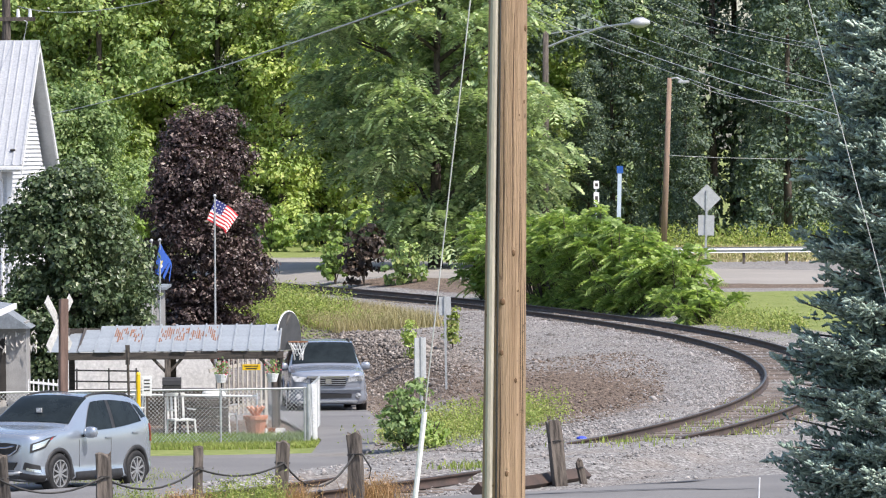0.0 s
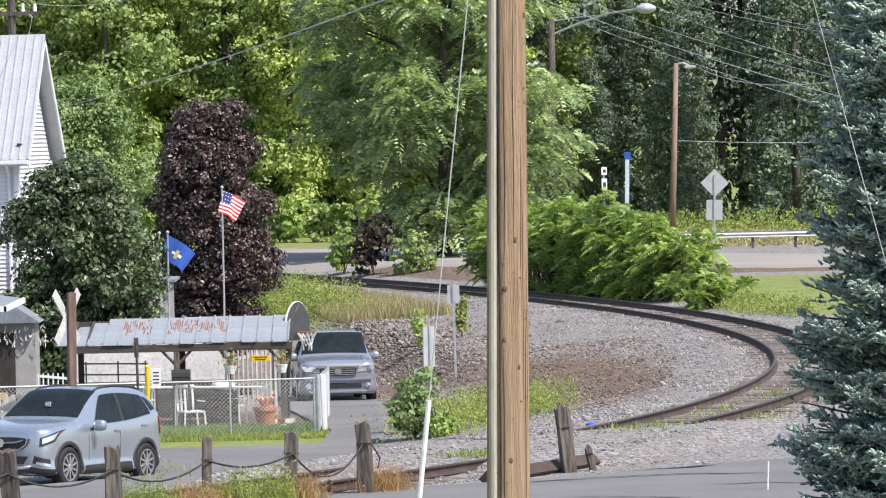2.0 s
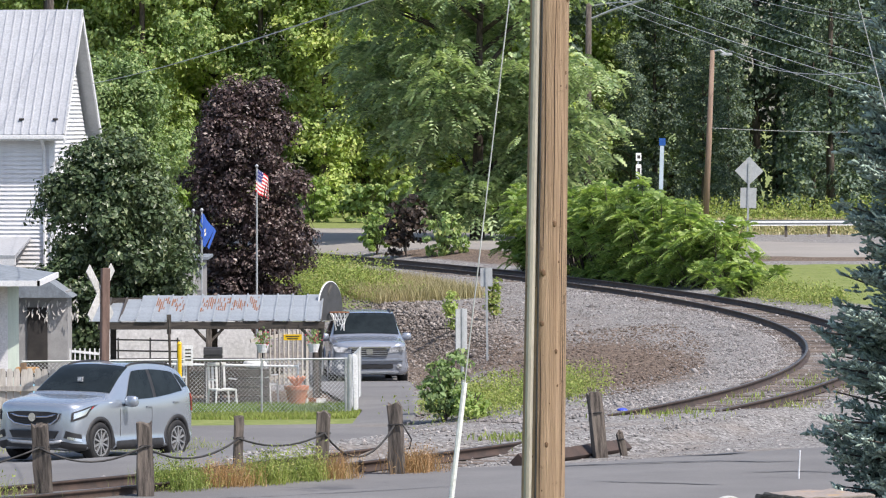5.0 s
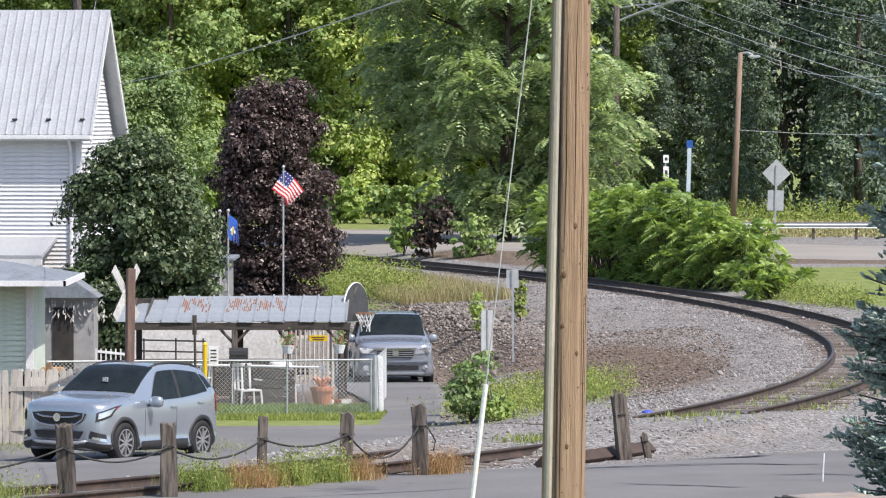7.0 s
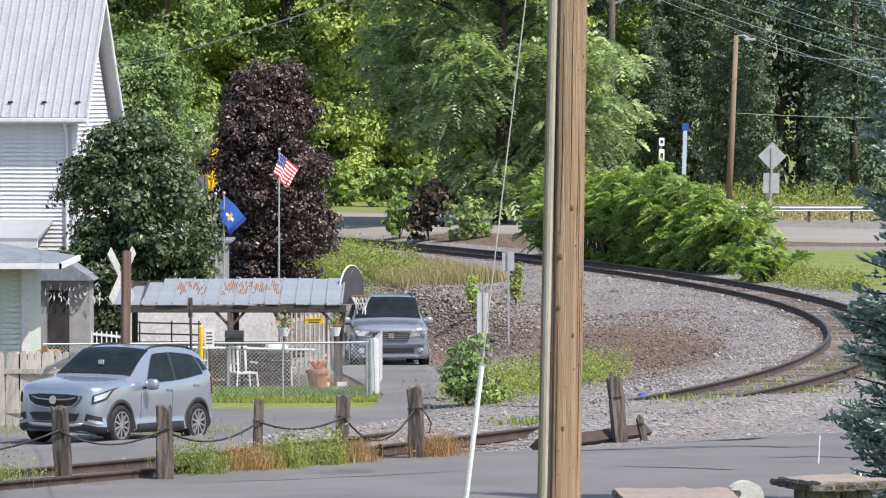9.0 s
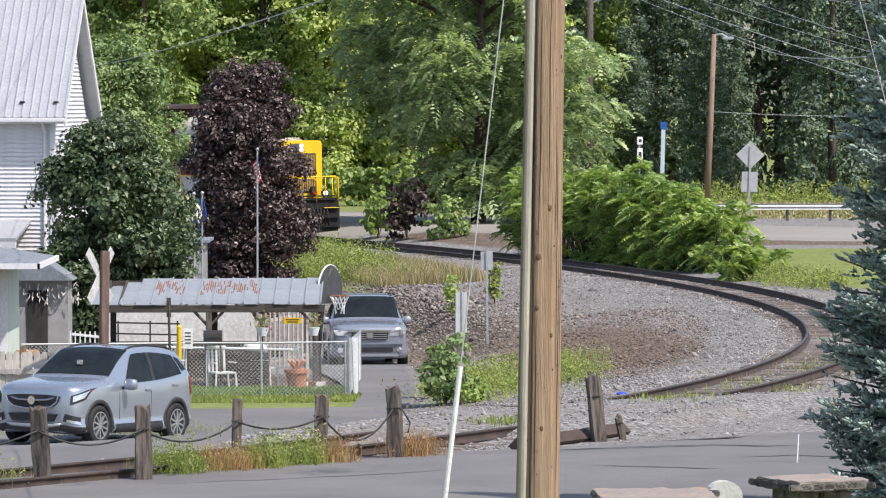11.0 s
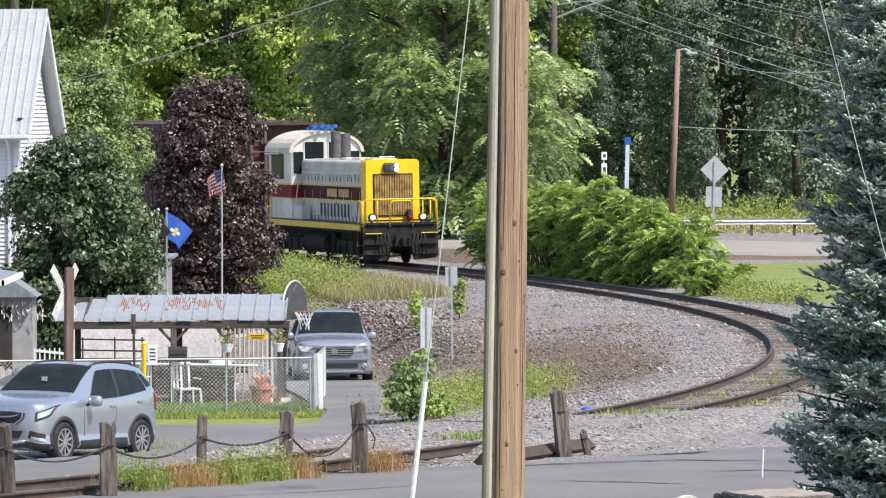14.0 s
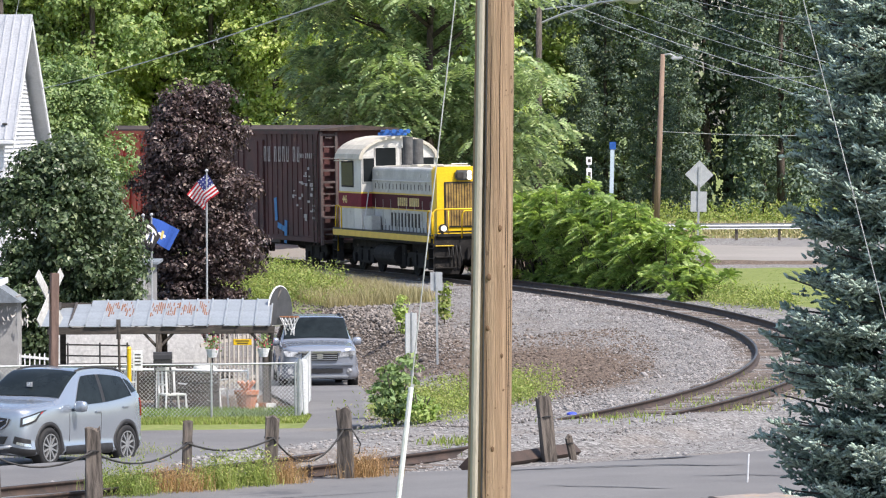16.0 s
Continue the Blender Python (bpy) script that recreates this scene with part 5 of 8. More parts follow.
def build_pickup():
    t = thing("parked_pickup", pose(-1.38, 118.2, gz(-1.38, 118.2) + 0.06, 0, 0, 3.5), "grey-blue pickup truck parked on the drive", "truck", "parked vehicles")
    def st(y, wl, zl, wm, wb, zb, ws, zs, wr, zr, zc):
        return (y, [(0, zl), (wl, zl), (wm, zl + 0.35), (wb, zb), (ws, zs), (wr, zr), (0, zc)])
    S = Shell([
        st(-2.66, 0.66, 0.36, 0.74, 0.74, 0.92, 0.70, 1.02, 0.55, 1.05, 1.06),
        st(-2.56, 0.84, 0.30, 0.90, 0.88, 0.97, 0.82, 1.08, 0.62, 1.11, 1.12),
        st(-2.3, 0.92, 0.28, 0.97, 0.95, 1.0, 0.88, 1.10, 0.66, 1.14, 1.16),
        st(-1.6, 0.94, 0.28, 0.99, 0.97, 1.05, 0.88, 1.14, 0.68, 1.18, 1.20),
        st(-1.05, 0.94, 0.28, 0.99, 0.97, 1.08, 0.87, 1.18, 0.70, 1.21, 1.23),
        st(-0.55, 0.94, 0.28, 0.985, 0.965, 1.10, 0.80, 1.48, 0.70, 1.54, 1.56),
        st(-0.2, 0.94, 0.28, 0.985, 0.965, 1.11, 0.76, 1.68, 0.68, 1.75, 1.77),
        st(0.5, 0.94, 0.28, 0.985, 0.965, 1.13, 0.76, 1.71, 0.67, 1.78, 1.80),
        st(1.05, 0.94, 0.28, 0.985, 0.965, 1.15, 0.77, 1.68, 0.67, 1.74, 1.76),
        st(1.3, 0.94, 0.28, 0.985, 0.965, 1.16, 0.86, 1.24, 0.7, 1.26, 1.27),
        st(2.66, 0.90, 0.36, 0.95, 0.94, 1.16, 0.90, 1.2, 0.7, 1.2, 1.2),
    ])
    bm = S.mesh(8)
    S.wheel_holes(bm, (-1.58, 1.6), 0.38, 0.42)
    part("body", bm, m_slate, t, "grey-blue painted body", smooth=True)
    part("windscreen", S.patch([(4.15, 4.12), (5.93, 4.2), (5.93, 6.0), (4.15, 6.0)], off=0.012, nu=10, nk=6, mirror=True), m_carglass, t, smooth=True)
    for s in (1, -1):
        part("side_window", S.patch([(4.9, 3.12), (7.0, 3.1), (7.0, 3.9), (6.0, 3.9)], s, 0.01), m_carglass, t, smooth=True)
        bm = bmesh.new()
        prism(bm, [(s * 0.46, 0.84), (s * 0.88, 0.88), (s * 0.93, 1.02), (s * 0.72, 1.0), (s * 0.5, 0.97)], -2.68, -2.4, "y")
        part("headlamp", bm, m_lampglass, t, "clear headlamp", bevel=0.02)
        bm = bmesh.new()
        box(bm, (0, 0, 0), (0.2, 0.1, 0.16))
        bmesh.ops.subdivide_edges(bm, edges=bm.edges[:], cuts=2, smooth=0.35, use_grid_fill=True)
        part("door_mirror", bm, m_slate, t, smooth=True, m=pose(s * 1.07, -0.65, 1.16))
        bm = bmesh.new()
        cyl(bm, (s * 0.76, -2.6, 0.5), (s * 0.76, -2.68, 0.5), 0.07, seg=14)
        part("fog_lamp", bm, m_lampglass, t)
        for y in (-1.58, 1.6):
            arch_ring(t, S, s, y, 0.405, 0.46, 0.38, m_slate)
        railing(t, [(s * 0.68, -0.1, 1.76), (s * 0.68, 0.1, 1.82), (s * 0.67, 0.9, 1.81), (s * 0.66, 1.05, 1.74)], 0.022, m_trim, "roof_rail")
    bm = bmesh.new()
    box(bm, (0, -2.69, 0.87), (0.92, 0.06, 0.22))
    g = part("grille", bm, m_trim, t, bevel=0.02)
    for k in range(4):
        bm = bmesh.new()
        box(bm, (0, -2.725, 0.79 + 0.052 * k), (0.88, 0.015, 0.014))
        part("grille_bar", bm, m_chrome if k == 3 else m_alloy, g)
    bm = bmesh.new()
    box(bm, (0, -2.71, 0.99), (1.1, 0.05, 0.04))
    part("chrome_bar", bm, m_chrome, t, bevel=0.01)
    bm = bmesh.new()
    box(bm, (0, -2.74, 0.88), (0.17, 0.02, 0.15))
    part("emblem", bm, m_chrome, t, "plain chrome badge", bevel=0.03)
    bm = bmesh.new()
    box(bm, (0, -2.64, 0.5), (1.2, 0.08, 0.14))
    part("lower_intake", bm, m_trim, t, bevel=0.02)
    bm = bmesh.new()
    box(bm, (0, -2.66, 0.66), (1.75, 0.1, 0.08))
    part("bumper_edge", bm, m_slate, t, bevel=0.03)
    bm = bmesh.new()
    box(bm, (0, -2.62, 0.36), (1.5, 0.12, 0.09))
    part("skid_plate", bm, m_alloy, t, bevel=0.03)
    add_wheels(t, wheel_meshes(0.38, 0.245, 5), 0.9, (-1.58, 1.6), 0.38)


build_suv()
build_pickup()

# ---- white house and the buildings beside it ----
m_siding = M("white_siding", (0.7, 0.7, 0.71), (0.64, 0.645, 0.655), rough=0.5, scale=1.5, fine=30, bump=0.03)
m_metalroof = M("pale_metal_roof", (0.46, 0.48, 0.505), (0.415, 0.43, 0.455), rough=0.4, metal=0.25, scale=0.8, fine=20, bump=0.03)
m_greensiding = M("pale_green_siding", (0.6, 0.69, 0.6), (0.53, 0.62, 0.54), rough=0.55, scale=1.5, fine=30, bump=0.03)
m_shingle = M("grey_shingle", (0.22, 0.25, 0.28), (0.15, 0.175, 0.2), rough=0.85, scale=3, fine=18, bump=0.3)
m_fenceboard = M("fence_board", (0.5, 0.47, 0.42), (0.36, 0.33, 0.29), rough=0.9, scale=3, fine=25, stretch=(6, 6, 0.6), bump=0.3, rnd=0.18)


def clapboards(parent, m, width, z0, z1, material, step=0.115, width_at=None):
    """Lapped boards along local x on a wall that faces local -y."""
    bm = bmesh.new()
    prism(bm, [(0.0, 0.0), (-0.042, 0.0), (-0.006, step), (0.0, step)], 0, 1, "x")
    me = finish(bm, "clapboard")
    me.materials.append(material)
    k = 0
    while z0 + k * step < z1:
        z = z0 + k * step
        a, b = width_at(z) if width_at else (0.0, width)
        if b - a > 0.05:
            o = new("clapboard", me)
            o.parent = parent
            o.matrix_basis = m @ pose(a, 0, z) @ Matrix.Diagonal((b - a, 1, 1, 1))
        k += 1


def window(parent, m, w, h, name="window"):
    bm = bmesh.new()
    for x, z, sx, sz in ((0, h / 2, w + 0.2, 0.1), (0, -h / 2, w + 0.24, 0.1), (-w / 2, 0, 0.1, h), (w / 2, 0, 0.1, h), (0, 0, w, 0.05)):
        box(bm, (x, -0.04, z), (sx, 0.08, sz))
    f = part(name, bm, m_white, parent, "white-framed window", bevel=0.008, m=m)
    bm = bmesh.new()
    box(bm, (0, -0.02, 0), (w, 0.02, h))
    part("pane", bm, m_glass, f)


def build_house():
    g = -0.95
    t = thing("white_house", pose(-9.43, 121.3, g, 0, 0, -5.7), "two-storey white clapboard house with a pale ribbed metal roof", "house")
    L, W, ev, rd = 9.0, 6.0, 6.05, 9.42
    x0, x1, y0, y1 = -L + 0.3, -0.42, 0.4, W - 0.4
    bm = bmesh.new()
    prism(bm, [(y0, 0), (y1, 0), (y1, ev - 0.05), (W / 2, rd - 0.42), (y0, ev - 0.05)], x0, x1, "x")
    wall = part("house_wall", bm, m_siding, t)
    clapboards(wall, pose(x0, y0, 0), x1 - x0, 0.3, ev - 0.2, m_siding)
    def gable(z):
        if z < ev - 0.1:
            return (0, y1 - y0)
        f = (z - ev + 0.1) / (rd - 0.42 - ev + 0.05) * (y1 - y0) / 2
        return (f, y1 - y0 - f)
    clapboards(wall, pose(x1, y0, 0, 0, 0, 90), y1 - y0, 0.3, rd - 0.6, m_siding, width_at=gable)
    slope = math.hypot(W / 2, rd - ev)
    ang = math.degrees(math.atan2(rd - ev, W / 2))
    for y, rx, back in ((0.0, ang, 0), (W, -ang, 1)):
        m = pose(0, y, ev, rx)
        s = -1 if back else 1
        bm = bmesh.new()
        box(bm, (-L / 2, s * slope / 2, 0.0), (L, slope, 0.05))
        roof = part("roof", bm, m_metalroof, t, "pale grey ribbed metal roof", m=m)
        bm = bmesh.new()
        box(bm, (0, s * slope / 2, 0.04), (0.035, slope, 0.045))
        rib = finish(bm, "roof_rib")
        rib.materials.append(m_metalroof)
        for k in range(40):
            o = new("roof_rib", rib)
            o.parent = roof
            o.matrix_basis = pose(-0.03 - k * 0.2295, 0, 0)
        for k in range(8):
            bm = bmesh.new()
            box(bm, (-0.3 - k * 0.92, s * 0.5, 0.07), (0.14, 0.06, 0.05))
            part("snow_guard", bm, m_darksteel, roof, bevel=0.01)
    bm = bmesh.new()
    prism(bm, [(W / 2 - 0.16, rd - 0.14), (W / 2, rd + 0.06), (W / 2 + 0.16, rd - 0.14)], -L, 0.0, "x")
    part("ridge_cap", bm, m_metalroof, t)
    # rake soffits under the overhang and fascia
    for a, b in (((0.0, ev), (W / 2, rd)), ((W, ev), (W / 2, rd))):
        bm = bmesh.new()
        prism(bm, [(a[0], a[1] - 0.05), (b[0], b[1] - 0.05), (b[0], b[1] - 0.24), (a[0], a[1] - 0.24)], -0.04, 0.0, "x")
        part("rake_board", bm, m_white, t)
        # Grey of vented vinyl, with the overhang's shade put into the colour too.
        bm = bmesh.new()
        prism(bm, [(a[0], a[1] - 0.1), (b[0], b[1] - 0.1), (b[0], b[1] - 0.13), (a[0], a[1] - 0.13)], -0.44, -0.04, "x")
        part("soffit", bm, m_alu, t)
    bm = bmesh.new()
    box(bm, (-L / 2, -0.05, ev - 0.06), (L, 0.12, 0.12))
    part("gutter", bm, m_white, t, bevel=0.02)
    bm = bmesh.new()
    box(bm, (-L / 2, 0.2, ev - 0.14), (L, 0.42, 0.04))
    part("eave_soffit", bm, m_white, t)
    bm = bmesh.new()
    tube(bm, [(-0.62, -0.02, ev - 0.1), (-0.62, 0.3, ev - 0.4), (-0.62, 0.33, ev - 0.7), (-0.62, 0.33, 0.2)], 0.045, 6)
    part("downspout", bm, m_white, t)
    for x, y in ((x1, y0), (x1, y1)):
        bm = bmesh.new()
        box(bm, (x, y, ev / 2), (0.14, 0.14, ev - 0.1))
        part("corner_board", bm, m_white, t, bevel=0.01)
    window(t, pose(-3.15, y0 - 0.02, 4.7), 0.75, 1.6)
    window(t, pose(x1 + 0.02, 1.0, 4.6, 0, 0, 90), 0.5, 1.5)
    window(t, pose(x1 + 0.02, 3.9, 4.6, 0, 0, 90), 0.7, 1.5)
    # porch roof along the front
    bm = bmesh.new()
    prism(bm, [(y0, 3.32), (y0, 3.25), (-1.9, 2.78), (-1.9, 2.88)], -L, -1.0, "x")
    part("porch_roof", bm, m_metalroof, t)
    bm = bmesh.new()
    box(bm, (-5, -1.85, 2.7), (8.0, 0.1, 0.2))
    part("porch_beam", bm, m_white, t, bevel=0.01)
    for x in (-1.2, -3.8, -6.5):
        bm = bmesh.new()
        box(bm, (x, -1.8, 1.3), (0.14, 0.14, 2.7))
        part("porch_post", bm, m_white, t, bevel=0.01)
build_house()


def build_green_annex():
    t = thing("green_annex", pose(-9.7, 106.6, -0.9), "low pale green clapboard building with a grey hipped roof", "house")
    bm = bmesh.new()
    box(bm, (-3.0, 1.8, 1.25), (6.0, 3.4, 2.5))
    wall = part("annex_wall", bm, m_greensiding, t)
    clapboards(wall, pose(-6, 0.1, 0), 5.9, 0.1, 2.45, m_greensiding, 0.125)
    bm = bmesh.new()
    box(bm, (-0.06, 0.07, 1.25), (0.18, 0.1, 2.5))
    part("corner_board", bm, m_white, t)
    bm = bmesh.new()
    e, zz = 0.85, 2.66
    v = [bm.verts.new(p) for p in ((-7, -e - 0.3, zz), (e, -e - 0.3, zz), (e, 4.4, zz), (-7, 4.4, zz), (-2.4, 1.6, 3.3), (-7, 1.6, 3.3))]
    for f in ((0, 1, 4, 5), (1, 2, 4), (2, 3, 5, 4), (3, 0, 5), (0, 3, 2, 1)):
        bm.faces.new([v[k] for k in f])
    part("annex_roof", bm, m_shingle, t, "blue-grey hipped roof")
    bm = bmesh.new()
    box(bm, (-3.05, -e - 0.32, zz - 0.05), (7.9, 0.06, 0.13))
    box(bm, (e + 0.02, 1.6, zz - 0.05), (0.06, 5.6, 0.13))
    part("annex_fascia", bm, m_white, t)
    window(t, pose(-1.35, 0.08, 1.1), 0.55, 1.0)
    h = thing("porch_hut", pose(-8.9, 112.2, -0.95), "small grey porch with a dark doorway and hanging vines", "porch")
    bm = bmesh.new()
    box(bm, (-0.55, 1.0, 1.1), (1.5, 1.4, 2.2))
    part("hut_wall", bm, M("grey_wall", (0.34, 0.34, 0.34), (0.27, 0.27, 0.27)), h)
    bm = bmesh.new()
    prism(bm, [(-1.4, 2.05), (0.35, 2.05), (-0.3, 2.5), (-1.4, 2.6)], 0.0, 1.8, "y")
    part("hut_roof", bm, m_shingle, h)
    # Dark sheet on the wall stands for the shaded door opening.
    bm = bmesh.new()
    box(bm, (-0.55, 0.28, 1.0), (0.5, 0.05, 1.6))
    part("doorway", bm, m_shade_and_black, h)
    rng = np.random.default_rng(4)
    c = np.column_stack([rng.uniform(-1.1, 0.5, 60), rng.uniform(0.1, 0.22, 60), 1.95 - rng.uniform(0, 0.6, 60) ** 1.5])
    part("vine", leaf_mesh("vine", c, np.tile([0, -1.0, 0.2], (60, 1)), 0.16, rng, 0.25, droop=3), M("dry_vine", (0.6, 0.58, 0.54), (0.5, 0.48, 0.45)), h)
    f = thing("porch_railing", pose(-8.3, 110.0, -0.9), "white slatted porch railing", "railing")
    for z in (0.25, 0.75):
        bm = bmesh.new()
        box(bm, (0.35, 0, z + 0.02), (1.1, 0.05, 0.06), pose(0, 0, 0, 0, 6, 0))
        part("rail_bar", bm, m_white, f)
    for k in range(9):
        bm = bmesh.new()
        box(bm, (-0.15 + k * 0.12, 0, 0.42), (0.03, 0.03, 0.86))
        part("baluster", bm, m_white, f)
    tb = thing("low_table", pose(-8.35, 98.5, gz(-8.35, 98.5)), "dark low table with odds and ends on it", "table")
    bm = bmesh.new()
    box(bm, (0, 0, 0.72), (1.9, 0.8, 0.08))
    part("tabletop", bm, m_darksteel, tb, bevel=0.01)
    for x in (-0.85, 0.85):
        for y in (-0.33, 0.33):
            bm = bmesh.new()
            box(bm, (x, y, 0.35), (0.07, 0.07, 0.7))
            part("leg", bm, m_darksteel, tb)
    tray = thing("wooden_tray", pose(-8.5, 98.4, gz(-8.35, 98.5) + 0.76), "orange-brown wooden tray on the low table", "tray")
    bm = bmesh.new()
    box(bm, (0, 0, 0.06), (0.5, 0.35, 0.12))
    part("tray_body", bm, M("orange_wood", (0.5, 0.28, 0.1), (0.4, 0.22, 0.08)), tray, bevel=0.02)
build_green_annex()


def build_outbuilding():
    g = gz(-7.2, 125)
    t = thing("block_outbuilding", pose(-7.2, 125.0, g), "low outbuilding of grey concrete blocks behind the trees", "shed")
    H = 1.62 - g
    bm = bmesh.new()
    box(bm, (0, 1.3, H / 2), (2.56, 2.6, H))
    wall = part("shed_wall", bm, M("mortar_grey", (0.3, 0.3, 0.3), (0.24, 0.24, 0.24)), t)
    bm = bmesh.new()
    box(bm, (0, 0, 0), (0.39, 0.03, 0.19))
    block = finish(bm, "block", 0.006, seg=1)
    block.materials.append(M("grey_block", (0.42, 0.42, 0.41), (0.34, 0.335, 0.33), rough=0.95, scale=3, fine=30, bump=0.3, rnd=0.08))
    for r in range(int(H / 0.2)):
        for k in range(6):
            o = new("block", block)
            o.parent = wall
            o.matrix_basis = pose(-1.08 + k * 0.4 + (0.16 if r % 2 else 0), -0.005, 0.1 + r * 0.2)
    bm = bmesh.new()
    box(bm, (0, 1.3, H + 0.04), (2.9, 3.0, 0.08))
    part("flat_roof", bm, m_shingle, t, bevel=0.01)
build_outbuilding()


def build_board_fence():
    t = thing("board_fence", pose(0, 0, 0), "weathered grey-white vertical board fence", "fence")
    bm = bmesh.new()
    prism(bm, [(-0.06, 0), (0.06, 0), (0.06, 1.42), (0.035, 1.48), (-0.035, 1.48), (-0.06, 1.42)], -0.011, 0.011, "y")
    me = finish(bm, "board")
    me.materials.append(m_fenceboard)
    rng = random.Random(2)
    for k in range(26):
        x, y = -10.2 + k * 0.132, 84.6 + k * 0.02
        o = new("board", me)
        o.parent = t
        o.matrix_basis = pose(x, y, gz(x, y) - 0.02 + rng.uniform(-0.02, 0.02), 0, rng.uniform(-0.8, 0.8), 8)
    for z in (0.35, 1.1):
        bm = bmesh.new()
        box(bm, (-8.55, 84.92, gz(-8.5, 84.9) + z), (3.3, 0.05, 0.09))
        part("fence_rail", bm, m_fenceboard, t)
    p = thing("square_post", pose(-7.55, 86.5, gz(-7.55, 86.5)), "brown square wooden post with a cross arm", "post")
    bm = bmesh.new()
    box(bm, (0, 0, 0.75), (0.11, 0.11, 1.5))
    box(bm, (-0.02, -0.06, 0.95), (0.36, 0.05, 0.14))
    part("post", bm, M("brown_post", (0.3, 0.2, 0.12), (0.2, 0.13, 0.08), stretch=(5, 5, 0.6)), p, bevel=0.01)
    b = thing("blue_barrel", pose(-7.7, 89.5, gz(-7.7, 89.5)), "light blue plastic barrel behind the board fence", "barrel")
    bm = bmesh.new()
    for z0, z1, r0, r1 in ((0, 0.1, 0.25, 0.28), (0.1, 0.8, 0.28, 0.28), (0.8, 0.88, 0.28, 0.24), (0.88, 0.9, 0.24, 0.24)):
        cyl(bm, (0, 0, z0), (0, 0, z1), r0, r1, 18)
    part("barrel_body", bm, M("blue_plastic", (0.3, 0.58, 0.68), (0.24, 0.5, 0.6), rough=0.4), b)
build_board_fence()


# ---- fenced yard: shelter, chain-link fence, hoop ----
def build_chainlink():
    t = thing("chain_link_fence", Matrix(), "galvanised chain-link fence round the grassy yard", "fence")
    corners = [(-8.2, 93.6), (-5.0, 94.0), (-1.45, 94.12), (-1.3, 103.0)]
    rng = random.Random(3)
    verts, faces = [], []
    def strand(p, q, r=0.0025):
        d = (q - p).normalized()
        n = Vector((d.y, -d.x, 0))
        n = n.normalized() if n.length > 1e-6 else Vector((1, 0, 0))
        up = d.cross(n).normalized()
        b = len(verts)
        for c in (p, q):
            for a in ((n + up) * r, (up - n) * r, (-n - up) * r, (n - up) * r):
                verts.append(tuple(c + a))
        for k in range(4):
            faces.append((b + k, b + (k + 1) % 4, b + 4 + (k + 1) % 4, b + 4 + k))
    H = 1.12
    for (ax, ay), (bx, by) in zip(corners, corners[1:]):
        L = math.hypot(bx - ax, by - ay)
        def P(s, z):
            x, y = ax + (bx - ax) * s / L, ay + (by - ay) * s / L
            return Vector((x, y, gz(x, y) + z))
        n = int(L / 0.085)
        for k in range(-int(H / 0.085), n + 1):
            for sign in (1, -1):
                s0 = k * 0.085
                s1 = s0 + H
                a0, a1 = max(s0, 0), min(s1, L)
                if a1 - a0 < 0.03:
                    continue
                z0, z1 = a0 - s0, a1 - s0
                if sign < 0:
                    z0, z1 = H - z0, H - z1
                strand(P(a0, z0 + 0.03), P(a1, z1 + 0.03))
        bm = bmesh.new()
        tube(bm, [P(0, H + 0.03), P(L / 2, H + 0.03), P(L, H + 0.03)], 0.022, 6)
        part("top_rail", bm, m_steel, t)
        for k in range(int(L / 1.75) + 1):
            bm = bmesh.new()
            cyl(bm, P(k * 1.75, -0.1), P(k * 1.75, H + 0.06), 0.022, seg=8)
            part("line_post", bm, m_steel, t)
    ob = part("chain_link_mesh", mesh_np("mesh", np.array(verts), np.array(faces)), M("galvanised_wire", (0.66, 0.68, 0.69), (0.55, 0.57, 0.58), rough=0.55, metal=0.2, bump=0), t)
    ob["kind"] = "stuff"
    bm = bmesh.new()
    cyl(bm, (-1.42, 94.12, gz(-1.42, 94.1) - 0.1), (-1.42, 94.12, gz(-1.42, 94.1) + 1.24), 0.035, seg=10)
    part("corner_post", bm, m_steel, t)
    w = thing("white_gate_post", pose(-1.3, 94.9, gz(-1.3, 94.9)), "thick white wooden post at the fence corner", "post")
    bm = bmesh.new()
    box(bm, (0, 0, 0.6), (0.11, 0.1, 1.2), pose(0, 0, 0, 0, -1.5, 0))
    part("post", bm, m_white, w, bevel=0.02)
build_chainlink()

m_oldroof = M("rusty_metal_roof", (0.36, 0.39, 0.41), (0.26, 0.285, 0.305), rough=0.5, metal=0.2, scale=1.2, fine=18, bump=0.08)
m_roofrust = M("roof_rust", (0.3, 0.13, 0.06), (0.19, 0.09, 0.05), rough=0.9, scale=5, fine=25, bump=0.2)
m_darkbeam = M("dark_beam", (0.085, 0.072, 0.062), (0.045, 0.04, 0.036), rough=0.9, scale=3, fine=20, stretch=(1, 6, 6), bump=0.4)
m_plastic = M("white_plastic", (0.72, 0.72, 0.7), (0.62, 0.62, 0.6), rough=0.45)
m_tarp = M("white_sheet", (0.74, 0.73, 0.71), (0.6, 0.595, 0.58), rough=0.7, scale=1.5, fine=12, bump=0.3, depth=0.03)


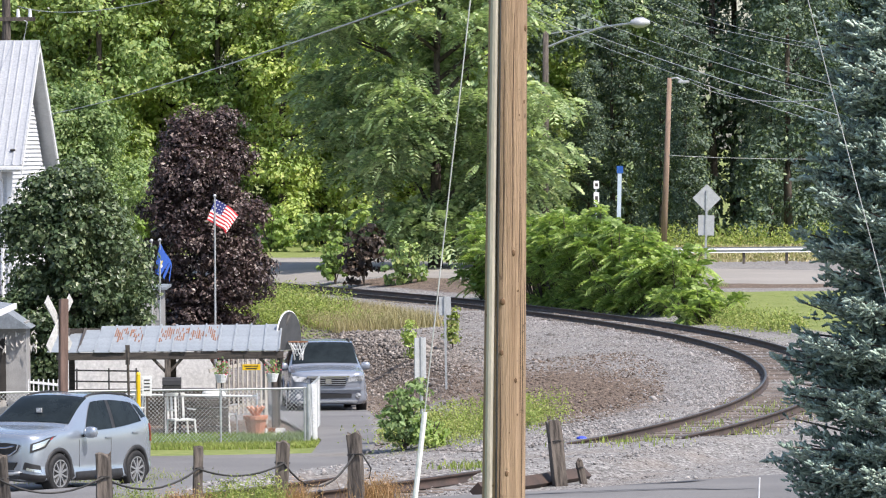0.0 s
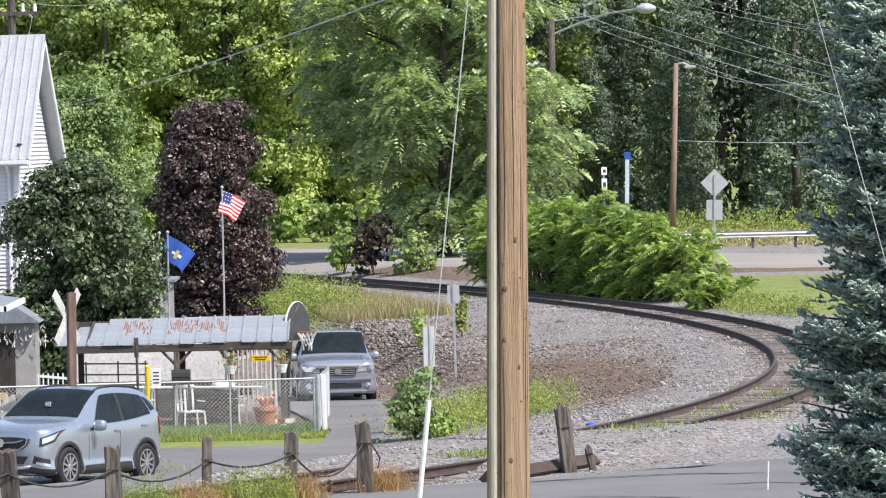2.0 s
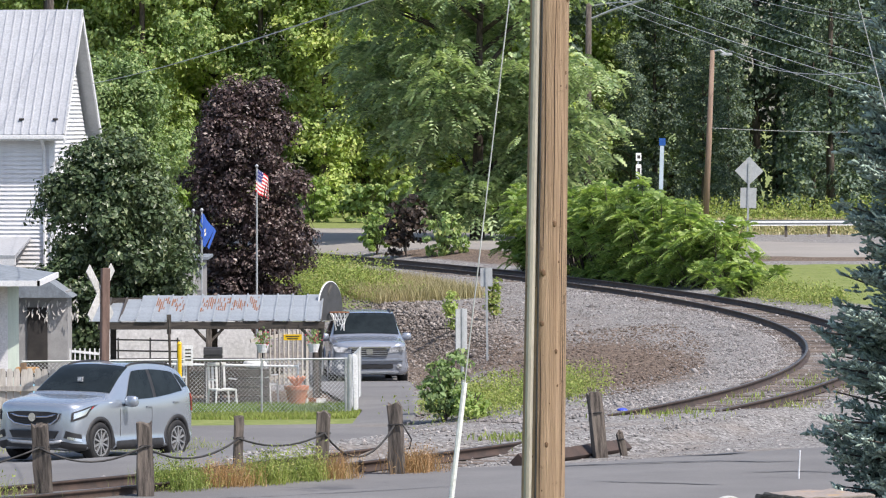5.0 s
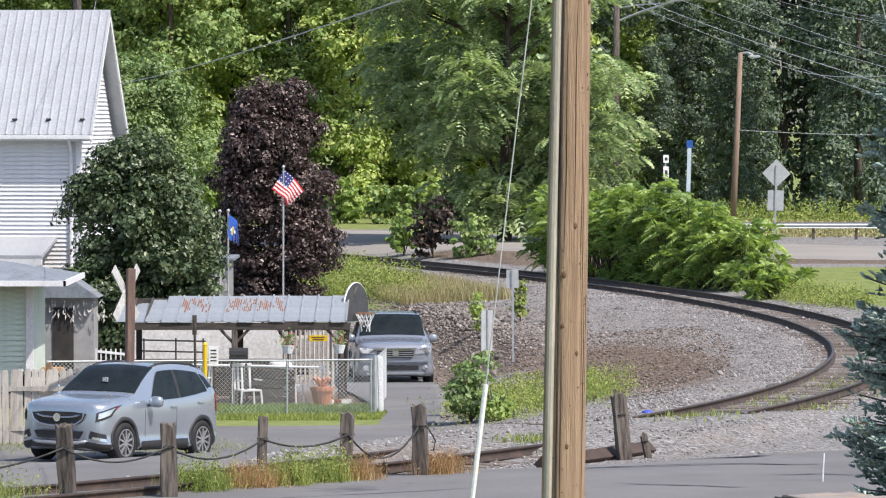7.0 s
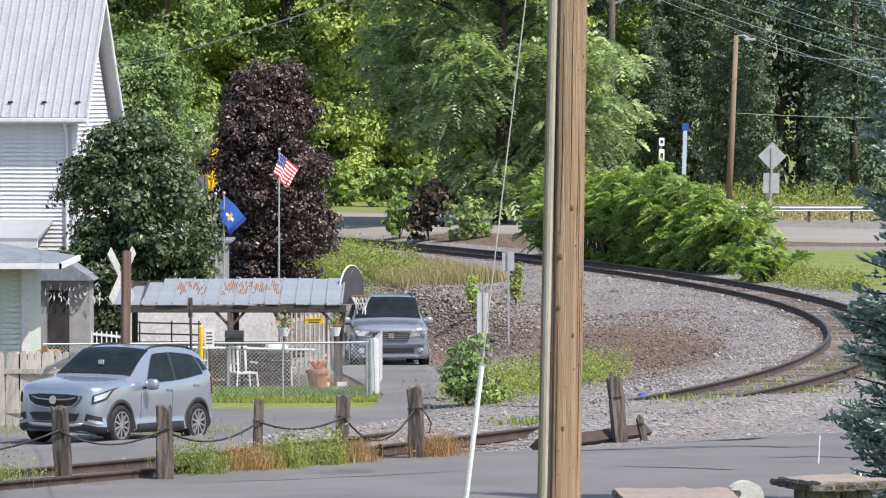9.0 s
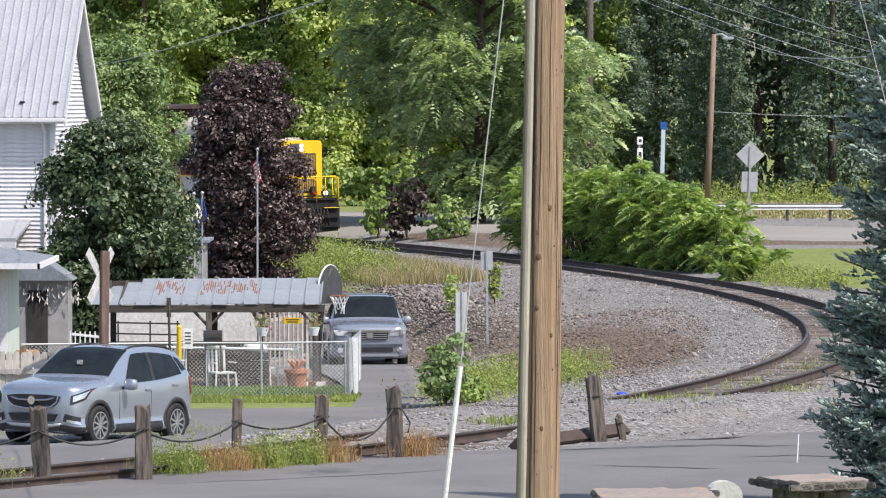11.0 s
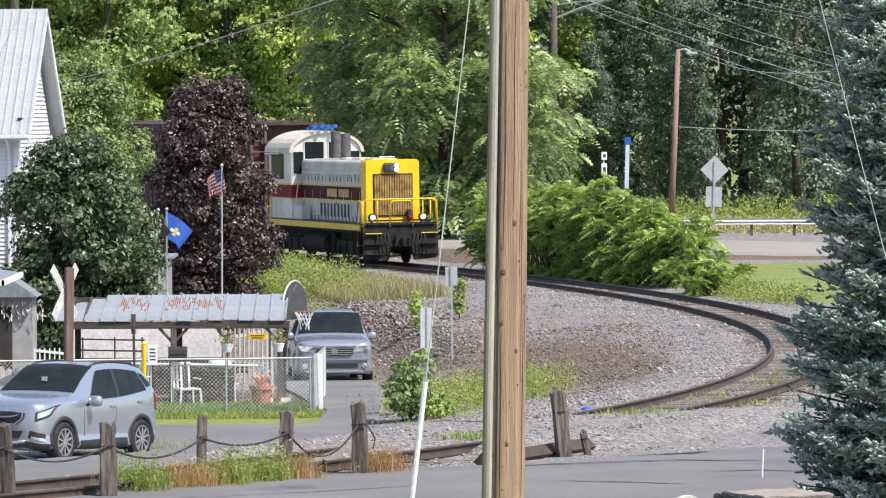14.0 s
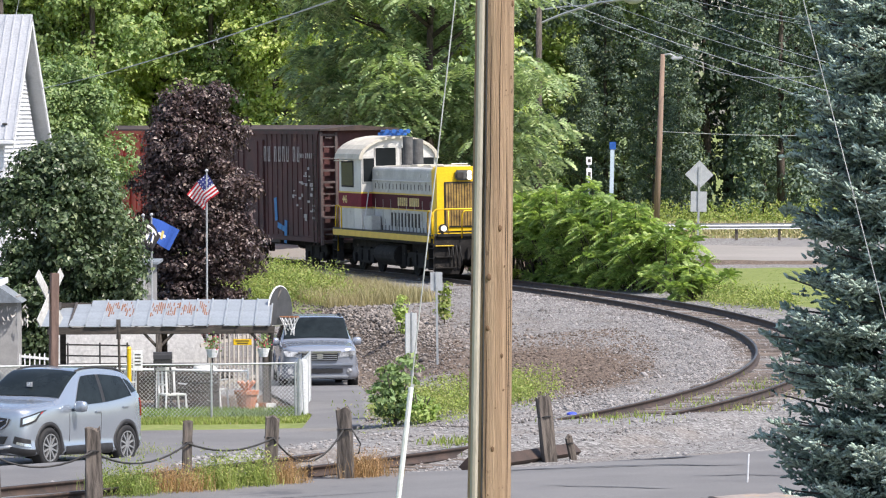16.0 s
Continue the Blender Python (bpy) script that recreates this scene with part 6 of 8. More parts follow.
def build_shelter():
    t = thing("open_shelter", pose(-4.55, 99.6, gz(-4.5, 100.5)), "open-sided shelter with a rust-streaked corrugated metal roof", "shelter")
    base = gz(-4.5, 100.5)
    ze, zt = 1.08 - base, 1.52 - base
    rng = random.Random(6)
    n = 15
    ang = math.degrees(math.atan2(zt - ze, 3.1))
    ln = math.hypot(zt - ze, 3.1)
    for k in range(n):
        x = -2.52 + k * 0.34
        drop = 0.12 * max(0, 3 - k) / 3
        bm = bmesh.new()
        box(bm, (0, ln / 2, 0), (0.345, ln + rng.uniform(-0.05, 0.1), 0.012))
        box(bm, (0.17, ln / 2, 0.02), (0.035, ln, 0.035))
        sheet = part("roof_sheet", bm, m_oldroof, t, m=pose(x, 0, ze + rng.uniform(-0.01, 0.012), ang - drop * 30, rng.uniform(-0.6, 0.6), 0))
        if 4 <= k <= 10 and k != 6:
            bm = bmesh.new()
            for j in range(13):
                w = rng.uniform(0.012, 0.036)
                q = rng.uniform(0.12, 0.75) * (1.5 if k in (4, 7, 9) else 1.0)
                box(bm, (-0.14 + (j % 7) * 0.045, rng.uniform(1.1 + q / 2, ln - 0.2 - q / 2), 0.0085 + 0.0004 * j), (w, q, 0.006))
            part("rust_streak", bm, m_roofrust, sheet, "orange rust streaks")
    for y, z in ((0.05, ze - 0.1), (3.0, zt - 0.12)):
        bm = bmesh.new()
        box(bm, (0, y, z), (5.0, 0.08, 0.16))
        part("eave_beam", bm, m_darkbeam, t, bevel=0.01)
    for k in range(14):
        bm = bmesh.new()
        box(bm, (-2.4 + k * 0.37, 1.5, 0), (0.05, 3.0, 0.09), Matrix.Translation((0, 0, (ze + zt) / 2 - 0.06)) @ pose(0, 1.5, 0, ang) @ pose(0, -1.5, 0))
        part("rafter", bm, m_darkbeam, t)
    for x in (-2.35, -0.05, 2.3):
        for y, z in ((0.08, ze - 0.05), (2.95, zt - 0.1)):
            bm = bmesh.new()
            box(bm, (x, y, z / 2), (0.13, 0.13, z))
            part("shelter_post", bm, m_darkbeam if y > 1 else m_oldwood, t, bevel=0.01)
    for x, s in ((-0.05, 1), (-0.05, -1), (2.3, -1)):
        bm = bmesh.new()
        tube(bm, [(x, 0.08, ze - 0.5), (x + s * 0.32, 0.08, ze - 0.16)], 0.035, 5)
        part("brace", bm, m_oldwood, t)
    g = base
    sheet = thing("leaning_white_sheet", pose(-5.2, 105.5, gz(-5.2, 105.5)), "large whitish sheet standing on an added dark stack behind the shelter", "panel")
    bm = bmesh.new()
    prism(bm, [(-2.1, 0.86), (1.5, 0.86), (1.45, 1.3), (1.2, 1.7), (-1.6, 1.85), (-2.1, 1.6)], 0, 0.04, "y")
    part("panel", bm, m_tarp, sheet, bevel=0.01)
    # Made-up boards that fill the murky dark area below the sheet.
    stack = thing("timber_stack", pose(-5.3, 105.6, gz(-5.2, 105.5)), "added stack of dark boards filling the dark area behind the shelter", "timber")
    r3 = random.Random(31)
    for lay in range(6):
        for row in range(2):
            bm = bmesh.new()
            w = r3.uniform(3.2, 4.1)
            box(bm, (r3.uniform(-0.2, 0.2), -0.25 + row * 0.4 + r3.uniform(-0.04, 0.04), 0.07 + lay * 0.142), (w, 0.36, 0.135))
            part("board", bm, m_darkbeam if r3.random() < 0.7 else m_oldwood, stack, bevel=0.008)
    gate = thing("lattice_gate", pose(-3.1, 104.9, gz(-3.1, 104.9), 0, 0, 30), "grey wooden slatted gate leaning behind the shelter", "gate")
    for k in range(11):
        bm = bmesh.new()
        box(bm, (-0.6 + k * 0.12, 0, 0.85 + 0.02 * k), (0.035, 0.03, 1.35))
        part("slat", bm, m_fenceboard, gate)
    for z in (0.4, 1.35):
        bm = bmesh.new()
        box(bm, (0, 0.03, z + 0.05), (1.35, 0.04, 0.08), pose(0, 0, 0, 0, -8, 0))
        part("gate_rail", bm, m_fenceboard, gate)
    for x in (-0.62, 0.62):
        bm = bmesh.new()
        box(bm, (x, 0.05, 0.75), (0.08, 0.08, 1.5))
        part("gate_post", bm, m_fenceboard, gate)
    rack = thing("dark_rack", pose(-5.9, 98.9, gz(-5.9, 98.9)), "dark metal rack of rails under the shelter", "rack")
    for x in (-0.65, 0.05, 0.65):
        bm = bmesh.new()
        cyl(bm, (x, 0, 0), (x, 0, 1.5), 0.02, seg=6)
        part("rack_post", bm, m_darksteel, rack)
    for z in (1.22, 1.46):
        bm = bmesh.new()
        cyl(bm, (-0.7, 0.02, z), (0.7, 0.02, z - 0.03), 0.018, seg=6)
        part("rack_rail", bm, m_darksteel, rack)
    rail = thing("white_pipe_rail", pose(-4.6, 98.2, g), "white pipe rail across the shelter's front", "rail")
    bm = bmesh.new()
    tube(bm, [(-2.5, 0, 1.02), (0, 0, 0.98), (2.0, 0, 0.94)], 0.03, 6)
    part("pipe", bm, m_white, rail)
    for x in (-2.4, 0.0, 2.0):
        bm = bmesh.new()
        cyl(bm, (x, 0, 0), (x, 0, 1.0), 0.025, seg=6)
        part("pipe_leg", bm, m_white, rail)
    # plastic chairs
    def chair(m, label):
        c = thing("garden_chair", m, label, "chair", "chairs in the yard")
        bm = bmesh.new()
        box(bm, (0, 0, 0.42), (0.46, 0.44, 0.04))
        part("seat", bm, m_plastic, c, bevel=0.015)
        for k in range(5):
            bm = bmesh.new()
            box(bm, (-0.18 + k * 0.09, 0.24 + 0.02, 0.68), (0.05, 0.03, 0.5), pose(0, 0, 0, -6))
            part("back_slat", bm, m_plastic, c, bevel=0.008)
        bm = bmesh.new()
        box(bm, (0, 0.33, 0.95), (0.46, 0.04, 0.07))
        part("back_top", bm, m_plastic, c, bevel=0.015)
        for x in (-0.22, 0.22):
            bm = bmesh.new()
            box(bm, (x * 1.1, 0.02, 0.64), (0.05, 0.42, 0.03))
            part("armrest", bm, m_plastic, c, bevel=0.01)
            for y in (-0.2, 0.22):
                bm = bmesh.new()
                tube(bm, [(x, y, 0.44), (x * 1.15, y * 1.1, 0)], 0.022, 5)
                part("leg", bm, m_plastic, c)
        return c
    c = chair(pose(-4.2, 97.2, gz(-4.2, 97.2), 0, 0, 25), "white plastic garden chair on the grass")
    copy_thing(c, pose(-5.4, 98.6, gz(-5.4, 98.6), 0, 0, -40))
    copy_thing(c, pose(-3.4, 100.2, gz(-3.4, 100.2), 0, 0, 160))
    bench = thing("dark_crate", pose(-3.6, 99.0, gz(-3.6, 99)), "dark slatted crate with a white sack on it", "crate")
    for k in range(4):
        bm = bmesh.new()
        box(bm, (0, 0, 0.12 + 0.2 * k), (0.7, 0.45, 0.16))
        part("crate_slat", bm, m_darkbeam, bench, bevel=0.01)
    sack = thing("white_sack", pose(-3.55, 99.0, gz(-3.6, 99) + 0.8), "crumpled white sack on the crate", "sack")
    bm = bmesh.new()
    bmesh.ops.create_icosphere(bm, subdivisions=2, radius=0.2, matrix=Matrix.Diagonal((1.4, 1, 0.6, 1)))
    for v in bm.verts:
        v.co *= 1 + 0.15 * noise.noise(v.co * 6)
        v.co.z += 0.11
    part("sack_body", bm, m_tarp, sack, smooth=True)
    # small red-and-white garden ornament: a plain squat shape of stacked blocks
    pot = thing("terracotta_planter", pose(-2.6, 97.0, gz(-2.6, 97)), "orange terracotta planter with pale edging", "planter")
    bm = bmesh.new()
    cyl(bm, (0, 0, 0), (0, 0, 0.42), 0.16, 0.24, 14)
    cyl(bm, (0, 0, 0.42), (0, 0, 0.5), 0.27, 0.27, 14)
    part("planter_body", bm, M("terracotta", (0.5, 0.2, 0.11), (0.38, 0.15, 0.08)), pot)
    bm = bmesh.new()
    for k in range(9):
        a = k * 0.7
        tube(bm, [(0, 0, 0.45), (0.1 * math.cos(a), 0.1 * math.sin(a), 0.62), (0.2 * math.cos(a), 0.2 * math.sin(a), 0.7)], [0.05, 0.05, 0.02], 5)
    part("planter_bloom", bm, M("salmon_bloom", (0.6, 0.3, 0.2), (0.5, 0.25, 0.16)), pot)
    bl = thing("pale_block_pile", pose(-2.25, 97.2, gz(-2.3, 97.2)), "small pile of pale and reddish blocks on the grass", "blocks")
    rng = random.Random(9)
    for k in range(9):
        bm = bmesh.new()
        box(bm, (rng.uniform(-0.3, 0.3), rng.uniform(-0.15, 0.15), 0.06 + 0.11 * (k // 4)), (0.22, 0.12, 0.1), pose(0, 0, 0, 0, 0, rng.uniform(-20, 20)))
        part("block", bm, m_tarp if k % 2 else m_roofrust, bl, bevel=0.01)
    ys = thing("yellow_notice", pose(-2.75, 99.55, base + ze - 0.36), "small yellow notice board under the eave", "sign")
    bm = bmesh.new()
    box(bm, (0, 0, 0), (0.4, 0.02, 0.13))
    p = part("board", bm, m_yellow, ys, bevel=0.004)
    bm = bmesh.new()
    for k in range(2):
        box(bm, (0, -0.014, 0.025 - 0.05 * k), (0.3 - 0.06 * k, 0.006, 0.02))
    part("text_bars", bm, m_shade_and_black, p)
    for x in (-0.15, 0.15):
        bm = bmesh.new()
        cyl(bm, (x, 0.02, 0.05), (x, 0.04, 0.3), 0.006, seg=5)
        part("hanger", bm, m_darksteel, ys)
    # pipes and poles in front
    yp = thing("yellow_marker_post", pose(-4.88, 92.6, gz(-4.88, 92.6)), "yellow pipeline marker post", "post")
    bm = bmesh.new()
    cyl(bm, (0, 0, 0), (0, 0, 1.55), 0.045, seg=10)
    cyl(bm, (0, 0, 1.55), (0, 0, 1.6), 0.055, 0.03, 10)
    part("post", bm, m_yellow, yp)
    ws = thing("small_white_sign", pose(-4.72, 92.9, gz(-4.7, 92.9)), "small white notice on a dark stake", "sign")
    bm = bmesh.new()
    box(bm, (0, 0.02, 0.75), (0.05, 0.03, 1.5))
    part("stake", bm, m_oldwood, ws)
    bm = bmesh.new()
    box(bm, (0, 0, 1.3), (0.2, 0.02, 0.42))
    p = part("board", bm, m_white, ws, bevel=0.004)
    bm = bmesh.new()
    for k in range(4):
        box(bm, (0, -0.013, 1.42 - 0.07 * k), (0.12, 0.005, 0.025))
    part("text_bars", bm, m_shade_and_black, p)
    dp = thing("dark_board_post", pose(-5.02, 91.6, gz(-5.02, 91.6)), "dark weathered post with a blade-shaped top", "post")
    bm = bmesh.new()
    tube(bm, [(0.06, 0, 0), (0.0, 0, 0.9), (-0.02, 0, 2.1)], 0.03, 6)
    box(bm, (-0.02, 0, 2.0), (0.09, 0.03, 0.4))
    part("post", bm, m_darkbeam, dp, bevel=0.0)
build_shelter()


def build_hoop():
    t = thing("basketball_hoop", pose(-2.28, 102.3, gz(-2.28, 102.3)), "basketball hoop with a white fan-shaped backboard and ragged net", "basketball hoop")
    bm = bmesh.new()
    tube(bm, [(0, 0, 0), (0.1, 0, 1.4), (0.2, 0, 2.3), (0.33, 0.05, 2.6)], 0.05, 8)
    part("pole", bm, m_darksteel, t, smooth=True)
    out = [(-0.55, 0.0), (0.55, 0.0)] + [(0.56 * math.cos(a), 0.25 + 0.62 * math.sin(a)) for a in [math.pi * k / 14 for k in range(15)]]
    m = pose(0.3, 0.1, 1.8, 0, 0, 62)
    bm = bmesh.new()
    prism(bm, out, -0.02, 0.02, "y")
    # White board coloured dark grey: the shade on its face is painted in.
    bb = part("backboard", bm, M("backboard_shaded", (0.065, 0.068, 0.075), (0.045, 0.048, 0.052), rough=0.7), t, m=m)
    bm = bmesh.new()
    tube(bm, [(x, 0, z) for x, z in out] + [(out[0][0], 0, out[0][1])], 0.02, 6)
    part("backboard_edge", bm, m_white, bb)
    bm = bmesh.new()
    tube(bm, [(0.0, 0.03, 0.3), (-0.05, 0.12, 0.5), (0.15, 0.1, 0.62)], 0.05, 5)
    part("bracket", bm, m_darksteel, bb)
    bm = bmesh.new()
    ring = [(0.52 + 0.22 * math.cos(a), -0.05 + 0.22 * math.sin(a), 1.98) for a in [k * math.pi / 8 for k in range(17)]]
    tube(bm, ring, 0.012, 5)
    part("rim", bm, m_roofrust, t)
    bm = bmesh.new()
    rng = random.Random(4)
    for k in range(12):
        a = k * math.pi / 6
        p = (0.52 + 0.22 * math.cos(a), -0.05 + 0.22 * math.sin(a), 1.98)
        q = (0.52 + 0.12 * math.cos(a + 0.6), -0.05 + 0.12 * math.sin(a + 0.6), 1.76)
        r = (0.52 + 0.1 * math.cos(a + rng.uniform(-0.5, 0.5)), -0.05 + 0.1 * math.sin(a), 1.6 + rng.uniform(-0.05, 0.1))
        tube(bm, [p, q, r], 0.012, 4)
        tube(bm, [p, (0.52 + 0.12 * math.cos(a - 0.6), -0.05 + 0.12 * math.sin(a - 0.6), 1.76)], 0.01, 4)
    part("net", bm, m_white, t)
build_hoop()


# ---- crossing sign, posts with cable, signs ----
def build_crossbuck():
    x, y = -5.88, 84.3
    t = thing("crossbuck_sign", pose(x, y, gz(x, y)), "white wooden crossbuck railway sign on a brown post", "sign")
    bm = bmesh.new()
    h = 2.78 - gz(x, y)
    box(bm, (0, 0, h / 2), (0.15, 0.15, h), pose(0, 0, 0, 0, 1.0, 20))
    part("post", bm, M("reddish_post", (0.2, 0.135, 0.11), (0.12, 0.08, 0.065), stretch=(5, 5, 0.5), rough=0.9, fine=25, bump=0.4), t, bevel=0.01)
    for a, off in ((45, 0.085), (-45, 0.11)):
        bm = bmesh.new()
        box(bm, (0, 0, 0), (0.2, 0.022, 1.32), pose(0, 0, 0, 0, a, 0))
        part("blade", bm, M("worn_white_paint", (0.55, 0.55, 0.53), (0.43, 0.43, 0.41), rough=0.8, scale=3, fine=25, wear=((0.25, 0.23, 0.21), 5, 0.6)), t, "white painted blade", bevel=0.004, m=pose(0.05, 0, h - 0.46, 0, 0, 66) @ pose(0, off, 0))
build_crossbuck()


def build_posts():
    rng = random.Random(21)
    rows = [(-5.1, 61.4, 1.08, -3, 0.2), (-3.75, 61.8, 1.07, -1, 0.21), (-2.57, 64.0, 1.02, 1, 0.13), (-1.43, 65.4, 1.0, 3, 0.19), (-0.32, 66.4, 1.07, -2, 0.2), (2.82, 70.0, 1.02, -6, 0.2), (3.2, 70.3, 0.4, -12, 0.1)]
    tops = []
    for x, y, h, lean, w in rows:
        t = thing("guard_post", pose(x, y, gz(x, y) - 0.02, 0, lean, rng.uniform(-25, 25)), "split and weathered grey wooden guard post", "post", "posts along the track")
        bm = bmesh.new()
        vs = box(bm, (0, 0, h / 2), (w, w * 0.9, h))
        bmesh.ops.subdivide_edges(bm, edges=[e for e in bm.edges], cuts=3, use_grid_fill=True)
        for v in bm.verts:
            n = noise.noise(Vector((v.co.x * 8, v.co.y * 8, v.co.z * 2 + x * 3)))
            v.co.x += n * 0.025
            v.co.y += n * 0.02
            if v.co.z > h - 0.02:
                v.co.z += noise.noise(Vector((v.co.x * 14, v.co.y * 14, x))) * 0.09
        part("post", bm, m_oldwood, t, bevel=0.0)
        bm = bmesh.new()
        tube(bm, [(w * 0.56 * math.cos(a), w * 0.54 * math.sin(a), h * 0.72 + 0.01 * math.sin(3 * a)) for a in [k * 0.6283 for k in range(11)]], 0.012, 5)
        part("cable_tie", bm, m_darksteel, t)
        tops.append(Vector((x + 0.02 * lean, y - 0.12, gz(x, y) + h * 0.7)))
    tops = [Vector((-7.2, 60.8, gz(-7, 60.8) + 0.5))] + tops
    for i, (a, b) in enumerate(zip(tops[:6], tops[1:6])):
        bm = bmesh.new()
        sag = (0.16, 0.2, 0.22, 0.14, 0.4)[i]
        n = 10
        tube(bm, [a.lerp(b, k / n) - Vector((0, 0, sag * 4 * (k / n) * (1 - k / n))) for k in range(n + 1)], 0.015, 6)
        tagged(part("sagging_cable", bm, m_darksteel, smooth=True), "rusty steel cable sagging between wooden posts", "cable", "cables between the posts")
    bm = bmesh.new()
    a = tops[5]
    tube(bm, [a, a + Vector((0.12, -0.02, 0.02)), a + Vector((0.25, -0.03, -0.2)), a + Vector((0.22, 0, -0.35))], 0.014, 6)
    tagged(part("loose_cable_end", bm, m_darksteel, smooth=True), "loose end of rusty cable hanging from a post", "cable")
build_posts()


def sign_back(name, x, y, h, plates, label, post_r=0.028, post=None, lean=0.0, turn=0):
    t = thing(name, pose(x, y, gz(x, y), 0, lean, turn), label, "sign")
    bm = bmesh.new()
    box(bm, (0, 0, h / 2), (post_r * 2, post_r * 1.4, h))
    part("post", bm, post or m_steel, t, bevel=0.004)
    for shape, w, hh, z, mat in plates:
        bm = bmesh.new()
        if shape == "diamond":
            prism(bm, [(0, -w), (w, 0), (0, w), (-w, 0)], 0.02, 0.035, "y")
        else:
            prism(bm, [(-w / 2, -hh / 2), (w / 2, -hh / 2), (w / 2, hh / 2), (-w / 2, hh / 2)], 0.02, 0.035, "y")
        part("plate", bm, mat, t, "bare metal back of the plate", bevel=0.004, m=pose(0, 0, z))
    return t

sign_back("track_sign", 1.75, 112.6, 1.80 - gz(1.75, 112.6), [("rect", 0.3, 0.46, 1.56 - gz(1.75, 112.6), m_alu)], "small grey metal sign seen from behind beside the bank", lean=-0.5)
sign_back("drive_sign", 0.9, 90.9, 1.72 - gz(0.9, 90.9), [("rect", 0.34, 0.82, 1.3 - gz(0.9, 90.9), m_alu)], "tall narrow metal sign turned edgewise above the shrub", turn=48)
sign_back("warning_sign", 12.74, 173.9, 3.6, [("diamond", 0.55, 0, 3.4 - gz(12.7, 173.9), m_alu), ("rect", 0.62, 0.78, 2.36 - gz(12.7, 173.9), m_alu)], "diamond road sign and square plate seen from behind", 0.04, lean=1.5)


def build_far_signs():
    t = thing("route_marker", pose(8.95, 181.8, gz(8.95, 181.8)), "black and white route marker with a plate above it", "sign")
    bm = bmesh.new()
    box(bm, (0, 0.05, 1.9), (0.06, 0.04, 3.8))
    part("post", bm, m_steel, t)
    for z, h in ((3.75, 0.32), (3.2, 0.5)):
        bm = bmesh.new()
        box(bm, (0.02, 0, z), (0.3, 0.02, h))
        p = part("plate", bm, m_white, t, bevel=0.01, m=pose(0, 0, 0, 0, 0, 40))
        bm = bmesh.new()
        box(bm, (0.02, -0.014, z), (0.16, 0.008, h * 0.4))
        part("text_bars", bm, m_shade_and_black, p)
    t = thing("blue_signpost", pose(9.8, 181.8, gz(9.8, 181.8)), "pale post with a blue sign seen nearly edge-on", "sign")
    bm = bmesh.new()
    box(bm, (0, 0, 2.1), (0.16, 0.1, 4.2), pose(0, 0, 0, 0, 1.5, 0))
    part("post", bm, M("pale_blue_post", (0.5, 0.6, 0.66), (0.42, 0.52, 0.58)), t)
    bm = bmesh.new()
    box(bm, (0.12, 0, 4.35), (0.26, 0.12, 0.3))
    part("plate", bm, m_hornblue, t, bevel=0.01)
    g = thing("guardrail", Matrix(), "galvanised steel road guardrail on short posts", "guardrail")
    bm = bmesh.new()
    prism(bm, [(-0.04, 0.42), (0.03, 0.47), (-0.04, 0.55), (0.03, 0.63), (-0.04, 0.68), (-0.06, 0.68), (-0.02, 0.63), (-0.07, 0.55), (-0.02, 0.47), (-0.06, 0.42)], 10.5, 40, "x")
    part("beam", bm, m_alu, g, m=pose(0, 200, gz(16, 200) + 0.08))
    for k in range(16):
        bm = bmesh.new()
        box(bm, (10.7 + k * 1.9, 200.12, gz(10.7 + k * 1.9, 200) + 0.35), (0.12, 0.16, 0.75))
        part("guardrail_post", bm, m_oldwood, g)
build_far_signs()


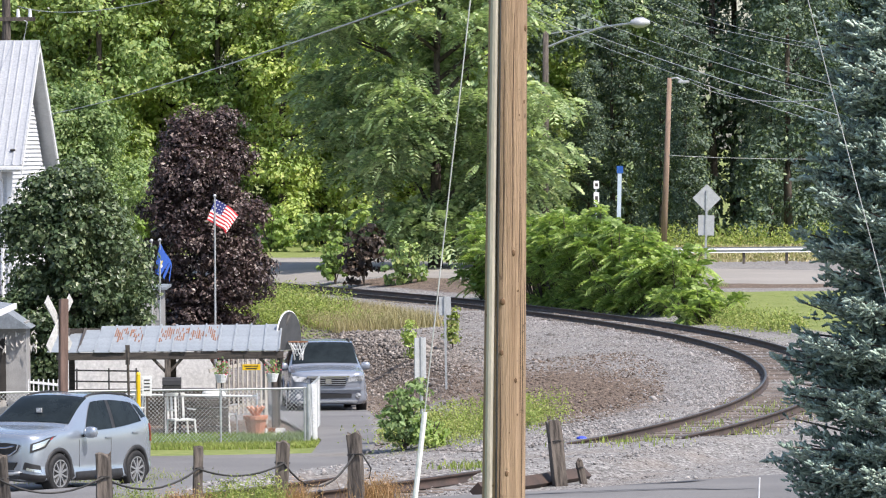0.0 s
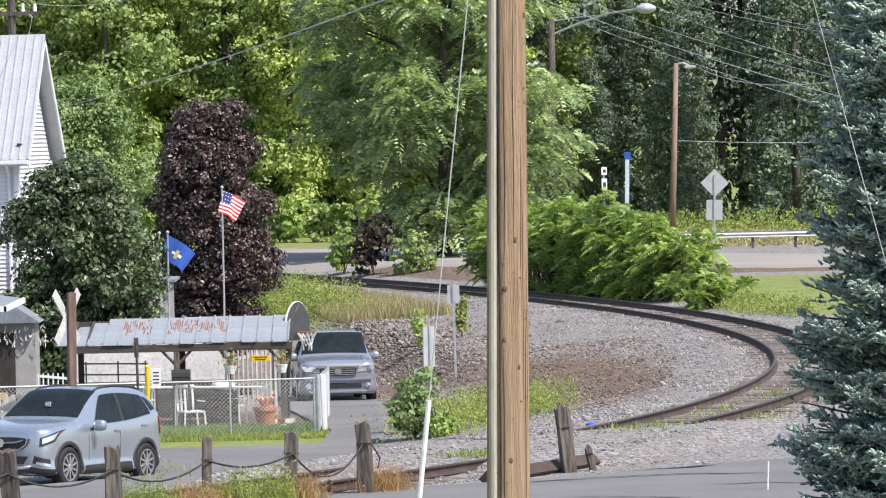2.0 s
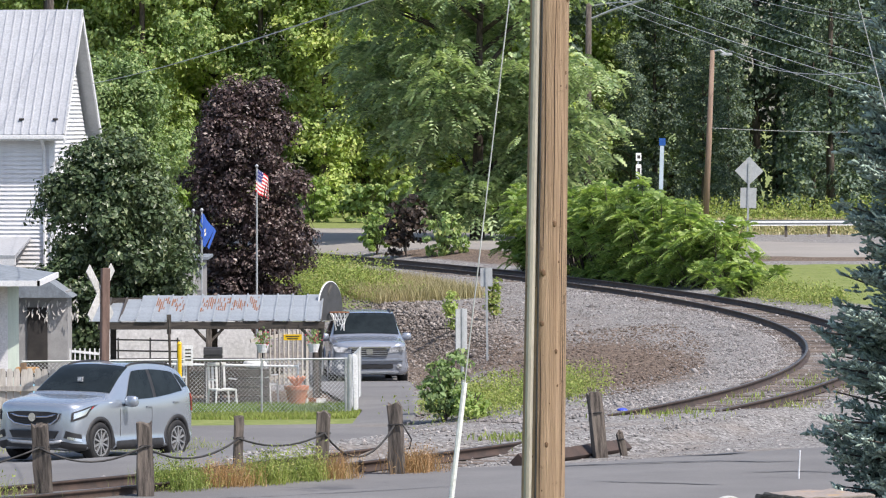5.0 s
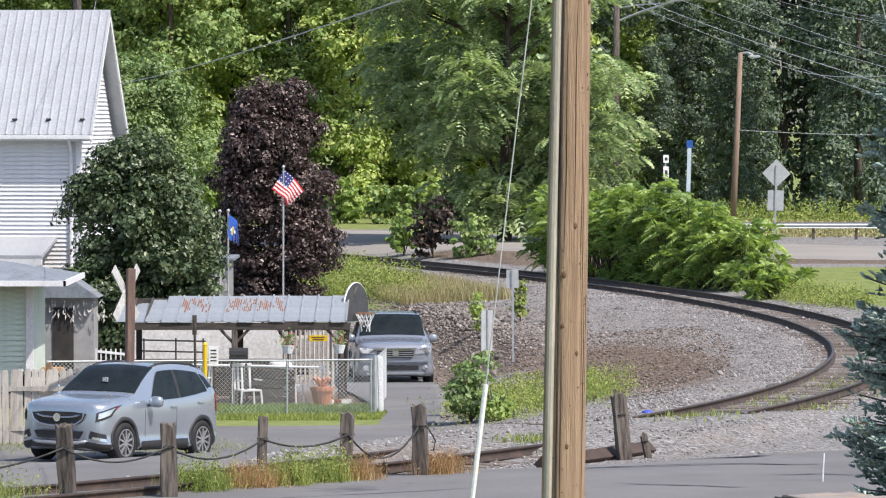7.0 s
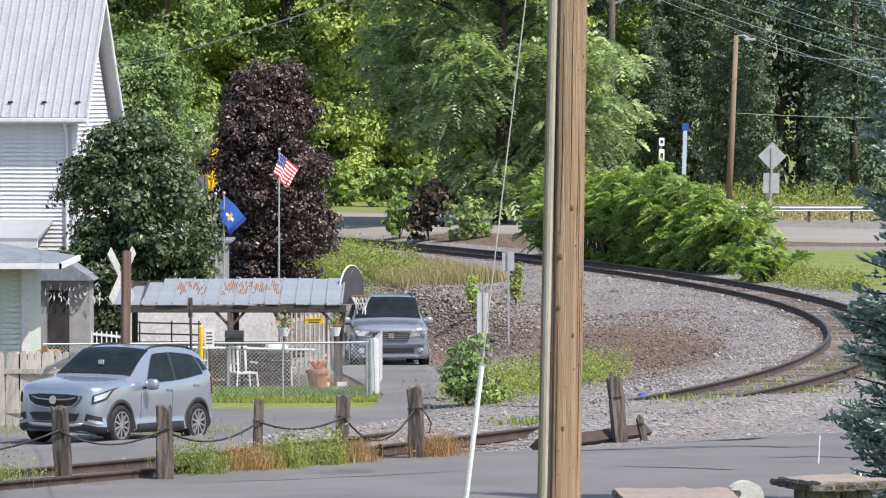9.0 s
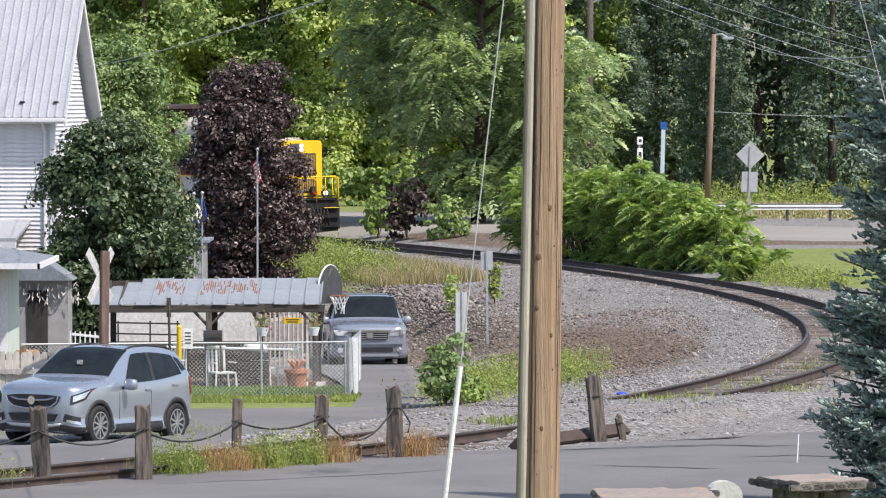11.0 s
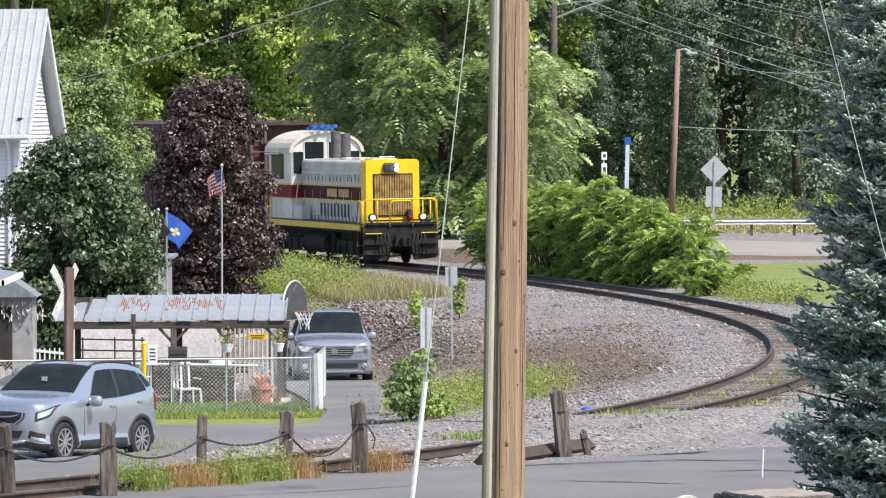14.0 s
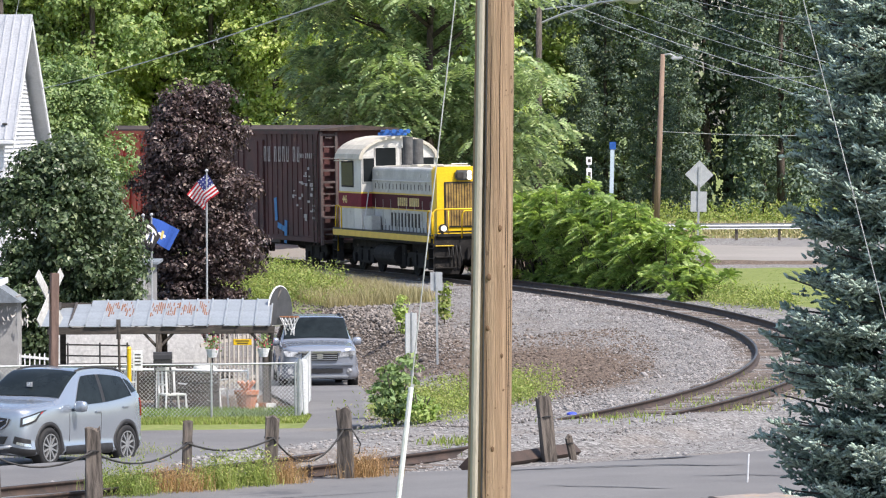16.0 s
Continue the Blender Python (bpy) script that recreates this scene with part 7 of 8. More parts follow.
# ---- poles and wires ----
def build_near_pole():
    g = gz(0.9, 33.6)
    t = thing("utility_pole", pose(0.875, 33.6, g), "brown wooden utility pole with knots and long cracks", "utility pole")
    bm = bmesh.new()
    n, seg, H = 40, 28, 11.0
    rings = []
    for i in range(n + 1):
        z = H * i / n
        r = 0.167 - 0.0045 * z
        ring = []
        for k in range(seg):
            a = 2 * math.pi * k / seg
            q = r * (1 + 0.02 * noise.noise((math.cos(a) * 2.5, math.sin(a) * 2.5, z * 0.35)) - (0.05 if k in (19, 23) else 0) * (0.5 + 0.5 * noise.noise((k, 2.0, z * 0.8))))
            ring.append(bm.verts.new((0.0165 * z + q * math.cos(a), q * math.sin(a), z)))
        rings.append(ring)
    for a, b in zip(rings, rings[1:]):
        for k in range(seg):
            bm.faces.new((a[k], a[(k + 1) % seg], b[(k + 1) % seg], b[k]))
    bm.faces.new(rings[-1])
    part("pole", bm, m_pole, t, smooth=True)
    rng = random.Random(13)
    bm = bmesh.new()
    bmesh.ops.create_icosphere(bm, subdivisions=1, radius=1)
    kn = finish(bm, "knot", smooth=True)
    kn.materials.append(M("knot_wood", (0.2, 0.12, 0.07), (0.09, 0.05, 0.03), rough=0.9, scale=40))
    for k in range(64):
        z, a = rng.uniform(0.8, 6.5), rng.uniform(math.pi * 1.05, math.pi * 1.95)
        r = 0.164 - 0.0045 * z
        o = new("knot", kn)
        o.parent = t
        s = rng.uniform(0.003, 0.009) if rng.random() < 0.8 else rng.uniform(0.012, 0.022)
        o.matrix_basis = pose(0.0165 * z + r * math.cos(a), r * math.sin(a), z) @ Matrix.Diagonal((s, s * 0.6, s * 1.5, 1))
    bm = bmesh.new()
    tube(bm, [(0.0165 * z - 0.06, -0.156 + 0.0045 * z, z) for z in [k * 0.5 for k in range(20)]], 0.008, 5)
    part("ground_wire", bm, m_darksteel, t)
    bm = bmesh.new()
    tube(bm, [(0.0165 * z - 0.118 + 0.0038 * z, -0.112 + 0.002 * z, z) for z in [k * 0.5 for k in range(20)]], 0.034, 10)
    part("wire_moulding", bm, M("grey_moulding", (0.5, 0.455, 0.39), (0.36, 0.325, 0.275), stretch=(6, 6, 0.5), rough=0.9), t, "weathered grey wooden wire moulding")
    m_crack = M("crack_shade", (0.06, 0.04, 0.03), (0.04, 0.027, 0.02), rough=0.95)
    for k in range(9):
        a, z0 = rng.uniform(math.pi * 1.3, math.pi * 1.9), rng.uniform(0.5, 5.0)
        bm = bmesh.new()
        pts = []
        for j in range(9):
            z = z0 + j * 0.22
            aa = a + 0.05 * noise.noise((z * 1.5, k, 3))
            r = (0.167 - 0.0045 * z) * 0.992
            pts.append((0.0165 * z + r * math.cos(aa), r * math.sin(aa), z))
        tube(bm, pts, [0.0012 + 0.0032 * math.sin(math.pi * j / 8) for j in range(9)], 5)
        part("crack", bm, m_crack, t)
    w = thing("guy_wire", pose(0.10, 35.5, gz(0.1, 35.5)), "steel guy wire with a long white plastic guard", "guy wire")
    gg = gz(0.1, 35.5)
    d = Vector((0.467, -0.0, 3.93)).normalized()
    p0 = Vector((0.23, 35.56, 2.62))
    def on(z):
        return p0 + d * ((z - p0.z) / d.z) - Vector((0.10, 35.5, gg))
    bm = bmesh.new()
    tube(bm, [on(gg), on(5), on(11.4)], 0.006, 6)
    part("wire", bm, m_wire, w)
    bm = bmesh.new()
    tube(bm, [on(gg + 0.1), on(2.5), on(3.52)], 0.021, 8)
    part("guard", bm, m_white, w, "white plastic guard tube")
    w = thing("stay_wire", pose(5.9, 44, gz(5.9, 44)), "thin steel stay wire before the blue spruce", "guy wire")
    bm = bmesh.new()
    base = Vector((5.9, 44, gz(5.9, 44)))
    tube(bm, [Vector((0, 0, 0)), Vector((5.1, 44.44, 3.66)) - base, Vector((4.37, 44.44, 6.5)) - base, Vector((3.4, 44.4, 10.3)) - base], 0.005, 6)
    part("wire", bm, m_wire, w)
build_near_pole()


def span(a, b, sag, r, label="overhead wire sagging between poles"):
    a, b = Vector(a), Vector(b)
    bm = bmesh.new()
    n = 14
    tube(bm, [a.lerp(b, k / n) - Vector((0, 0, sag * 4 * (k / n) * (1 - k / n))) for k in range(n + 1)], r, 5)
    return tagged(part("overhead_wire", bm, m_wire, smooth=True), label, "wire", "overhead wires")


def build_lamp_posts():
    g = gz(13.5, 210)
    t = thing("street_light", pose(13.48, 210.5, g), "brown wooden pole with a small lamp at its top", "street lamp", "street lamps")
    bm = bmesh.new()
    tube(bm, [(0, 0, 0), (0.18, 0, 4), (0.36, 0, 8.55 - g)], [0.16, 0.14, 0.11], 10)
    part("pole", bm, M("far_pole_wood", (0.3, 0.21, 0.16), (0.2, 0.145, 0.11), stretch=(6, 6, 0.4), rough=0.9), t, smooth=True)
    bm = bmesh.new()
    tube(bm, [(0.36, 0, 8.5 - g), (0.7, -0.1, 8.55 - g), (0.95, -0.2, 8.4 - g)], 0.05, 6)
    part("arm", bm, m_steel, t)
    bm = bmesh.new()
    box(bm, (1.0, -0.2, 8.36 - g), (0.55, 0.25, 0.14), pose(0, 0, 0, 0, 0, 0))
    part("lamp_head", bm, m_alu, t, bevel=0.04)
    g = gz(8.2, 216)
    t = thing("street_light", pose(8.2, 216, g), "grey wooden pole with a long arm and cobra-head lamp", "street lamp", "street lamps")
    bm = bmesh.new()
    tube(bm, [(0, 0, 0), (0.05, 0, 6), (0.1, 0, 11.0 - g)], [0.19, 0.17, 0.14], 10)
    part("pole", bm, m_oldwood, t, smooth=True)
    bm = bmesh.new()
    tube(bm, [(0.1, 0, 10.1 - g), (1.2, -0.3, 10.55 - g), (2.8, -1.2, 11.05 - g), (4.2, -2.5, 11.2 - g)], 0.06, 6)
    tube(bm, [(0.1, 0, 10.75 - g), (1.2, -0.3, 10.9 - g), (2.4, -1.0, 10.95 - g)], 0.03, 5)
    part("arm", bm, m_steel, t)
    bm = bmesh.new()
    box(bm, (0, 0, 0), (0.8, 0.34, 0.15))
    bmesh.ops.subdivide_edges(bm, edges=bm.edges[:], cuts=2, smooth=0.6, use_grid_fill=True)
    part("lamp_head", bm, m_alu, t, smooth=True, m=pose(4.45, -2.6, 11.2 - g))
build_lamp_posts()

def build_wires():
    for a, b, r in (((6.68, 190, 11.59), (12.07, 120, 6.6), 0.015), ((6.68, 190, 11.3), (11.95, 120, 6.29), 0.011), ((8.33, 190, 11.58), (11.66, 120, 7.17), 0.010), ((10.72, 190, 11.56), (11.61, 120, 7.49), 0.010), ((11.78, 190, 11.56), (12.41, 120, 8.19), 0.010), ((13.21, 190, 11.54), (12.41, 120, 8.28), 0.010)):
        a, b = Vector(a), Vector(b)
        span(a + (a - b) * 0.5, b + (b - a) * 0.25, 0.5, r * 0.75)
    span((14.86, 210, 8.3), (11.95, 120, 6.7), 0.35, 0.013)
    span((13.62, 210.4, 4.95), (24.5, 211, 4.75), 0.12, 0.011)
    t = thing("roadside_pole", pose(24.5, 211.1, gz(24.5, 211)), "plain wooden pole at the roadside", "utility pole")
    bm = bmesh.new()
    cyl(bm, (0, 0, 0), (0, 0, 8), 0.15, 0.11, 10)
    part("pole", bm, m_oldwood, t)
    span((-8.93, 124.8, 6.5), (0.98, 33.75, 6.95), 0.12, 0.009, "service wire from the white house to the utility pole")
    span((-10.4, 132.9, 9.72), (0.98, 33.7, 7.6), 0.5, 0.008)
    g = gz(-10.3, 133)
    t = thing("transformer_pole", pose(-10.75, 133, g), "utility pole with a grey transformer behind the house", "utility pole")
    bm = bmesh.new()
    cyl(bm, (0, 0, 0), (0, 0, 11.5), 0.17, 0.12, 12)
    part("pole", bm, m_oldwood, t)
    bm = bmesh.new()
    cyl(bm, (0.45, -0.1, 9.0), (0.45, -0.1, 9.9), 0.23, seg=16)
    cyl(bm, (0.45, -0.1, 9.9), (0.45, -0.1, 10.02), 0.25, 0.18, 16)
    part("transformer_can", bm, m_alu, t)
    bm = bmesh.new()
    box(bm, (-0.1, -0.1, 10.7), (1.9, 0.1, 0.12))
    part("cross_arm", bm, m_oldwood, t)
    for x in (-0.9, -0.45, 0.35, 0.7):
        bm = bmesh.new()
        cyl(bm, (x, -0.1, 10.75), (x, -0.1, 11.0), 0.06, 0.04, 8)
        part("insulator", bm, m_white, t)
    bm = bmesh.new()
    tube(bm, [(0.35, -0.1, 10.8), (0.62, -0.15, 10.6), (0.5, -0.1, 10.05)], 0.02, 5)
    part("lead_wire", bm, m_wire, t)
build_wires()


# ---- gate pillars on the rise before the camera ----
def build_pillars():
    m_cap = M("sandstone_cap", (0.3, 0.255, 0.225), (0.24, 0.21, 0.19), rough=0.9, scale=4, fine=30, bump=0.4, wear=((0.42, 0.28, 0.14), 2.2, 0.54))
    m_edge = M("rough_stone", (0.2, 0.185, 0.17), (0.085, 0.078, 0.07), rough=0.95, scale=9, fine=30, bump=0.6, depth=0.03, rnd=0.25)
    for x, y, top, rz, w in ((1.42, 27.0, 3.27, 2, 0.69), (2.36, 27.0, 3.36, 28, 0.48)):
        g = gz(x, y)
        t = thing("gate_pillar", pose(x, y, g, 0, 0, rz), "square stone gate pillar with a rough-edged sandstone cap", "pillar", "gate pillars")
        bm = bmesh.new()
        box(bm, (0, 0, top - g - 0.028), (w, w, 0.055))
        bmesh.ops.subdivide_edges(bm, edges=bm.edges[:], cuts=9, use_grid_fill=True)
        for v in bm.verts:
            q = max(abs(v.co.x), abs(v.co.y)) / (w / 2)
            if q > 0.97:
                n = noise.noise(Vector((v.co.x * 14, v.co.y * 14, v.co.z * 30)))
                v.co.x *= 1 + 0.03 * n
                v.co.y *= 1 + 0.03 * n
                v.co.z += 0.012 * noise.noise(Vector((v.co.x * 9, v.co.y * 9, 5)))
        part("cap", bm, m_cap, t, "tan sandstone cap")
        bm = bmesh.new()
        for k in range(24):
            a = k / 24 * 4
            e = int(a)
            f = (a - e) - 0.5
            px, py = ((f * w, -w / 2), (w / 2, f * w), (-f * w, w / 2), (-w / 2, -f * w))[e]
            box(bm, (px, py, top - g - 0.035), (0.16 if e % 2 == 0 else 0.025, 0.025 if e % 2 == 0 else 0.16, 0.04 + 0.008 * (k % 3)))
        part("cap_edge", bm, m_edge, t, "rough broken stone edge", bevel=0.008)
        rng = random.Random(int(x * 10))
        hh = top - g - 0.056
        rows = 9
        for r in range(rows):
            for side in range(4):
                for c in range(2):
                    bm = bmesh.new()
                    ww = w - 0.16
                    off = (c - 0.5) * ww / 2 + (0.04 if r % 2 else -0.04)
                    box(bm, (off, -ww / 2 + 0.05, (r + 0.5) * hh / rows), (ww / 2 - 0.012, 0.1 + rng.uniform(-0.01, 0.015), hh / rows - 0.012), pose(0, 0, 0, 0, 0, 90 * side))
                    part("stone", bm, m_edge, t, bevel=0.012)
        bm = bmesh.new()
        box(bm, (0, 0, hh / 2), (w - 0.22, w - 0.22, hh))
        part("mortar_core", bm, m_edge, t)
    g = gz(1.88, 27.6)
    t = thing("rounded_stone", pose(1.88, 27.75, g, 0, 0, 10), "pale upright stone with a rounded top between the pillars", "stone")
    bm = bmesh.new()
    prism(bm, [(-0.11, 0), (0.11, 0), (0.11, 3.19 - g)] + [(0.11 * math.cos(a), 3.19 - g + 0.09 * math.sin(a)) for a in [k * math.pi / 10 for k in range(1, 10)]] + [(-0.11, 3.19 - g)], -0.05, 0.05, "y")
    part("stone_body", bm, M("pale_stone", (0.55, 0.56, 0.52), (0.46, 0.47, 0.43), rough=0.9), t, bevel=0.01)
    s = thing("thin_white_stake", pose(5.3, 63.0, gz(5.3, 63.0) + 0.04), "thin white marker stake by the road", "stake")
    bm = bmesh.new()
    cyl(bm, (0, 0, 0), (0.02, 0, 0.42), 0.012, seg=6)
    part("stake", bm, m_white, s)
build_pillars()


# ---- blue spruce ----
def build_spruce():
    """Boughs in whorls; each bough a flat fan of side twigs, each twig set with finger-thick needle shoots."""
    rng = np.random.default_rng(17)
    x0, y0 = 6.75, 53.0
    g = gz(x0, y0)
    t = thing("blue_spruce", pose(x0, y0, g), "tall blue spruce with dense silvery blue-green needles", "tree")
    bm = bmesh.new()
    tube(bm, [(0, 0, 0), (0, 0, 5), (0, 0, 11.2)], [0.2, 0.12, 0.02], 8)
    part("trunk", bm, m_bark, t)
    P, D = [], []
    limbs = bmesh.new()
    up = np.array([0.0, 0.0, 1.0])
    zs = np.arange(0.35, 10.6, 0.2)
    for w, z in enumerate(zs):
        R = float(np.interp(z, [0, 0.7, 1.25, 2.05, 2.6, 3.0, 3.4, 4.1, 4.65, 5.0, 5.7, 6.3, 7.5, 9, 11], [2.0, 2.12, 2.22, 1.92, 2.2, 1.78, 1.8, 1.8, 1.82, 1.76, 1.66, 1.36, 1.05, 0.62, 0.1]))
        count = max(5, int(5 + R * 4.2))
        for k in range(count):
            a = 2 * np.pi * (k + 0.37 * w + rng.uniform(-0.3, 0.3)) / count
            L = R * rng.uniform(0.8, 1.06)
            rear = math.sin(a) > 0.45
            rise = rng.uniform(-0.1, 0.1)
            zz = z - 0.1 * math.sin(2 * math.pi * z / 0.62) + rng.uniform(-0.06, 0.06)
            ax = np.array([math.cos(a), math.sin(a), 0.0])
            sd = np.array([-math.sin(a), math.cos(a), 0.0])
            def axis(q):
                return ax * q * L + up * (zz + L * (rise * q - 0.24 * q + 0.26 * q ** 3))
            tube(limbs, [axis(0), axis(0.5), axis(0.97)], [0.03, 0.02, 0.008], 4)
            for q in np.arange(0.34, 1.0, (0.15 if rear else 0.082) / L):
                for side in (-1, 1):
                    tl = (0.1 + 0.42 * min(1, (1 - q) * 1.6)) * rng.uniform(0.7, 1.15) * min(1, L / 1.3)
                    ang = radians(rng.uniform(40, 62))
                    td = ax * math.cos(ang) + sd * side * math.sin(ang) + up * rng.uniform(-0.55, 0.35)
                    m = max(1, int(tl / 0.062))
                    f = (np.arange(m) + 1) / m
                    base = axis(q)[None] + td[None] * (f * tl)[:, None] + up[None] * (0.12 * tl * f ** 2)[:, None]
                    alt = np.where(np.arange(m) % 2, 1, -1)[:, None] * np.cross(td, up)[None]
                    if not rear and math.cos(a) < 0.6:
                        base, alt, m = np.concatenate([base, base - td[None] * 0.02]), np.concatenate([alt, -alt]), 2 * m
                    dirs = td[None] * 0.8 + alt * rng.uniform(0.35, 0.95, (m, 1)) + up[None] * rng.uniform(0.1, 0.95, (m, 1)) + rng.normal(0, 0.2, (m, 3))
                    P.append(base)
                    D.append(dirs)
            P.append(axis(0.97)[None])
            D.append((ax + up * 0.3)[None])
    part("bough_wood", limbs, m_bark, t)["kind"] = "stuff"
    P, D = np.concatenate(P), np.concatenate(D)
    P = P + rng.normal(0, 0.012, P.shape)
    D /= np.linalg.norm(D, axis=1)[:, None]
    n = len(P)
    ref = up[None] + rng.normal(0, 0.2, (n, 3))
    u = np.cross(D, ref)
    u /= np.linalg.norm(u, axis=1)[:, None]
    v = np.cross(D, u)
    L, r = rng.uniform(0.075, 0.125, n)[:, None], rng.uniform(0.016, 0.023, n)[:, None]
    seg = 4
    rings = []
    for f, q in ((0.0, 0.7), (0.6, 1.0), (1.0, 0.3)):
        for k in range(seg):
            a = 2 * np.pi * k / seg + f * 2.0
            rings.append(P + D * L * (f - 0.12) + (u * np.cos(a) + v * np.sin(a)) * r * q * rng.uniform(0.75, 1.3, (n, 1)))
    V = np.stack(rings, 1).reshape(-1, 3)
    f = [[i * seg + k, i * seg + (k + 1) % seg, (i + 1) * seg + (k + 1) % seg, (i + 1) * seg + k] for i in range(2) for k in range(seg)]
    F = (np.arange(n)[:, None, None] * (3 * seg) + np.array(f)[None]).reshape(-1, 4)
    part("needle_shoot", mesh_np("needle_shoot", V, F), lf_spruce, t, "silvery blue-green needle shoots")["kind"] = "stuff"
    # single needles standing off the shoots
    m = int(n * 2.2)
    idx = rng.integers(0, n, m)
    out = rng.normal(0, 1, (m, 3))
    c = P[idx] + D[idx] * L[idx] * rng.uniform(0.0, 0.95, (m, 1)) + out / np.linalg.norm(out, axis=1)[:, None] * r[idx] * 1.1
    part("needles", leaf_mesh("needles", c, out, 0.038, rng, 0.22, fold=0.1), lf_spruce, t)["kind"] = "stuff"


build_spruce()


# ---- sumac thicket, shrubs, weeds and loose stones ----
def build_sumac():
    """Stems that end in rosettes of long arching compound leaves."""
    rng = np.random.default_rng(23)
    r2 = random.Random(23)
    spots = []
    for k in range(17):
        f = k / 16
        x, y = 0.9 + f * 9.0, 166 - f * 18 + r2.uniform(-1, 1)
        spots.append((x, y, (3.1 if f < 0.15 else 3.6) - 1.3 * max(0, f - 0.8) / 0.2 + r2.uniform(-0.7, 0.5)))
    for x, y, h in spots + [(8.9, 141.5, 1.2), (9.9, 141.2, 0.9), (8.4, 143, 1.5)]:
        x = max(x, float(np.interp(y, TY[TS > -40], TX[TS > -40])) + 2.5)
        t = thing("sumac_bush", pose(x, y, gz(x, y)), "bright green sumac bush with feathery leaves", "bush", "sumac thicket")
        bm = bmesh.new()
        base, dirs = [], []
        for k in range(26 if h > 2 else 9):
            a, e = r2.uniform(0, 6.28), r2.uniform(0.1, 1.25)
            p = Vector((math.cos(a) * e, math.sin(a) * e * 0.9, h * (r2.uniform(0.7, 0.98) if k % 3 == 0 else r2.uniform(0.06, 0.8)) * (1.06 - 0.22 * e)))
            tube(bm, [(math.cos(a) * 0.2, math.sin(a) * 0.2, 0), p * 0.6, p], [0.03, 0.022, 0.012], 5)
            m = 15
            az = rng.uniform(0, 6.28, m)
            el = rng.uniform(-0.3, 1.3, m)
            back = rng.uniform(0, 0.4, m)
            base.append(np.array(p)[None] * (1 - 0.25 * back[:, None]))
            dirs.append(np.column_stack([np.cos(az) * np.cos(el), np.sin(az) * np.cos(el), np.sin(el)]))
        part("stem", bm, m_bark, t)
        part("fronds", fronds(rng, np.concatenate(base), np.concatenate(dirs), 0.6 if h > 2 else 0.42, 8, 0.15, 0.5, 0.2), lf_sumac, t)


def leaf_bush(x, y, w, h, leaf, size, n, label, seed, name="shrub"):
    rng = np.random.default_rng(seed)
    t = thing(name, pose(x, y, gz(x, y)), label, "bush")
    bm = bmesh.new()
    r2 = random.Random(seed)
    for k in range(1 if name == "sapling" else 7):
        a = r2.uniform(0, 6.28)
        tube(bm, [(0, 0, 0), (math.cos(a) * w * 0.3, math.sin(a) * w * 0.3, h * 0.5), (math.cos(a) * w * 0.55, math.sin(a) * w * 0.5, h * r2.uniform(0.7, 0.95))], [0.025, 0.018, 0.008], 5)
    part("stem", bm, m_bark, t)
    lob = [(r2.uniform(-0.5, 0.5) * w, r2.uniform(-0.4, 0.4) * w, h * r2.uniform(0.15, 0.8), w * 0.4, w * 0.4, h * 0.2) for _ in range(14)]
    c, nn = crown_points(rng, lob, n, 12, 0.1)
    c[:, 2] = np.clip(c[:, 2], 0.03, None)
    part("leaves", leaf_mesh("leaves", c, nn, size, rng, 0.6, droop=0.5), leaf, t)


def blades(name, label, region, n, h, mat, seed, width=0.012, lean=0.35, parent=None):
    """Grass and weed stalks standing on the ground; region(rng, n) gives x, y."""
    rng = np.random.default_rng(seed)
    x, y = region(rng, n)
    n = len(x)
    z = ground_z(x, y)
    hh = h * rng.uniform(0.45, 1.2, n)
    a = rng.uniform(0, 6.28, n)
    b = rng.uniform(0, 6.28, n)
    wx, wy = np.cos(a) * width, np.sin(a) * width
    lx, ly = np.cos(b) * lean * hh * rng.uniform(0.2, 1, n), np.sin(b) * lean * hh * rng.uniform(0.2, 1, n)
    p = np.column_stack([x, y, z - 0.02])
    w = np.column_stack([wx, wy, wx * 0])
    m = p + np.column_stack([lx * 0.35, ly * 0.35, hh * 0.6])
    t = p + np.column_stack([lx, ly, hh])
    V = np.stack([p - w, p + w, m + w * 0.8, m - w * 0.8, t], 1).reshape(-1, 3)
    q = np.arange(n)[:, None] * 5
    F = np.concatenate([q + np.array([[0, 1, 2]]), q + np.array([[0, 2, 3]]), q + np.array([[3, 2, 4]])], 1).reshape(-1, 3)
    return tagged(part(name, mesh_np(name, V, F), mat), label, "weeds", kind="stuff")


def weeds(name, label, region, n, h, mat, seed, size=0.06, per=9, spread=0.05):
    """Leafy stalks: small leaves up each stem."""
    rng = np.random.default_rng(seed)
    x, y = region(rng, n)
    n = len(x)
    z = ground_z(x, y)
    hh = (h * rng.uniform(0.35, 1.15, n))[:, None]
    u = rng.uniform(0.05, 1, (n, per))
    lx, ly = rng.normal(0, 0.18, (n, 1)) * hh, rng.normal(0, 0.18, (n, 1)) * hh
    w = spread * (1.3 - u)
    c = np.stack([x[:, None] + lx * u + rng.normal(0, 1, (n, per)) * w, y[:, None] + ly * u + rng.normal(0, 1, (n, per)) * w, z[:, None] + hh * u], -1).reshape(-1, 3)
    nn = np.tile([0.0, -0.35, 0.6], (len(c), 1)) + rng.normal(0, 0.3, (len(c), 3))
    me = leaf_mesh(name, c, nn, size, rng, 0.38, droop=-1.2, jitter=0.6)
    return tagged(part(name, me, mat), label, "weeds", kind="stuff")


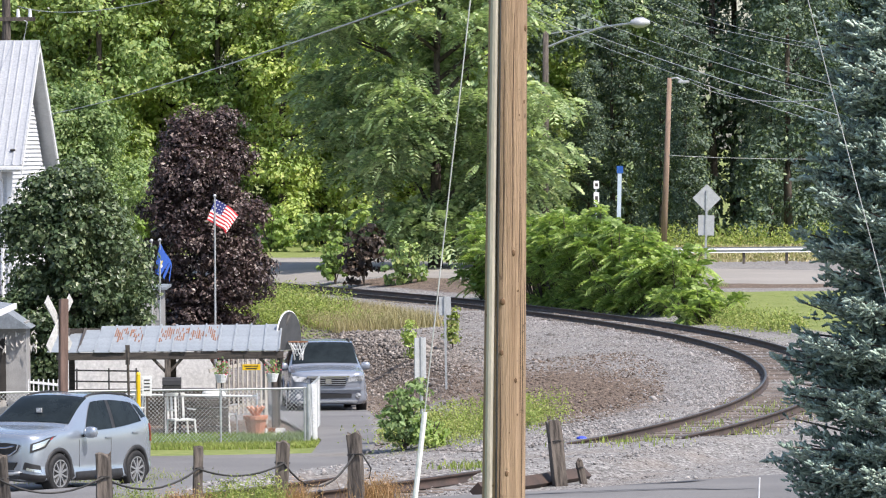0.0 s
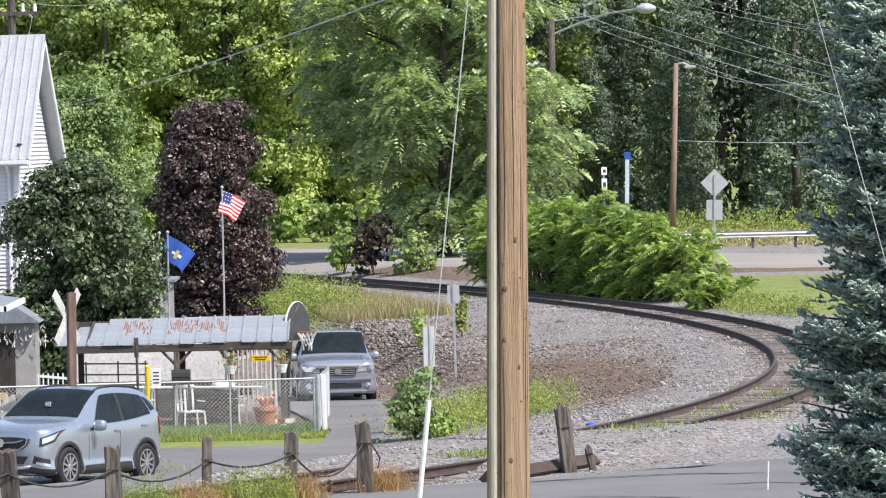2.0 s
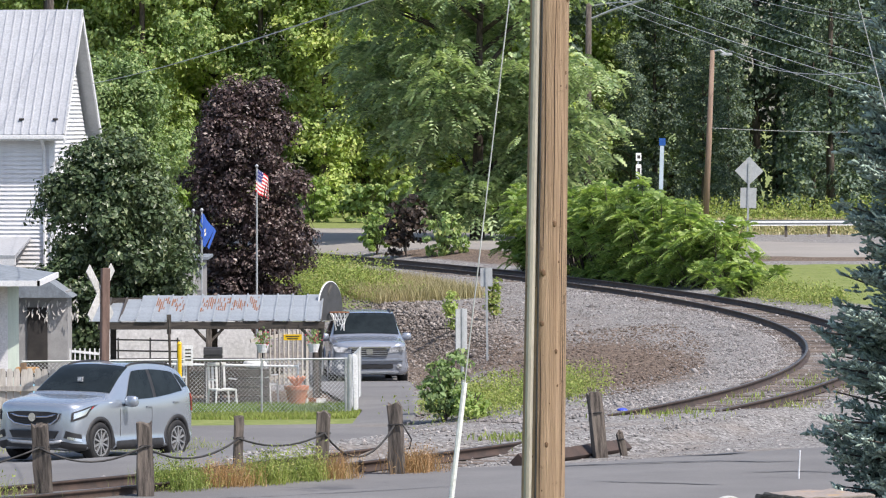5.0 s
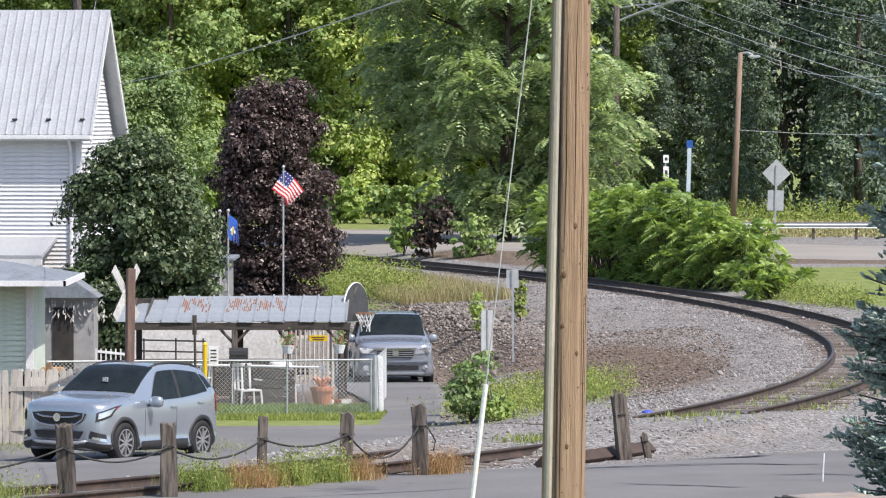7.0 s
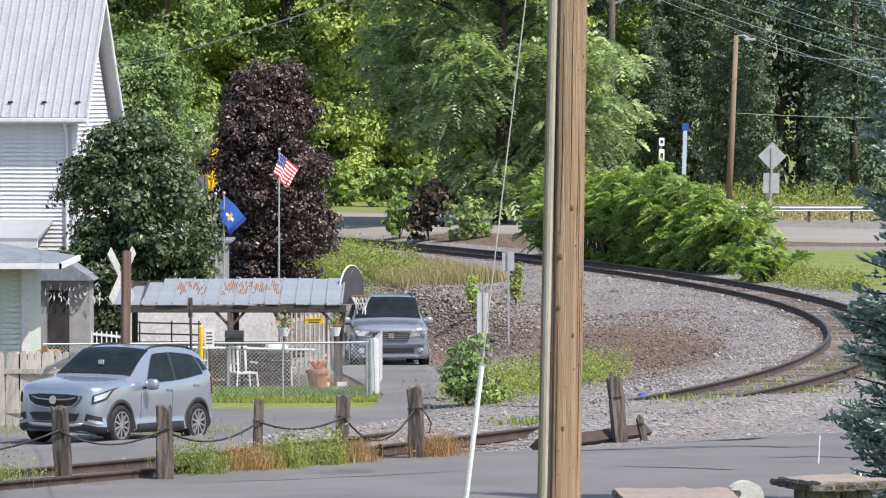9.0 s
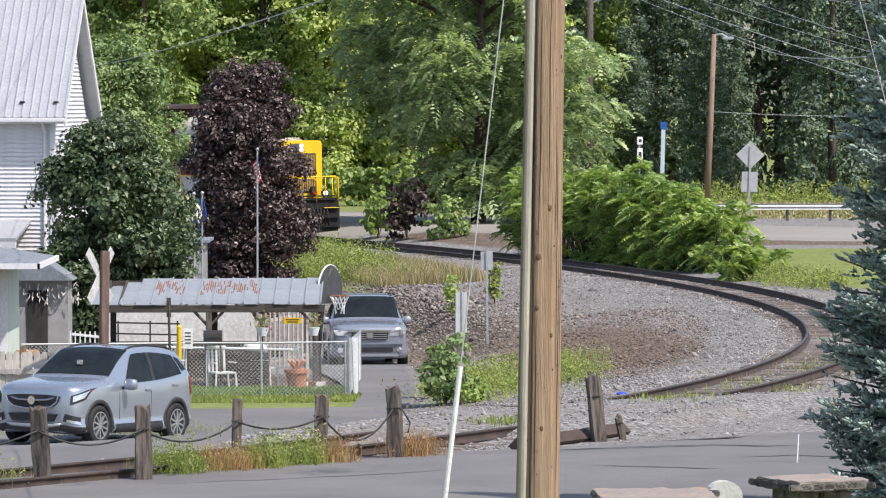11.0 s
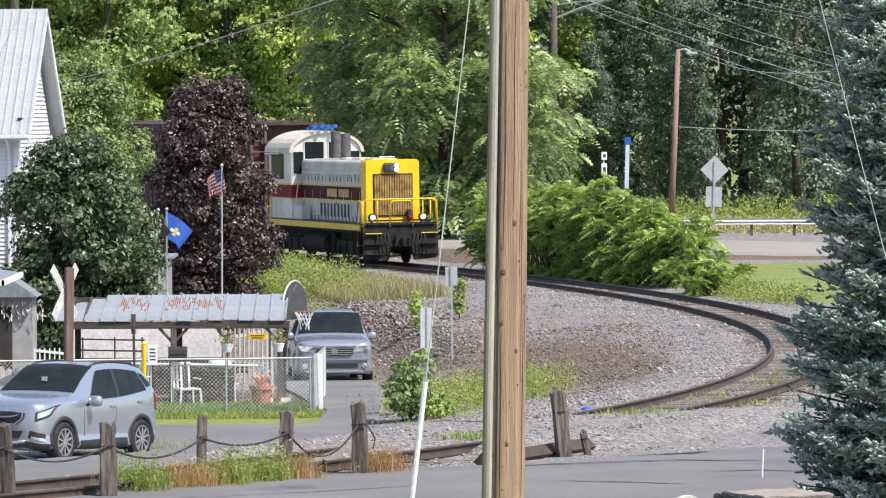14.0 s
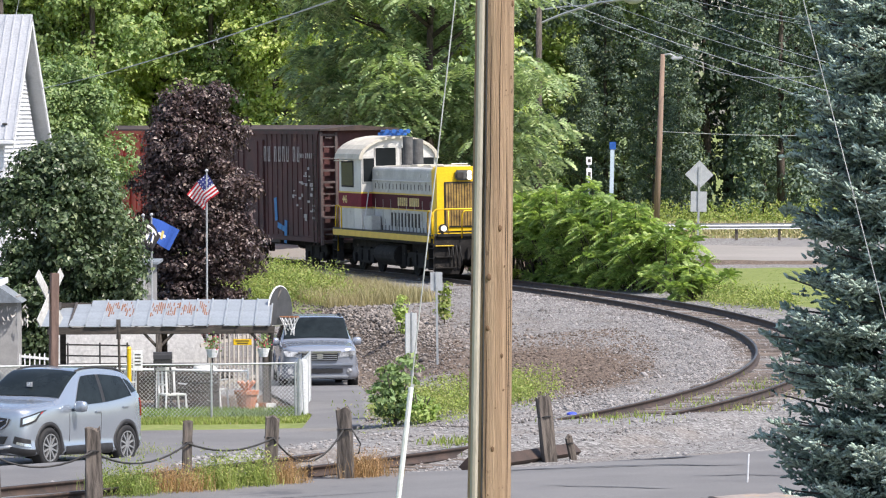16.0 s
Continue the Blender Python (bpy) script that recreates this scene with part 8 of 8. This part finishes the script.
def patch_of(spots):
    def region(rng, n):
        xs, ys = [], []
        for x, y, sx, sy, share in spots:
            k = int(n * share)
            xs.append(rng.normal(x, sx, k))
            ys.append(rng.normal(y, sy, k))
        return np.concatenate(xs), np.concatenate(ys)
    return region


def along(parts):
    """Places beside the line: from s0 to s1 along it, d0 to d1 across."""
    def region(rng, n):
        s = np.concatenate([rng.uniform(p[0], p[1], int(n * p[4])) for p in parts])
        d = np.concatenate([rng.uniform(p[2], p[3], int(n * p[4])) for p in parts])
        keep = np.array([noise.noise((a * 0.5, b * 0.7, 9.0)) for a, b in zip(s, d)]) > rng.uniform(-0.5, 0.15, len(s))
        s, d = s[keep], d[keep]
        return np.interp(s, TS, TX) + np.cos(np.interp(s, TS, TH)) * d, np.interp(s, TS, TY) - np.sin(np.interp(s, TS, TH)) * d
    return region


def rect(x0, x1, y0, y1):
    return lambda rng, n: (rng.uniform(x0, x1, n), rng.uniform(y0, y1, n))


build_sumac()
for k_u in range(9):
    x_u = -13 + k_u * 2.6
    leaf_bush(x_u, 224 - x_u * 0.9 + (k_u % 3), 1.5, 2.0 + 0.6 * (k_u % 2), (lf_sumac, lf_forest, lf_yellow)[k_u % 3], 0.3, 110, "leafy undergrowth at the foot of the wood", 70 + k_u, "undergrowth")
leaf_bush(-0.4, 183, 1.1, 2.6, lf_deadbrown, 0.26, 130, "drooping dead brown foliage under the walnut tree", 35, "dead_branches")
leaf_bush(-1.6, 186, 0.9, 1.9, lf_sumac, 0.24, 90, "green brush under the walnut tree", 36)
leaf_bush(1.2, 181, 1.0, 1.8, lf_forest, 0.24, 90, "green brush under the walnut tree", 37)
leaf_bush(0.55, 89.2, 0.55, 1.35, lf_light, 0.13, 130, "leafy green shrub at the edge of the drive", 31)
leaf_bush(2.25, 131, 0.22, 1.5, lf_weed, 0.12, 8, "young sapling with broad leaves on the railway bank", 38, "sapling")
leaf_bush(0.97, 129, 0.16, 1.3, lf_yellow, 0.11, 9, "thin yellow-green sapling on the railway bank", 39, "sapling")
leaf_bush(1.05, 88.6, 0.4, 0.7, lf_sumac, 0.1, 70, "low bright green shrub on the gravel", 33)
weeds("weeds_by_shrub", "tall pale green weeds beside the shrub", patch_of([(1.6, 92, 0.7, 2.5, 0.6), (2.9, 93, 0.45, 1.5, 0.4)]), 1500, 0.6, lf_weed, 41, 0.07, 9)
weeds("bank_weeds", "tall green weeds on the railway bank", along([(10, 34, -9.5, -5.2, 0.6), (4, 18, -9.3, -6.6, 0.4)]), 5200, 0.95, lf_weed, 42, 0.11, 11, 0.09)
blades("bank_straw", "dry straw-coloured grass on the railway bank", along([(-1, 14, -8.3, -4.8, 0.75), (8, 26, -7.0, -4.2, 0.25)]), 24000, 0.52, lf_straw, 43, 0.008, 0.6)
weeds("bank_weeds_low", "low green weeds among the straw on the bank", along([(0, 12, -8.3, -6.2, 1.0)]), 900, 0.5, lf_weed, 54, 0.09, 9, 0.08)
weeds("post_weeds_green", "yellow-green weeds round the guard posts", patch_of([(-3.4, 63.0, 0.22, 0.25, 0.35), (-2.15, 64.1, 0.16, 0.25, 0.3), (-1.65, 64.7, 0.16, 0.25, 0.2), (-6.3, 60.6, 0.5, 0.4, 0.15)]), 520, 0.55, lf_weed, 44, 0.05, 12, 0.045)
blades("post_straw", "dry feathery stalks among the guard posts", patch_of([(-2.75, 63.6, 0.24, 0.22, 0.4), (-1.2, 65.2, 0.15, 0.25, 0.25), (-0.05, 66.8, 0.2, 0.3, 0.35)]), 1500, 0.42, lf_rusty, 56, 0.004, 0.7)
weeds("post_weeds_rust", "dry rust-coloured weeds round the guard posts", patch_of([(-0.05, 66.8, 0.18, 0.3, 0.4), (-1.2, 65.2, 0.15, 0.25, 0.2), (-2.75, 63.6, 0.22, 0.22, 0.4)]), 420, 0.46, lf_rusty, 45, 0.03, 14, 0.03)
blades("post_grass", "long green grass round the guard posts", patch_of([(-3.4, 63.0, 0.25, 0.25, 0.3), (-2.15, 64.1, 0.18, 0.25, 0.3), (-1.6, 64.8, 0.18, 0.25, 0.2), (-6.2, 60.6, 0.4, 0.4, 0.2)]), 2400, 0.42, lf_weed, 57, 0.004, 0.7)
blades("yard_grass", "mown green grass of the fenced yard", rect(-8.0, -1.4, 94.6, 97.9), 12000, 0.07, lf_grass, 46, 0.014, 0.6)
blades("grass_edge", "rough grass along the fence foot", rect(-8.0, -1.2, 92.5, 94.4), 11000, 0.1, lf_weed, 47, 0.012, 0.6)
blades("fence_grass", "long green grass inside the chain-link fence", rect(-8.0, -1.5, 94.3, 97.5), 14000, 0.17, lf_grass, 55, 0.012, 0.5)
blades("parking_grass", "sparse grass under the parked car", patch_of([(-7.6, 84.5, 1.4, 1.2, 0.6), (-5.0, 84.0, 0.8, 1.0, 0.4)]), 5000, 0.12, lf_weed, 48, 0.012, 0.6)
blades("track_weeds", "tufts of weeds between the rails", patch_of([(4.3, 79.3, 0.5, 1.2, 0.3), (6.6, 85, 0.5, 2, 0.3), (8.2, 92, 0.5, 2, 0.2), (1.4, 72, 0.3, 0.4, 0.2)]), 900, 0.14, lf_weed, 49, 0.012, 0.6)
blades("lawn_outside_curve", "mown lawn outside the curve of the track", rect(9.5, 22, 128, 163), 30000, 0.03, lf_lawn, 50, 0.016, 1.0)
blades("verge_far", "rough pale grass verge beyond the far road", rect(6, 40, 203, 232), 16000, 0.16, lf_straw, 51, 0.05, 0.8)
weeds("wood_edge_weeds", "green weeds at the foot of the wood", rect(6, 40, 231, 237), 1300, 1.1, lf_weed, 52, 0.2, 9, 0.15)
weeds("lawn_scrub", "scrubby green growth above the track", patch_of([(11.2, 140, 0.4, 2.0, 0.6), (12.2, 135, 0.35, 1.6, 0.4)]), 700, 0.45, lf_weed, 53, 0.1, 10, 0.1)


# ---- clutter under the shelter ----
def build_clutter():
    g = gz(-4.4, 97.2)
    t = thing("barbecue_grill", pose(-4.4, 97.2, g), "dark metal barbecue grill standing under the shelter", "grill")
    bm = bmesh.new()
    box(bm, (0, 0, 1.12), (0.4, 0.34, 0.12))
    part("fire_box", bm, m_darksteel, t, bevel=0.02)
    bm = bmesh.new()
    prism(bm, [(-0.17, 1.18), (0.17, 1.18), (0.15, 1.27), (0.08, 1.33), (-0.08, 1.33), (-0.15, 1.27)], -0.2, 0.2, "x")
    part("lid", bm, m_trim, t, bevel=0.01)
    for x in (-0.17, 0.17):
        for y in (-0.13, 0.13):
            bm = bmesh.new()
            cyl(bm, (x, y, 0), (x * 0.95, y, 1.08), 0.018, seg=6)
            part("leg", bm, m_darksteel, t)
    rng = np.random.default_rng(88)
    m_petal = M("red_petal", (0.6, 0.08, 0.1), (0.5, 0.05, 0.12), rough=0.6)
    for x, y in ((-3.35, 97.6), (-2.25, 97.8)):
        g = gz(x, y)
        t = thing("flower_pot", pose(x, y, g), "white pot of red flowers on a thin stand", "flower pot", "flower pots in the yard")
        bm = bmesh.new()
        cyl(bm, (0, 0, 0), (0, 0, 1.2), 0.02, seg=6)
        cyl(bm, (0, 0, 0), (0, 0, 0.04), 0.16, seg=12)
        part("stand", bm, m_darksteel, t)
        bm = bmesh.new()
        cyl(bm, (0, 0, 1.2), (0, 0, 1.38), 0.09, 0.14, seg=12)
        part("pot", bm, m_white, t)
        for nm, k, mt, sz in (("leaves", 90, lf_light, 0.07), ("petals", 45, m_petal, 0.045)):
            c = rng.normal(0, 0.085, (k, 3)) + np.array([0, 0, 1.5])
            part(nm, leaf_mesh(nm, c, rng.normal(0, 1, (k, 3)), sz, rng, 0.7), mt, t)["kind"] = "stuff"
build_clutter()


def build_stones():
    rng = np.random.default_rng(61)
    ico = np.array([(1, 0, 0), (-1, 0, 0), (0, 1, 0), (0, -1, 0), (0, 0, 1), (0, 0, -1)], float)
    tri = np.array([(0, 2, 4), (2, 1, 4), (1, 3, 4), (3, 0, 4), (2, 0, 5), (1, 2, 5), (3, 1, 5), (0, 3, 5)])
    def scatter(name, label, s, d, size, mat, category="stones"):
        x = np.interp(s, TS, TX) + np.cos(np.interp(s, TS, TH)) * d
        y = np.interp(s, TS, TY) - np.sin(np.interp(s, TS, TH)) * d
        n = len(x)
        z = ground_z(x, y)
        r = size * rng.lognormal(0, 0.4, n)[:, None, None]
        V = ico[None] * rng.uniform(0.55, 1.25, (n, 6, 1)) * r * np.array([1, 1, 0.7])
        a = rng.uniform(0, 6.28, n)
        ca, sa = np.cos(a)[:, None], np.sin(a)[:, None]
        V = np.stack([V[..., 0] * ca - V[..., 1] * sa, V[..., 0] * sa + V[..., 1] * ca, V[..., 2] + V[..., 0] * rng.uniform(-0.4, 0.4, (n, 1))], -1)
        V += np.column_stack([x, y, z + size * 0.25])[:, None, :]
        F = (np.arange(n)[:, None, None] * 6 + tri[None]).reshape(-1, 3)
        tagged(part(name, mesh_np(name, V.reshape(-1, 3), F), mat), label, category, kind="stuff")
    def bare(s, d):
        """Fewer stones where the bank is bare earth."""
        x = np.interp(s, TS, TX) + np.cos(np.interp(s, TS, TH)) * d
        y = np.interp(s, TS, TY) - np.sin(np.interp(s, TS, TH)) * d
        keep = rng.uniform(0, 1, len(s)) > zones(x, y)[1] * 1.1
        return s[keep], d[keep]
    n = 30000
    s = rng.uniform(-72, 8, n)
    d = -np.abs(rng.normal(0, 1, n)) * np.interp(s, [-72, -60, -30, 12], [1.2, 2.6, 4.2, 3.6]) - 1.0
    scatter("ballast_bank", "loose grey ballast stones on the railway bank", *bare(s, d), 0.024, m_ballast)
    n = 16000
    s = rng.uniform(-104, 20, n)
    d = rng.uniform(-1.9, 1.9, n)
    keep = (abs(d) > 1.25) | (rng.uniform(0, 1, n) < 0.4)
    scatter("track_ballast", "grey ballast stones between and beside the rails", s[keep], d[keep], 0.026, m_ballast)
    n = 8500
    s = np.clip(rng.normal(-11, 10, n), -42, 8)
    scatter("rubble_ridge", "dark broken rubble along the foot of the bank", s, -rng.normal(8.7, 1.3, n), 0.04, M("dark_rubble", (0.28, 0.25, 0.225), (0.12, 0.1, 0.088), rough=0.95, scale=4, fine=20, bump=0.4, island=0.4))
    n = 5200
    scatter("earth_clods", "brown clods and stones on the bare bank", rng.uniform(-58, -24, n), -rng.uniform(3.0, 8.5, n), 0.03, M("earth_clod", (0.2, 0.155, 0.125), (0.1, 0.075, 0.06), rough=0.95, scale=4, fine=20, bump=0.4, island=0.5))
    n = 520
    s = np.clip(rng.normal(-10, 8, n), -30, 8)
    scatter("rock_ledge", "broken dark rocks in a ledge along the bank", s, -rng.normal(8.15, 0.3, n), 0.068, M("ledge_rock", (0.27, 0.245, 0.225), (0.1, 0.085, 0.075), rough=0.95, scale=4, fine=20, bump=0.5, island=0.45), "rocks")
    n = 5000
    s = rng.uniform(-122, -68, n)
    scatter("crossing_gravel", "loose gravel beside the crossing", s, rng.uniform(1.6, 4.6, n), 0.017, m_ballast)
build_stones()

t_blue = thing("blue_litter", pose(3.75, 82.5, gz(3.75, 82.5) + 0.02), "crumpled bright blue plastic litter on the bank", "litter")
bm_b = bmesh.new()
bmesh.ops.create_icosphere(bm_b, subdivisions=2, radius=0.1, matrix=Matrix.Diagonal((1.1, 0.7, 0.5, 1)))
for v_b in bm_b.verts:
    v_b.co *= 1 + 0.4 * noise.noise(v_b.co * 14)
part("plastic", bm_b, M("blue_litter_plastic", (0.05, 0.09, 0.6), (0.03, 0.06, 0.45), rough=0.4), t_blue)


# ---- timber edging and spare rail beside the crossing ----
def build_edging():
    for s0, s1, d, z, label in ((-79.3, -75.6, 2.2, 0.12, "dark rusty steel edge beside the crossing"),):
        bm = bmesh.new()
        a, b = on_track(s0), on_track(s1)
        p = [Vector((q[0] + math.cos(q[3]) * d, q[1] - math.sin(q[3]) * d, 0)) for q in (a, on_track((s0 + s1) / 2), b)]
        for v in p:
            v.z = gz(v.x, v.y) + z * 0.6
        tube(bm, p, 0.14, 4)
        tagged(part("track_edging", bm, m_rust), label, "timber")
build_edging()


# ---- tar-sealed cracks on the near road ----
def build_cracks():
    rng = random.Random(77)
    for x0, x1, y0, slope, w in ((1.6, 5.6, 66.8, -0.12, 0.09), (3.7, 5.0, 68.2, 0.15, 0.12), (2.4, 4.2, 62.6, -0.35, 0.06), (-3.6, 0.6, 60.9, 0.32, 0.05), (-2.2, 0.2, 63.2, 0.4, 0.05), (4.6, 6.4, 64.4, -0.1, 0.05)):
        bm = bmesh.new()
        n = 26
        prev = None
        for k in range(n + 1):
            f = k / n
            x = x0 + (x1 - x0) * f
            y = y0 + slope * (x - x0) + 0.22 * noise.noise((x * 1.7, y0, 2))
            ww = w * (0.5 + 0.8 * abs(noise.noise((x * 3, y0, 9)))) * min(1, 6 * f * (1 - f) + 0.15)
            row = [bm.verts.new((x, y + s * ww, gz(x, y) + 0.068)) for s in (-1, 1)]
            if prev:
                bm.faces.new((prev[0], row[0], row[1], prev[1]))
            prev = row
        tagged(part("tar_seal", bm, M("tar", (0.045, 0.045, 0.047), (0.03, 0.03, 0.031), rough=0.6)), "black tar seal over a crack in the road", "tar seal", "tar seals", kind="structure")
build_cracks()


# ---- flags ----
def cloth_material(name, c):
    return M(name, c, tuple(v * 0.9 for v in c), rough=0.75, scale=5, fine=120, bump=0.05, spec=0.2)

fl_red, fl_white, fl_navy = cloth_material("flag_red", (0.6, 0.05, 0.06)), cloth_material("flag_white", (0.8, 0.78, 0.76)), cloth_material("flag_navy", (0.05, 0.06, 0.2))
fl_blue, fl_black, fl_gold = cloth_material("flag_blue", (0.04, 0.11, 0.42)), cloth_material("flag_black", (0.035, 0.033, 0.035)), cloth_material("flag_gold", (0.5, 0.42, 0.15))
STRIPS = 9


def build_flag(x, y, top, fly, hoist, kind, label, name, turn):
    g = gz(x, y)
    t = thing(name, pose(x, y, g), label, "flag", "flags on poles")
    bm = bmesh.new()
    cyl(bm, (0.0, 0, 0), (0.02, 0, top - g), 0.032, 0.022, 10)
    bmesh.ops.create_uvsphere(bm, u_segments=10, v_segments=6, radius=0.05, matrix=Matrix.Translation((0.02, 0, top - g + 0.03)))
    part("flagpole", bm, m_steel, t, smooth=False)
    strips = []
    w = fly / STRIPS
    for i in range(STRIPS):
        bm = bmesh.new()
        mats = {"us": [fl_red, fl_white, fl_navy], "state": [fl_blue, fl_gold, fl_white], "black": [fl_black, fl_white, fl_white]}[kind]
        rows = 13 if kind == "us" else 8
        for r in range(rows):
            if kind == "us":
                mi = 2 if (i < 4 and r < 7) else (r % 2)
            elif kind == "state":
                mi = 1 if (i == 4 and 3 <= r <= 5) else 2 if (i in (3, 5) and r == 4) else 0
            else:
                mi = 1 if (i in (3, 5) and 3 <= r <= 5) or (i == 4 and r in (2, 6)) or (r == 1 and 2 <= i <= 6) else 0
            z0, z1 = -hoist * r / rows, -hoist * (r + 1) / rows
            vs = [bm.verts.new((a, b, z)) for z in (z0, z1) for b in (-0.004, 0.004) for a in (0, w * 1.04)]
            for f in ((0, 1, 5, 4), (3, 2, 6, 7), (0, 2, 3, 1), (4, 5, 7, 6), (0, 4, 6, 2), (1, 3, 7, 5)):
                face = bm.faces.new([vs[k] for k in f])
                face.material_index = mi
            if kind == "us" and mi == 2 and r % 2 == 0:
                for side in (-0.007, 0.007):
                    v = [bm.verts.new((w * 0.5 + 0.018 * math.cos(q), side, (z0 + z1) / 2 + 0.018 * math.sin(q))) for q in [k * 1.2566 for k in range(5)]]
                    face = bm.faces.new(v)
                    face.material_index = 1
        bmesh.ops.remove_doubles(bm, verts=bm.verts, dist=0.0005)
        me = bpy.data.meshes.new("flag_strip")
        bm.to_mesh(me)
        bm.free()
        for m in mats:
            me.materials.append(m)
        strips.append(part("flag_strip", me, None, t))
    return strips, w, top - g - 0.05, turn


# each flag: seconds and the way it blows (degrees: 0 to the camera's right, 180 to its left)
FLAGS = [
    build_flag(-4.36, 123.0, 4.2, 0.82, 0.62, "us", "red and white striped flag with a starred blue canton", "striped_flag",
               [(0, 20), (0.5, 75), (1, 55), (1.5, 15), (2, 35), (2.5, 100), (3, 145), (3.5, 80), (4, 70), (6.5, 60), (7, 20), (7.5, 30), (8, 60), (8.5, 65), (9, 45), (11.5, 115), (12, 165), (12.5, 25), (13, 50), (13.5, 60), (14, 130), (14.5, 140), (15, 70), (15.5, 100), (16, 165)]),
    build_flag(-5.78, 121.2, 3.05, 0.9, 0.62, "state", "blue flag with a gold and white emblem on a pole", "blue_flag",
               [(0, 65), (0.5, 75), (1, 50), (1.5, 15), (2, 10), (2.5, 70), (3, 40), (3.5, 45), (4, 55), (6.5, 80), (7, 75), (7.5, 60), (8, 30), (8.5, 45), (9, 25), (11.5, 140), (12, 120), (12.5, 70), (13, 65), (13.5, 60), (14, 20), (14.5, 8), (15, 60), (15.5, 70), (16, 30)]),
    build_flag(-5.96, 120.3, 3.05, 0.85, 0.62, "black", "black flag with a plain white round device on a pole", "black_flag",
               [(0, 160), (0.5, 140), (1, 130), (1.5, 110), (2, 120), (2.5, 130), (3, 150), (3.5, 155), (4, 140), (6.5, 130), (7, 140), (7.5, 120), (8, 160), (8.5, 150), (9, 150), (11.5, 40), (12, 60), (12.5, 150), (13, 150), (13.5, 140), (14, 165), (14.5, 160), (15, 150), (15.5, 120), (16, 50)]),
]

# ---- what moves ----
SPEED = 5.46  # metres a second along the line


def rolling(t, wheels, radius, lead, reach):
    """A car on the line: lead metres behind the locomotive's front to its middle, bogies at reach either side."""
    rows = []
    for k in range(33):
        s = 21.5 + SPEED * (14.5 - k * 0.5) + lead
        a, b = on_track(s - reach), on_track(s + reach)
        yaw = math.degrees(math.atan2(-(b[0] - a[0]), b[1] - a[1]))
        rows.append((k * 0.5, pose((a[0] + b[0]) / 2, (a[1] + b[1]) / 2, (a[2] + b[2]) / 2, 0, -0.6, yaw)))
    walk(t, rows)
    step = 0.1
    turn = math.degrees(SPEED * step / radius)
    for w in wheels:
        x, y, z = w.matrix_basis.translation
        walk(w, [(k * step, pose(x, y, z, k * turn % 360)) for k in range(161)])


def waving(strips, w, z, turn, seed):
    """A flag in stiff upright strips: each swings about the one before it, and the fly end droops."""
    ts, an = np.array([a for a, _ in turn]), np.array([b for _, b in turn], float)
    for i, strip in enumerate(strips):
        rows = []
        for k in range(65):
            t = k * 0.25
            base = np.interp(t, ts, an)
            px = py = pz = 0.0
            for j in range(i + 1):
                a = radians(base + 26 * math.sin(5.2 * t + seed - j * 0.75) * (0.3 + 0.1 * j))
                droop = radians(26 + 12 * math.sin(2.1 * t + seed) + 2 * j)
                if j < i:
                    px += w * math.cos(a) * math.cos(droop)
                    py += w * math.sin(a) * math.cos(droop)
                    pz -= w * math.sin(droop)
            rows.append((t, pose(0.035 + px, py, z + pz, 0, 0, math.degrees(a)) @ pose(0, 0, 0, 0, math.degrees(droop) * 0.9, 0)))
        walk(strip, rows)


def motions():
    rolling(LOCO, LOCO_WHEELS, 0.5, 6.4, 3.5)
    rolling(CAR_A, CAR_A_WHEELS, 0.42, 12.9 + 1.1 + 8.6, 6.4)
    rolling(CAR_B, CAR_B_WHEELS, 0.42, 12.9 + 1.1 + 17.2 + 1.3 + 7.7, 5.5)
    for n, (strips, w, z, turn) in enumerate(FLAGS):
        waving(strips, w, z, turn, n * 2.1)


motions()
